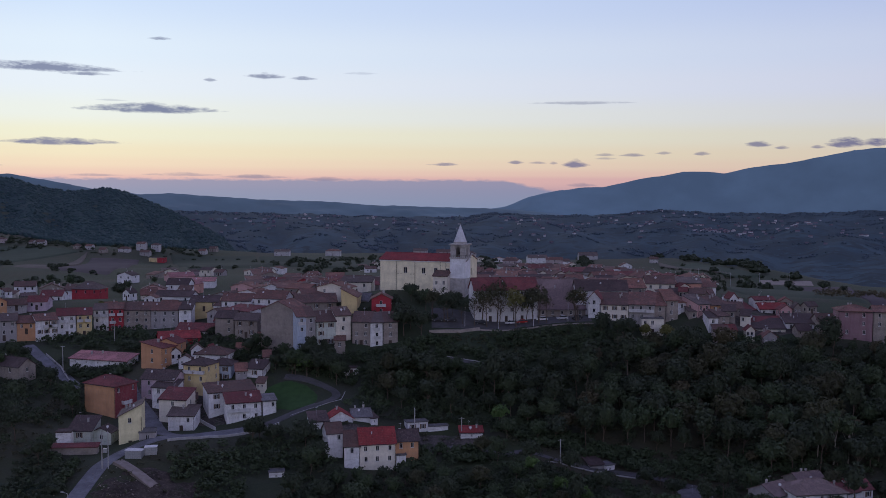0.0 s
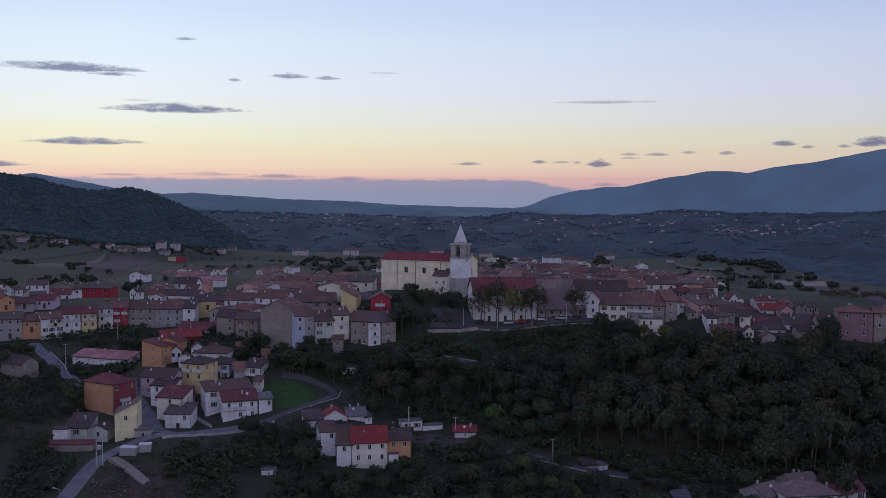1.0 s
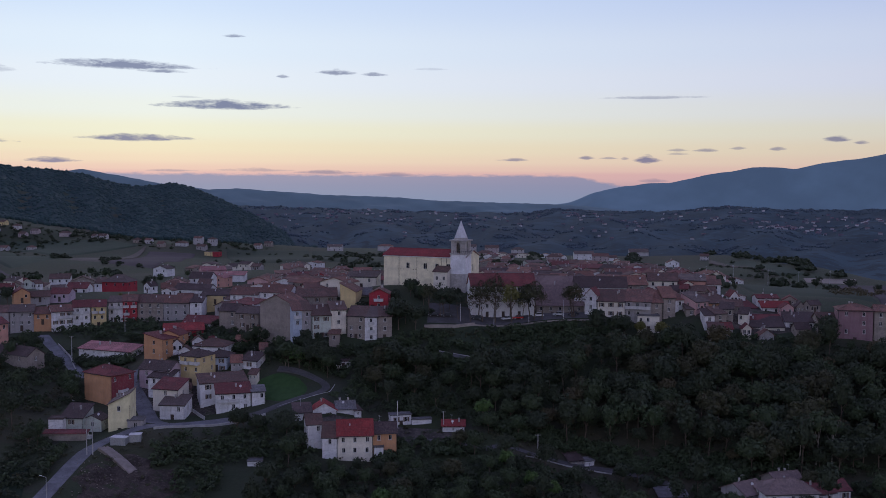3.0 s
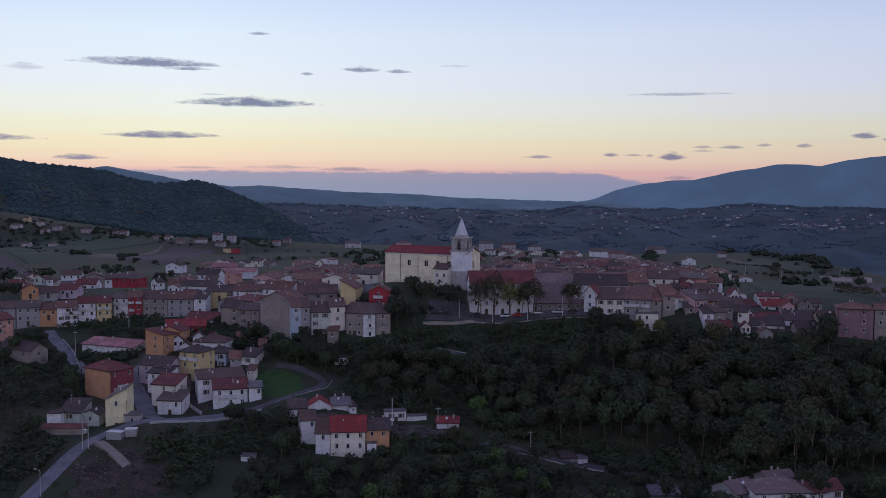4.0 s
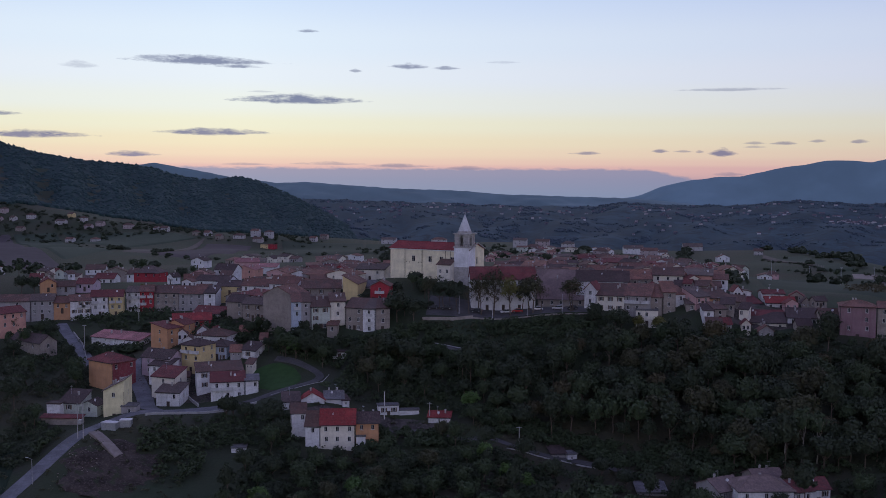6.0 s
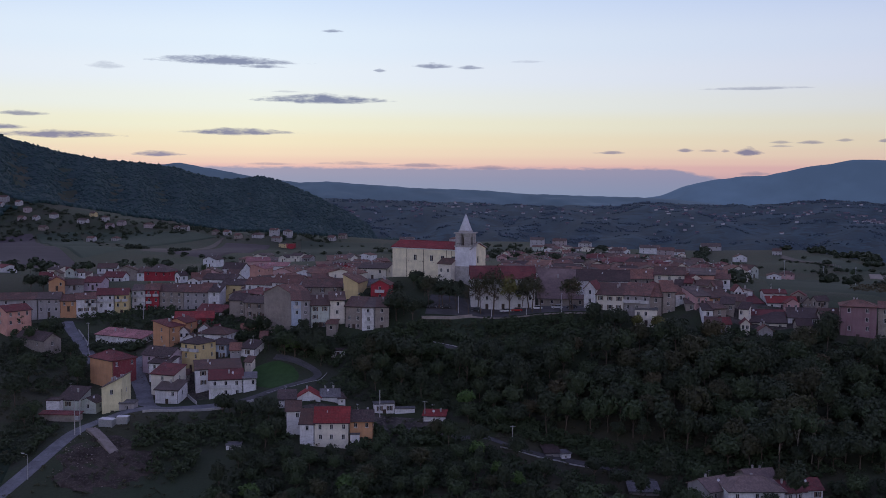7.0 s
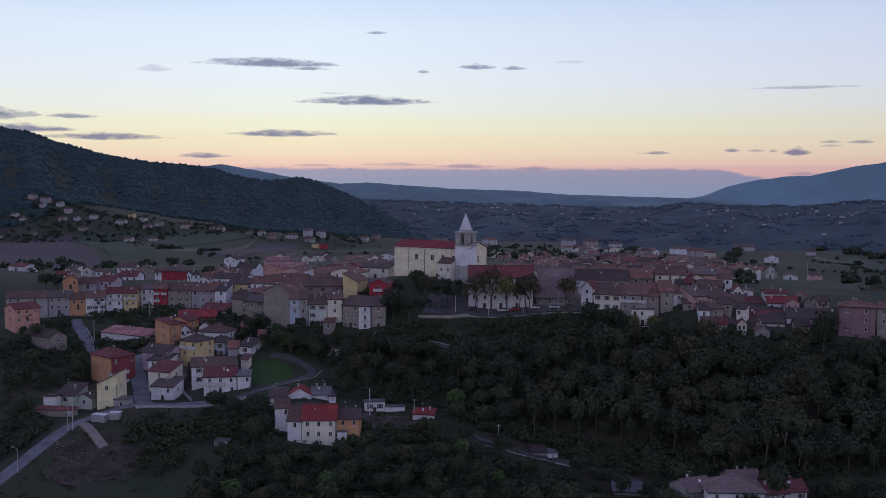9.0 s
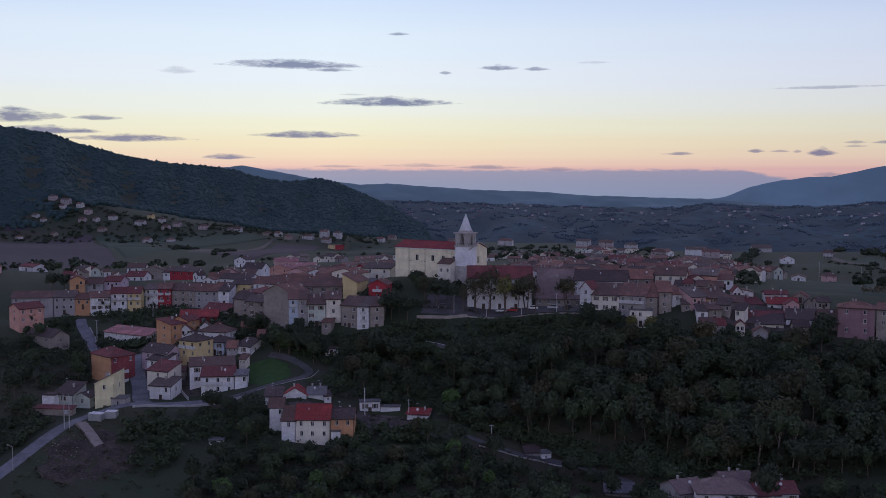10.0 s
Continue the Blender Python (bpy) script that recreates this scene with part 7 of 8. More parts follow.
# ---- poles and lamps ----
def pole(x, y, high, label, arms=0, twin=0, lamp=0, mat=None, turn=0):
    top = thing("street_lamp" if lamp else "utility_pole", pose(x, y, land_at(x, y) - .3, 0, 0, turn), label, "lamp" if lamp else "pole")
    part("post", Solid().tube((0, 0, 0), (0, 0, high), .16 if not lamp else .09, .10 if not lamp else .06, 8).mesh("post", mat or M_CONC), top)
    if twin:
        part("post", Solid().tube((1.6, 0, 0), (1.6, 0, high), .16, .1, 8).mesh("post", mat or M_CONC), top)
        part("transformer", Solid().box(.3, -.4, high * .45, 1.3, .4, high * .45 + 1.1).tube((.5, 0, high * .45 + 1.1), (.5, 0, high * .45 + 1.4), .06, .05, 6).mesh("transformer", M_STEEL), top)
        part("crossarm", Solid().box(-.3, -.08, high - .6, 1.9, .08, high - .45).mesh("crossarm", M_STEEL), top)
    for k in range(arms):
        part("crossarm", Solid().box(-.8, -.05, high - .35 - k * .7, .8, .05, high - .25 - k * .7).mesh("crossarm", M_STEEL), top)
    if lamp:
        arm = part("arm", Solid().tube((0, 0, high - .05), (1.3, 0, high + .35), .045, .035, 6).mesh("arm", mat or M_STEEL), top)
        part("lamp_head", Solid().box(1.1, -.14, high + .28, 1.85, .14, high + .4).mesh("lamp_head", M_PALE), arm)


pole(-19.6, -81.2, 9, "pale concrete pole beside the white hut", mat=M_PALE)
pole(21.6, -96.5, 7.5, "thin concrete pole by the lane", arms=1)
pole(-104.2, -110.5, 10.5, "twin concrete poles with a transformer", twin=1, mat=M_CONC)
pole(-106.8, -134, 7, "tall street lamp beside the road", lamp=1, turn=170)
pole(-5.5, -81.8, 6.5, "thin pole beside the red roofed shed", arms=1)
pole(-138, -21, 8.5, "concrete pole beside the street", arms=1)
pole(-126, 4, 8.0, "concrete pole before the terrace", arms=1)
for x, y in ((2, -26.5), (14, -27.4), (26.5, -27.6), (39, -27.4)):
    pole(x, y, 6.5, "pale street lamp on the square", lamp=1, mat=M_PALE, turn=80)
for x, y in ((240, 330), (262, 330), (285, 330), (205, 300)):
    pole(x, y, 14, "tall floodlight mast in the fields", arms=2, mat=M_STEEL)


# ---- parked cars on the square ----
def car_paint(name, c):
    m = Nodes(name)
    m.b.inputs["Coat Weight"].default_value = 0.6
    return m.done(c, 0.35, 0.2)


PAINT = {"white": car_paint("white_paint", (.62, .62, .63)), "red": car_paint("red_paint", (.32, .02, .02)), "dark": car_paint("dark_paint", (.03, .032, .04)), "silver": car_paint("silver_paint", (.4, .41, .43))}
TYRE, RIM = Solid(), Solid()
TYRE.tube((0, -.1, 0), (0, .1, 0), .31, .31, 14)
RIM.tube((0, -.115, 0), (0, .115, 0), .19, .17, 10)
TYRE, RIM = TYRE.mesh("tyre", M_RUBBER), RIM.mesh("rim", M_STEEL)


def car(x, y, ang, paint):
    top = thing("car", pose(x, y, land_at(x, y) + .1, 0, 0, ang), f"{paint} small car parked on the square", "car", "cars on the square")
    low = [(-2.0, .35), (-1.95, .75), (-1.1, .92), (1.35, .95), (1.95, .85), (2.0, .38)]
    w, s = .82, Solid()
    a = [(px, -w, pz) for px, pz in low] + [(px, w, pz) for px, pz in low]
    n = len(low)
    s.add(a, [tuple(range(n)), tuple(reversed(range(n, 2 * n)))] + [(k + n, k, (k + 1) % n, (k + 1) % n + n)[::-1] for k in range(n)])
    part("body", s.mesh("body", PAINT[paint]), top)
    cab = Solid()
    up = [(-1.0, .93), (-.35, 1.42), (1.1, 1.45), (1.75, .95)]
    a = [(px, -.74 + (.1 if pz > 1 else 0), pz) for px, pz in up] + [(px, .74 - (.1 if pz > 1 else 0), pz) for px, pz in up]
    cab.add(a, [(0, 1, 2, 3), (7, 6, 5, 4), (0, 4, 5, 1), (2, 6, 7, 3)])
    part("glazing", cab.mesh("windows", M_GLASS), top)
    part("roof", Solid().box(-.38, -.65, 1.43, 1.1, .65, 1.49).mesh("roof", PAINT[paint]), top)
    for cx in (-1.25, 1.25):
        for cy in (-.76, .76):
            wheel = part("wheel", TYRE, top, at=pose(cx, cy, .31))
            part("rim", RIM, wheel)
    for cy in (-.6, .6):
        part("headlight", Solid().box(-2.01, cy - .15, .62, -1.93, cy + .15, .76).mesh("headlight", M_PALE), top)
        part("rear_light", Solid().box(1.93, cy - .14, .62, 2.01, cy + .14, .8).mesh("rear_light", PAINT["red"]), top)


for x, y, ang, paint in ((-7.5, -24.5, 5, "dark"), (-2.8, -24.2, 8, "dark"), (8.3, -23.4, -20, "dark"), (19, -23, 25, "white"), (23, -23.3, 10, "red"), (30.3, -23.6, 4, "white"), (37.6, -24.2, 0, "silver"), (42.8, -24.6, 6, "dark")):
    car(x, y, ang, paint)


# ---- far woods, undergrowth and far houses: too many to count ----
def quads_mesh(name, v, mat):
    """A mesh of loose four-cornered leaves from an array of corners."""
    me = bpy.data.meshes.new(name)
    n = len(v) // 4
    me.vertices.add(4 * n)
    me.vertices.foreach_set("co", np.asarray(v, np.float32).ravel())
    me.loops.add(4 * n)
    me.loops.foreach_set("vertex_index", np.arange(4 * n, dtype=np.int32))
    me.polygons.add(n)
    me.polygons.foreach_set("loop_start", np.arange(0, 4 * n, 4, dtype=np.int32))
    me.polygons.foreach_set("loop_total", np.full(n, 4, np.int32))
    me.materials.append(mat)
    me.update(calc_edges=True)
    return me


def corners_of(me):
    v = np.zeros(len(me.vertices) * 3, np.float32)
    me.vertices.foreach_get("co", v)
    return v.reshape(-1, 3)


def thicket(name, mat, regions, label, seed, size, count, squash=1.0, clear=1.0, clumps=12, leaves=18, leaf=.75, core=.42):
    rng = np.random.RandomState(seed)
    bases = [corners_of(crown_mesh("thicket_base", mat, seed * 7 + k, 3.2, 5.0, clumps, leaves, leaf, low=0.05, core=core)) for k in range(4)]
    out = []
    for poly, share in regions:
        xs, ys = [p[0] for p in poly], [p[1] for p in poly]
        made = tries = 0
        while made < count * share and tries < count * 12:
            tries += 1
            x, y = rng.uniform(min(xs), max(xs)), rng.uniform(min(ys), max(ys))
            if not inside(x, y, poly):
                continue
            if any((x - a) ** 2 + (y - b) ** 2 < (c + clear) ** 2 for a, b, c in taken):
                continue
            if any(abs((x - a[0]) * n[0] + (y - a[1]) * n[1]) < wd + clear * 1.2 and -1 < (x - a[0]) * u[0] + (y - a[1]) * u[1] < ln + 1 for a, u, n, ln, wd in ROADWAYS):
                continue
            k = rng.uniform(*size)
            a = rng.uniform(0, 6.28)
            c, s = math.cos(a), math.sin(a)
            p = bases[rng.randint(4)] @ np.array([[c, s, 0], [-s, c, 0], [0, 0, squash]], np.float32) * k
            out.append(p + np.array([x, y, land_at(x, y) - .3 * k], np.float32))
            made += 1
    for old in [m for m in bpy.data.meshes if m.name.startswith("thicket_base")]:
        bpy.data.meshes.remove(old)
    return tagged(new(name, quads_mesh(name, np.concatenate(out), mat)), label, "woodland", kind="stuff")


thicket("woodland", M_LEAF[0], [(R_WOOD, .62), (R_SQUARE, .14), (R_LOWER, .24)], "dense dark trees filling the wood", 21, (.4, 1.0), 400, 1.0, 1.0, 10, 16, .85)
thicket("woodland", M_LEAF[0], [([(44, -33), (62, -37), (90, -43), (112, -51), (140, -60), (152, -72), (105, -60), (84, -53), (60, -50), (44, -46)], 1.0)], "low dense trees along the upper edge of the wood", 28, (.5, .9), 90, .8, .4)
thicket("woodland", M_LEAF[0], [(R_FOOT, 1.0)], "dense rounded trees at the foot of the slope", 25, (.5, 1.0), 190, 1.0, .6)
thicket("undergrowth", M_LEAF[1], [(R_FOOT, .38), (R_ROAD, .08), (R_LAWN, .06), (R_BANK, .1), ([(-90, -100), (-60, -84), (-40, -92), (-46, -108), (-84, -114)], .12), ([(8, -30), (50, -30), (60, -40), (8, -38)], .07)],
        "green bushes and scrub on the slopes", 22, (.3, .85), 1250, .8, .5, 7, 11, 1.0, 0)
thicket("scrub", M_LEAF[5], [(R_ROAD, 1.0)], "olive scrub and brambles beside the road", 30, (.25, .7), 150, .8, .5, 8, 13, .85, 0)
thicket("scrub", M_LEAF[0], [([(-116, -98), (-112, -104), (-112, -122), (-118, -134), (-128, -130), (-126, -100)], .25), ([(-46, -84), (-30, -76), (-6, -74), (8, -80), (4, -72), (-30, -68), (-38, -74)], .14), ([(-36, -6), (-6, -14), (-6, -24), (-34, -30)], .16), ([(40, -30), (130, -50), (132, -60), (46, -40)], .2), ([(-128, -34), (-112, -40), (-118, -62), (-128, -66)], .2), ([(-98, -8), (-60, -20), (-60, -36), (-92, -34)], .3), ([(-172, -34), (-134, -10), (-104, 4), (-92, -4), (-112, -20), (-134, -44), (-170, -52)], .55)],
        "dark scrub between the houses", 23, (.3, .75), 420, .8, .4, 7, 11, 1.0, 0)
thicket("bushes", M_LEAF[1], [([(-88, -110), (-67, -94), (-57, -121), (-73, -130)], 0.2),
                                 ([(-46, -42), (-8, -34), (6, -40), (10, -54), (-30, -52)], 0.7),
                                 ([(8, -33), (48, -32), (56, -42), (40, -52), (10, -54)], 0.5),
                                 ([(85, -38), (98, -39), (116, -42), (128, -47), (127, -50), (111, -45), (85, -42)], 0.14),
                                 ([(-164, 19), (-121, 27), (-112, 3), (-121, -4), (-143, -4)], 0.3),
                                 ([(-172, -12), (-160, 5), (-150, -12), (-155, -21), (-165, -27)], 0.12),
                                 ([(-159, -41), (-134, -32), (-120, -65), (-126, -73), (-142, -78)], 0.14),
                                 ([(-135, -20), (-113, -24), (-112, -35), (-131, -30)], 0.12),
                                 ([(5, -81), (17, -87), (34, -88), (48, -96), (49, -88), (28, -79), (11, -72)], 0.35),
                                 ([(-24, -102), (-6, -89), (9, -97), (22, -103), (41, -102), (53, -111), (-22, -124)], 0.4),
                                 ([(35, -95), (53, -98), (81, -104), (86, -103), (67, -94), (44, -90)], 0.25),
                                 ([(-19, -87), (-7, -87), (9, -96), (-6, -98)], 0.14),
                                 ([(14, -79), (35, -81), (53, -89), (51, -92), (28, -88), (14, -88)], 0.3),
                                 ([(-27, -89), (-19, -86), (-16, -97), (-26, -102)], 0.25),
                                 ([(51, -88), (84, -91), (100, -96), (96, -105), (66, -100)], 0.3),
                                 ([(-89, -20), (-69, -23), (-66, -37), (-85, -32)], 0.12),
                                 ([(-42, -73), (-10, -73), (8, -69), (10, -50), (-10, -46), (-34, -50), (-38, -62)], 0.5),
                                 ([(40, -100), (90, -108), (130, -112), (175, -104), (178, -148), (112, -148), (100, -112)], 0.6),
                                 ([(46, -92), (100, -98), (128, -108), (60, -112)], 0.3),
                                 ([(128, -50), (170, -56), (176, -70), (128, -62)], 0.2)],
        "mixed green bushes on banks and verges", 27, (.3, .85), 420, .85, .5, 7, 11, 1.0, 0)
thicket("rough_grass", M_LEAF[5], [([(-180, -34), (-132, -44), (-114, -104), (-90, -98), (-62, -84), (-40, -76), (0, -72), (8, -40), (60, -34), (130, -50), (165, -70), (165, -150), (-180, -150)], .8), ([(-12, -32), (46, -30), (60, -44), (10, -44)], .12), ([(-134, -4), (-96, -6), (-66, -34), (-98, -36), (-116, -22)], .08)],
        "tussocks of rough grass and weeds on the slope", 29, (.14, .42), 2000, .75, .3, 4, 9, 1.4, 0)

HEDGES = []


def hedge(pts, lo, hi, gap):
    """Trees and bushes in a loose line across the fields."""
    HEDGES.append((pts, lo, hi, gap))


hedge([(212, 248), (238, 258)], 1.5, 2.2, 9)
hedge([(246, 250), (260, 253)], 1.2, 1.6, 8)
hedge([(381, 879), (383, 781), (362, 628), (332, 476), (333, 400)], 1.0, 2.9, 12)
hedge([(672, 2265), (368, 898)], 1.4, 2.2, 8)
hedge([(153, 350), (562, 2320)], 1.4, 2.0, 8)
hedge([(239, 562), (250, 528)], 0.8, 1.4, 7)
hedge([(310, 726), (303, 474)], 0.4, 0.8, 8)
hedge([(301, 481), (342, 415)], 0.7, 1.2, 8)
hedge([(263, 519), (293, 473)], 0.5, 0.9, 9)
hedge([(77, 350), (288, 2247)], 0.8, 1.5, 14)
hedge([(-650, 1079), (-619, 1070)], 1.2, 1.8, 10)
hedge([(-370, 610), (-446, 885)], 1.0, 1.7, 9)
hedge([(-304, 572), (-322, 663)], 0.9, 1.5, 9)
hedge([(-657, 1170), (-366, 639)], 0.5, 1.2, 26)
hedge([(-291, 522), (-228, 447), (-203, 448)], 0.5, 1.3, 16)
hedge([(-872, 1134), (-854, 1163)], 1.3, 2.0, 10)
hedge([(-822, 1214), (-726, 1182)], 0.7, 1.4, 14)
hedge([(-749, 1229), (-653, 1192), (-605, 1170)], 0.8, 1.6, 9)
hedge([(-659, 1122), (-528, 1049)], 0.6, 1.2, 13)
hedge([(-578, 1176), (-453, 1167)], 0.6, 1.2, 13)
hedge([(-397, 1046), (-350, 1029)], 0.7, 1.4, 9)
hedge([(-201, 555), (-111, 546)], 0.6, 1.3, 10)
hedge([(-276, 1038), (-172, 1005)], 0.6, 1.2, 14)
hedge([(-299, 1063), (-221, 1099)], 0.6, 1.2, 10)
hedge([(-908, 1296), (-800, 1271)], 1.0, 1.8, 9)
hedge([(-824, 1319), (-715, 1264), (-618, 1203)], 1.0, 1.8, 9)
hedge([(-569, 1202), (-514, 1235), (-535, 1495)], 0.9, 1.6, 9)


def hedgerows():
    rng = np.random.RandomState(24)
    bases = [corners_of(crown_mesh("thicket_base", M_LEAF[0], 90 + k, 3.2, 5.0, 7, 13, 1.4, low=0.05)) for k in range(4)]
    out = []
    for pts, lo, hi, gap in HEDGES:
        for (ax, ay), (bx, by) in zip(pts, pts[1:]):
            n = max(2, int(math.hypot(bx - ax, by - ay) / gap))
            for k in range(n):
                if rng.uniform() < .22:
                    continue
                s = (k + rng.uniform(-.4, .4)) / n
                x, y = ax + (bx - ax) * s + rng.normal() * gap * .35, ay + (by - ay) * s + rng.normal() * gap * .35
                if any((x - a) ** 2 + (y - b) ** 2 < (c + 2) ** 2 for a, b, c in taken):
                    continue
                r = rng.uniform(lo, hi)
                out.append(bases[rng.randint(4)] * np.array([r, r, r * .8], np.float32) + np.array([x, y, land_at(x, y) - .3 * r], np.float32))
    for old in [m for m in bpy.data.meshes if m.name.startswith("thicket_base")]:
        bpy.data.meshes.remove(old)
    tagged(new("hedgerows", quads_mesh("hedgerows", np.concatenate(out), M_LEAF[0])), "dark hedges and trees between the far fields", "woodland", kind="stuff")


hedgerows()
thicket("scrub", M_LEAF[4], [([(150, -4), (190, -14), (215, 70), (168, 64)], 1.0)], "brown scrub on the bank behind the houses", 34, (.3, .8), 70, .8, .4, 8, 13, .9, 0)
thicket("scattered_trees", M_LEAF[0], [([(-300, 60), (-215, 90), (-190, 300), (-320, 330)], .18), ([(-60, 330), (60, 400), (80, 900), (-180, 1000)], .6), ([(-900, 1100), (-480, 1080), (-240, 1060), (-240, 1140), (-560, 1230), (-900, 1360)], 1.6), ([(20, 20), (120, 10), (170, 330), (40, 330)], .25), ([(150, 330), (330, 430), (380, 760), (200, 720)], .05)],
        "dark trees scattered between houses and fields", 26, (.6, 1.8), 200, .9, 2.0, 7, 13, 1.4)

ICO_V, ICO_F = [], []
_bm = bmesh.new()
bmesh.ops.create_icosphere(_bm, subdivisions=1, radius=1.0)
ICO_V = np.array([v.co[:] for v in _bm.verts])
ICO_F = np.array([[v.index for v in f.verts] for f in _bm.faces])
_bm.free()


def blobs(name, pts, radii, mat, label, seed, tall=1.15):
    rng = np.random.RandomState(seed)
    n = len(pts)
    v = ICO_V[None] * rng.uniform(.7, 1.25, (n, len(ICO_V), 1)) * np.asarray(radii)[:, None, None] * np.array([1, 1, tall]) + np.asarray(pts)[:, None]
    f = ICO_F[None] + (np.arange(n) * len(ICO_V))[:, None, None]
    return tagged(new(name, mesh_of(name, v.reshape(-1, 3).tolist(), f.reshape(-1, 3).tolist(), mat, True)), label, "woodland", kind="stuff")


rng = np.random.RandomState(31)
ang, rad = np.radians(rng.uniform(-40, -5.5, 64000)), np.sqrt(rng.uniform(1500 ** 2, 2950 ** 2, 64000))
hx, hy = rad * np.sin(ang), -388 + rad * np.cos(ang)
top_z, hs, _ = hill(hx, hy)
keep = (hs > .16 + .05 * np.sin(hx / 60) + .08 * (hx < -700)) & (top_z > land(hx, hy) - 30)
for a, b, c in taken:
    if b > 900:
        keep &= (hx - a) ** 2 + (hy - b) ** 2 > (c + 14) ** 2
hx, hy = hx[keep], hy[keep]
# forest green lightened towards blue: aerial haze put into the leaf colour
M_HAZY_HILLWOOD = foliage("hazy_hill_leaf", (0.017, 0.037, 0.037), (0.024, 0.051, 0.046), (0.020, 0.044, 0.042))
blobs("hill_trees", np.stack([hx, hy, land(hx, hy) + 1.9], 1)[:14000], rng.uniform(3.6, 6.4, min(14000, len(hx))), M_HAZY_HILLWOOD, "single haze-tinted trees rising from the hill forest", 32, 1.1)


def canopy():
    """The closed roof of leaves over the hill, uneven like crowns side by side."""
    a, r = np.radians(np.linspace(-40, -5.4, 300)), np.linspace(1540, 3000, 270)
    A, R = np.meshgrid(a, r)
    k = np.random.RandomState(33)
    A, R = A + k.uniform(-.4, .4, A.shape) * (a[1] - a[0]), R + k.uniform(-.4, .4, A.shape) * (r[1] - r[0])
    X, Y = R * np.sin(A), -388 + R * np.cos(A)
    top, s, _ = hill(X, Y)
    wood = np.clip((s - (.16 + .05 * np.sin(X / 60) + .08 * (X < -700))) / .03, 0, 1) * (top > land(X, Y) - 30)
    for px, py, c in taken:
        if py > 900:
            wood = wood * np.clip((np.hypot(X - px, Y - py) - c - 8) / 8, 0, 1)
    Z = land(X, Y) - 6 + wood * (10.0 + k.uniform(-.8, .8, X.shape))
    n = len(a)
    i = (np.arange(len(r) - 1)[:, None] * n + np.arange(n - 1)[None]).ravel()
    f = np.stack([i, i + 1, i + n + 1, i + n], 1)
    f = f[(wood.ravel()[f] > 0).any(1)]
    mat = Nodes("hazy_hill_roof")
    # same blue-green as the single trees, with the haze in the colour
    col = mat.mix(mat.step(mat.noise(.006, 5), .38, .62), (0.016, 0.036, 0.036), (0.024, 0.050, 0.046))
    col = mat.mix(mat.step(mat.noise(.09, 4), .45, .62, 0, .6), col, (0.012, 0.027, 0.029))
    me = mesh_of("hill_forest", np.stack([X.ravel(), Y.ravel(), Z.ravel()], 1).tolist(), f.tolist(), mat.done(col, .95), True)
    tagged(new("hill_forest", me), "dark haze-tinted forest covering the hill", "woodland", kind="stuff")


canopy()

# scattered houses and woods of the far hillside
rng = np.random.RandomState(41)
CLUSTERS = ((-7, .6, 1.6, .1, 26), (-3, .7, 2.0, .12, 26), (1.5, .6, 1.6, .12, 20), (5, .72, 1.4, .08, 14), (9.5, .76, .8, .05, 18), (12, .62, .5, .04, 8), (10.5, .5, 1.2, .1, 12), (16.2, .6, .5, .03, 10), (14, .72, 1.5, .08, 14),
            (19.8, .55, 1.2, .07, 36), (21.2, .48, 1.0, .04, 20), (23.5, .6, 1.5, .1, 22), (26, .5, 2.5, .12, 30), (18, .85, 2.0, .05, 10), (0, .85, 6.0, .08, 24), (8, .35, 8.0, .1, 16))
spots_az = np.concatenate([rng.normal(a, w, n) for a, s, w, t, n in CLUSTERS])
spots_s = np.clip(np.concatenate([rng.normal(.31 + .69 * s, t * .7, n) for a, s, w, t, n in CLUSTERS]), .35, .97)
p = hillside(spots_az, spots_s)
far = Solid()
far_roof = Solid()
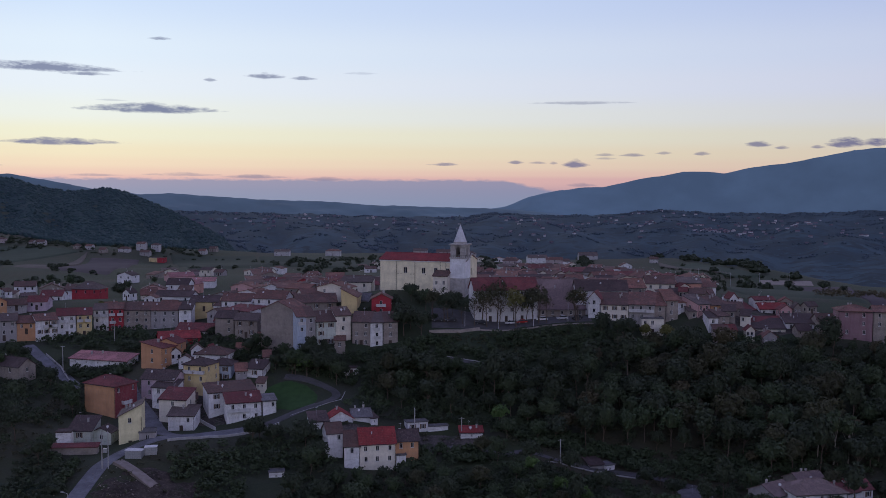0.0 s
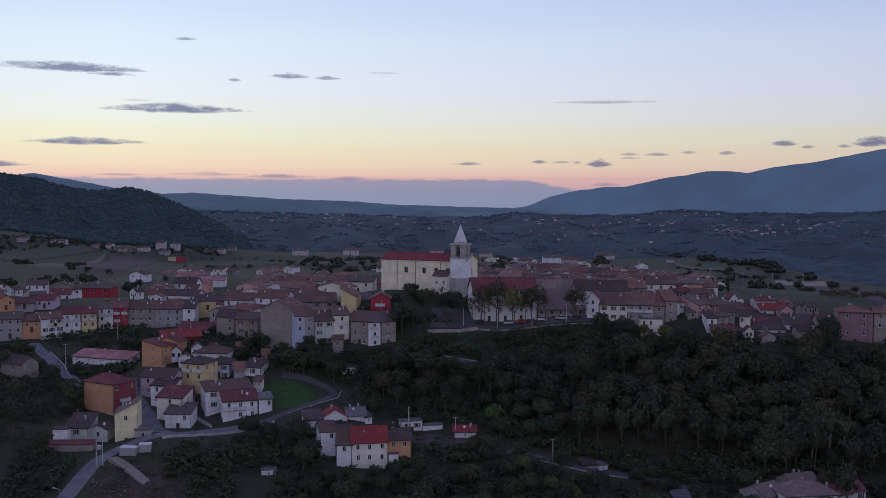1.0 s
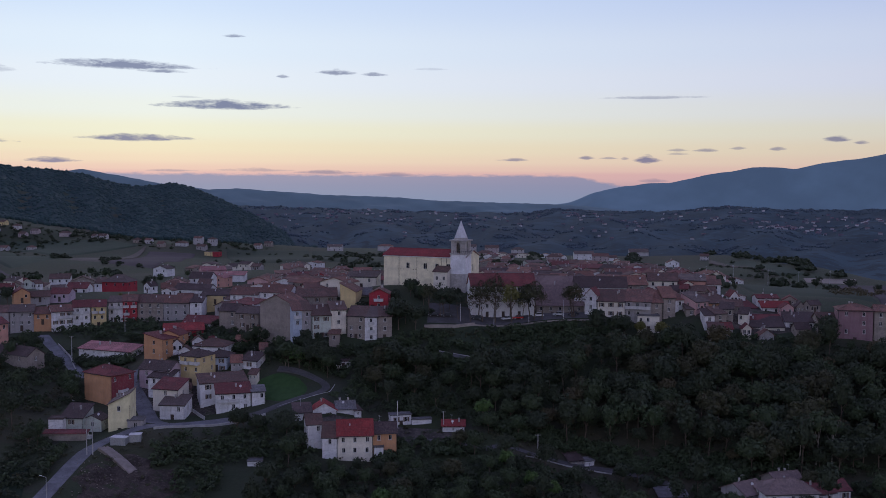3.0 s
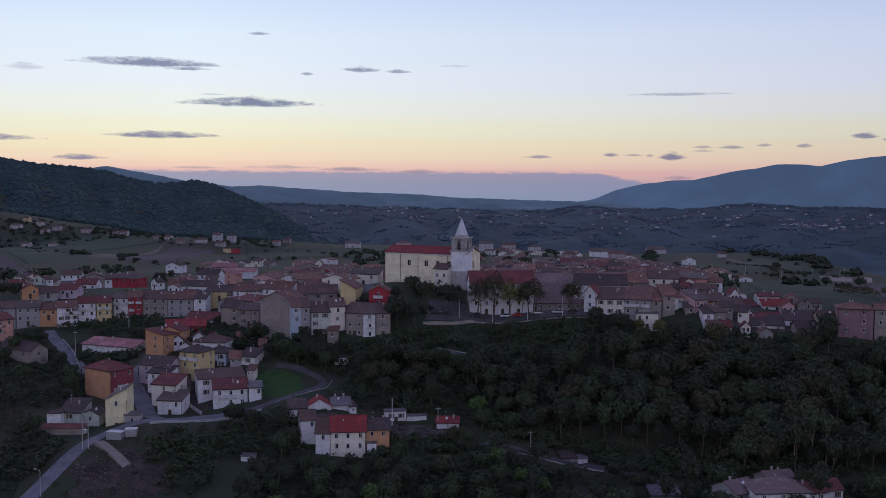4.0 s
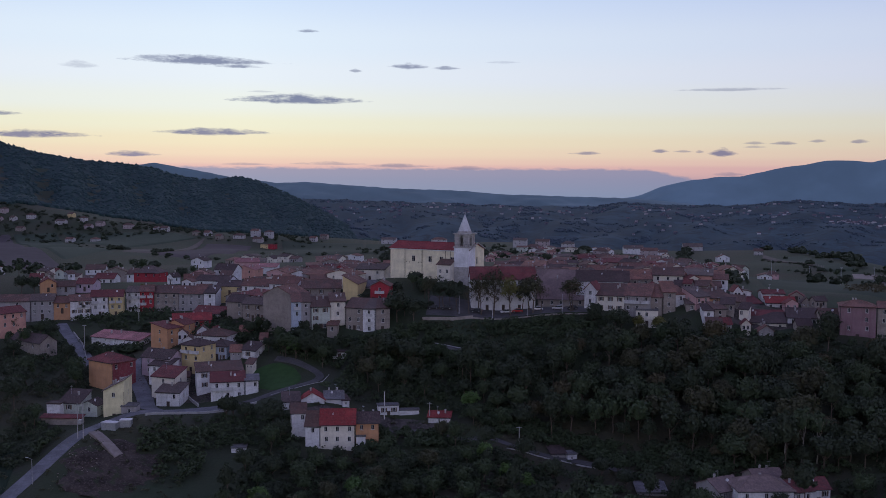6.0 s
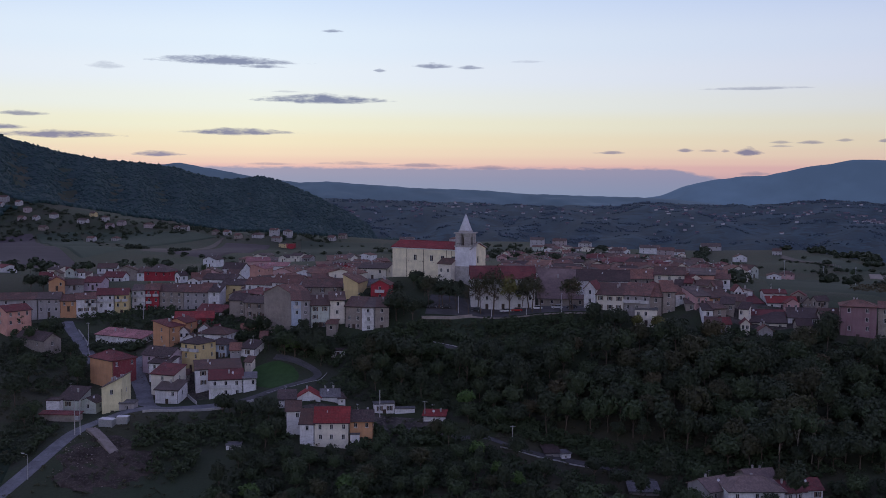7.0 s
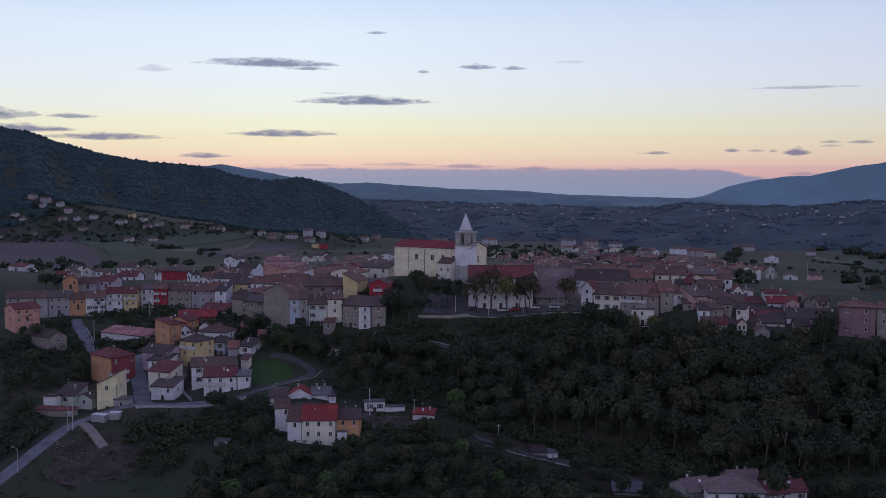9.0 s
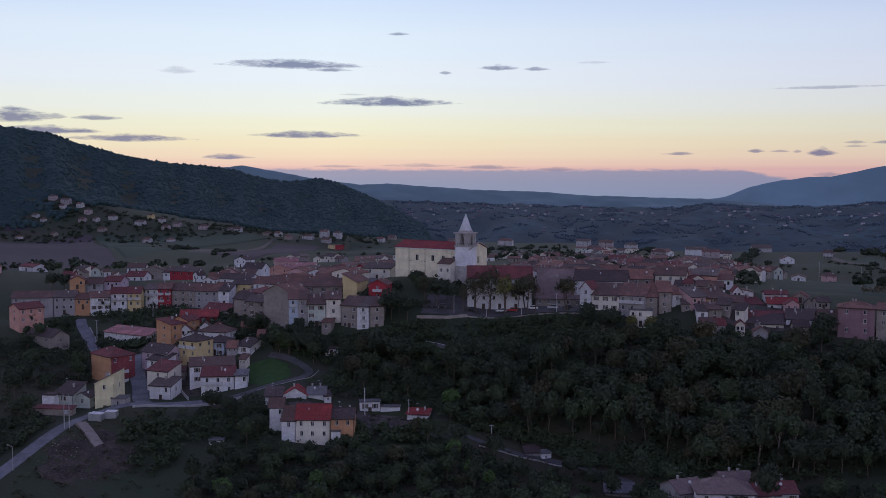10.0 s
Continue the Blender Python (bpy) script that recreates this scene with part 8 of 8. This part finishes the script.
for (x, y, z) in p:
    w, d, h = rng.uniform(5, 12), rng.uniform(6, 9), rng.uniform(2.4, 4.6)
    m = pose(x, y, z - 1, 0, 0, rng.uniform(-40, 40))
    far.box(-w / 2, -d / 2, 0, w / 2, d / 2, h + 1, m)
    q = [m @ Vector(c) for c in ((-w / 2 - .5, -d / 2 - .5, h + 1.02), (w / 2 + .5, -d / 2 - .5, h + 1.02), (w / 2 + .5, d / 2 + .5, h + 1.02), (-w / 2 - .5, d / 2 + .5, h + 1.02), (-w / 2, 0, h + 2.6), (w / 2, 0, h + 2.6))]
    far_roof.add(q, [(0, 1, 5, 4), (2, 3, 4, 5), (1, 2, 5), (3, 0, 4), (3, 2, 1, 0)])
M_FARWALL = Nodes("far_house_walls")
M_FARWALL = M_FARWALL.done(M_FARWALL.mix(M_FARWALL.step(M_FARWALL.island(), .35, 1.0), (.13, .12, .16), (.56, .53, .55)), .9)
tagged(new("distant_houses", far.mesh("distant_houses", M_FARWALL)), "pale walls of houses scattered on the far hillside", "houses", kind="stuff")
tagged(new("distant_roofs", far_roof.mesh("distant_roofs", plain("far_house_roofs", (.13, .085, .10), .9, 0, .02))), "brown roofs of houses on the far hillside", "roofs", kind="stuff")
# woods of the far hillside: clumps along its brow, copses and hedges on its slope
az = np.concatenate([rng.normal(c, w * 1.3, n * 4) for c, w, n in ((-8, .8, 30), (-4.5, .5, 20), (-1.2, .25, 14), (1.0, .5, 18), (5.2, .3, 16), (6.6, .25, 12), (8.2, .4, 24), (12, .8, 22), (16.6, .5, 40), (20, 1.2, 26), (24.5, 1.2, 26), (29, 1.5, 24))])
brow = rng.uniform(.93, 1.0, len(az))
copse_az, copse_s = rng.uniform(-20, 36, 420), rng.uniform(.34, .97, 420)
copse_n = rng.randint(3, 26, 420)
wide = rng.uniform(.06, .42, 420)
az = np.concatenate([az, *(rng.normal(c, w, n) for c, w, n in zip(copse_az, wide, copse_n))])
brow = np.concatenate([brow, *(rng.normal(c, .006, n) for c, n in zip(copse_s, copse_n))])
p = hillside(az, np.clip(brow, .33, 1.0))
# leaf colour raised and blued to paint in the haze of distance
blobs("distant_trees", p + np.array([0, 0, .8]), rng.uniform(1.8, 4.4, len(p)), foliage("hazed_far_leaf", (0.034, 0.052, 0.070), (0.044, 0.063, 0.082), (0.039, 0.058, 0.076)), "dark haze-tinted woods and copses of the far hillside", 42, 1.0)
for top in KINDS.values():
    for ob in (*top.children_recursive, top):
        bpy.data.objects.remove(ob)
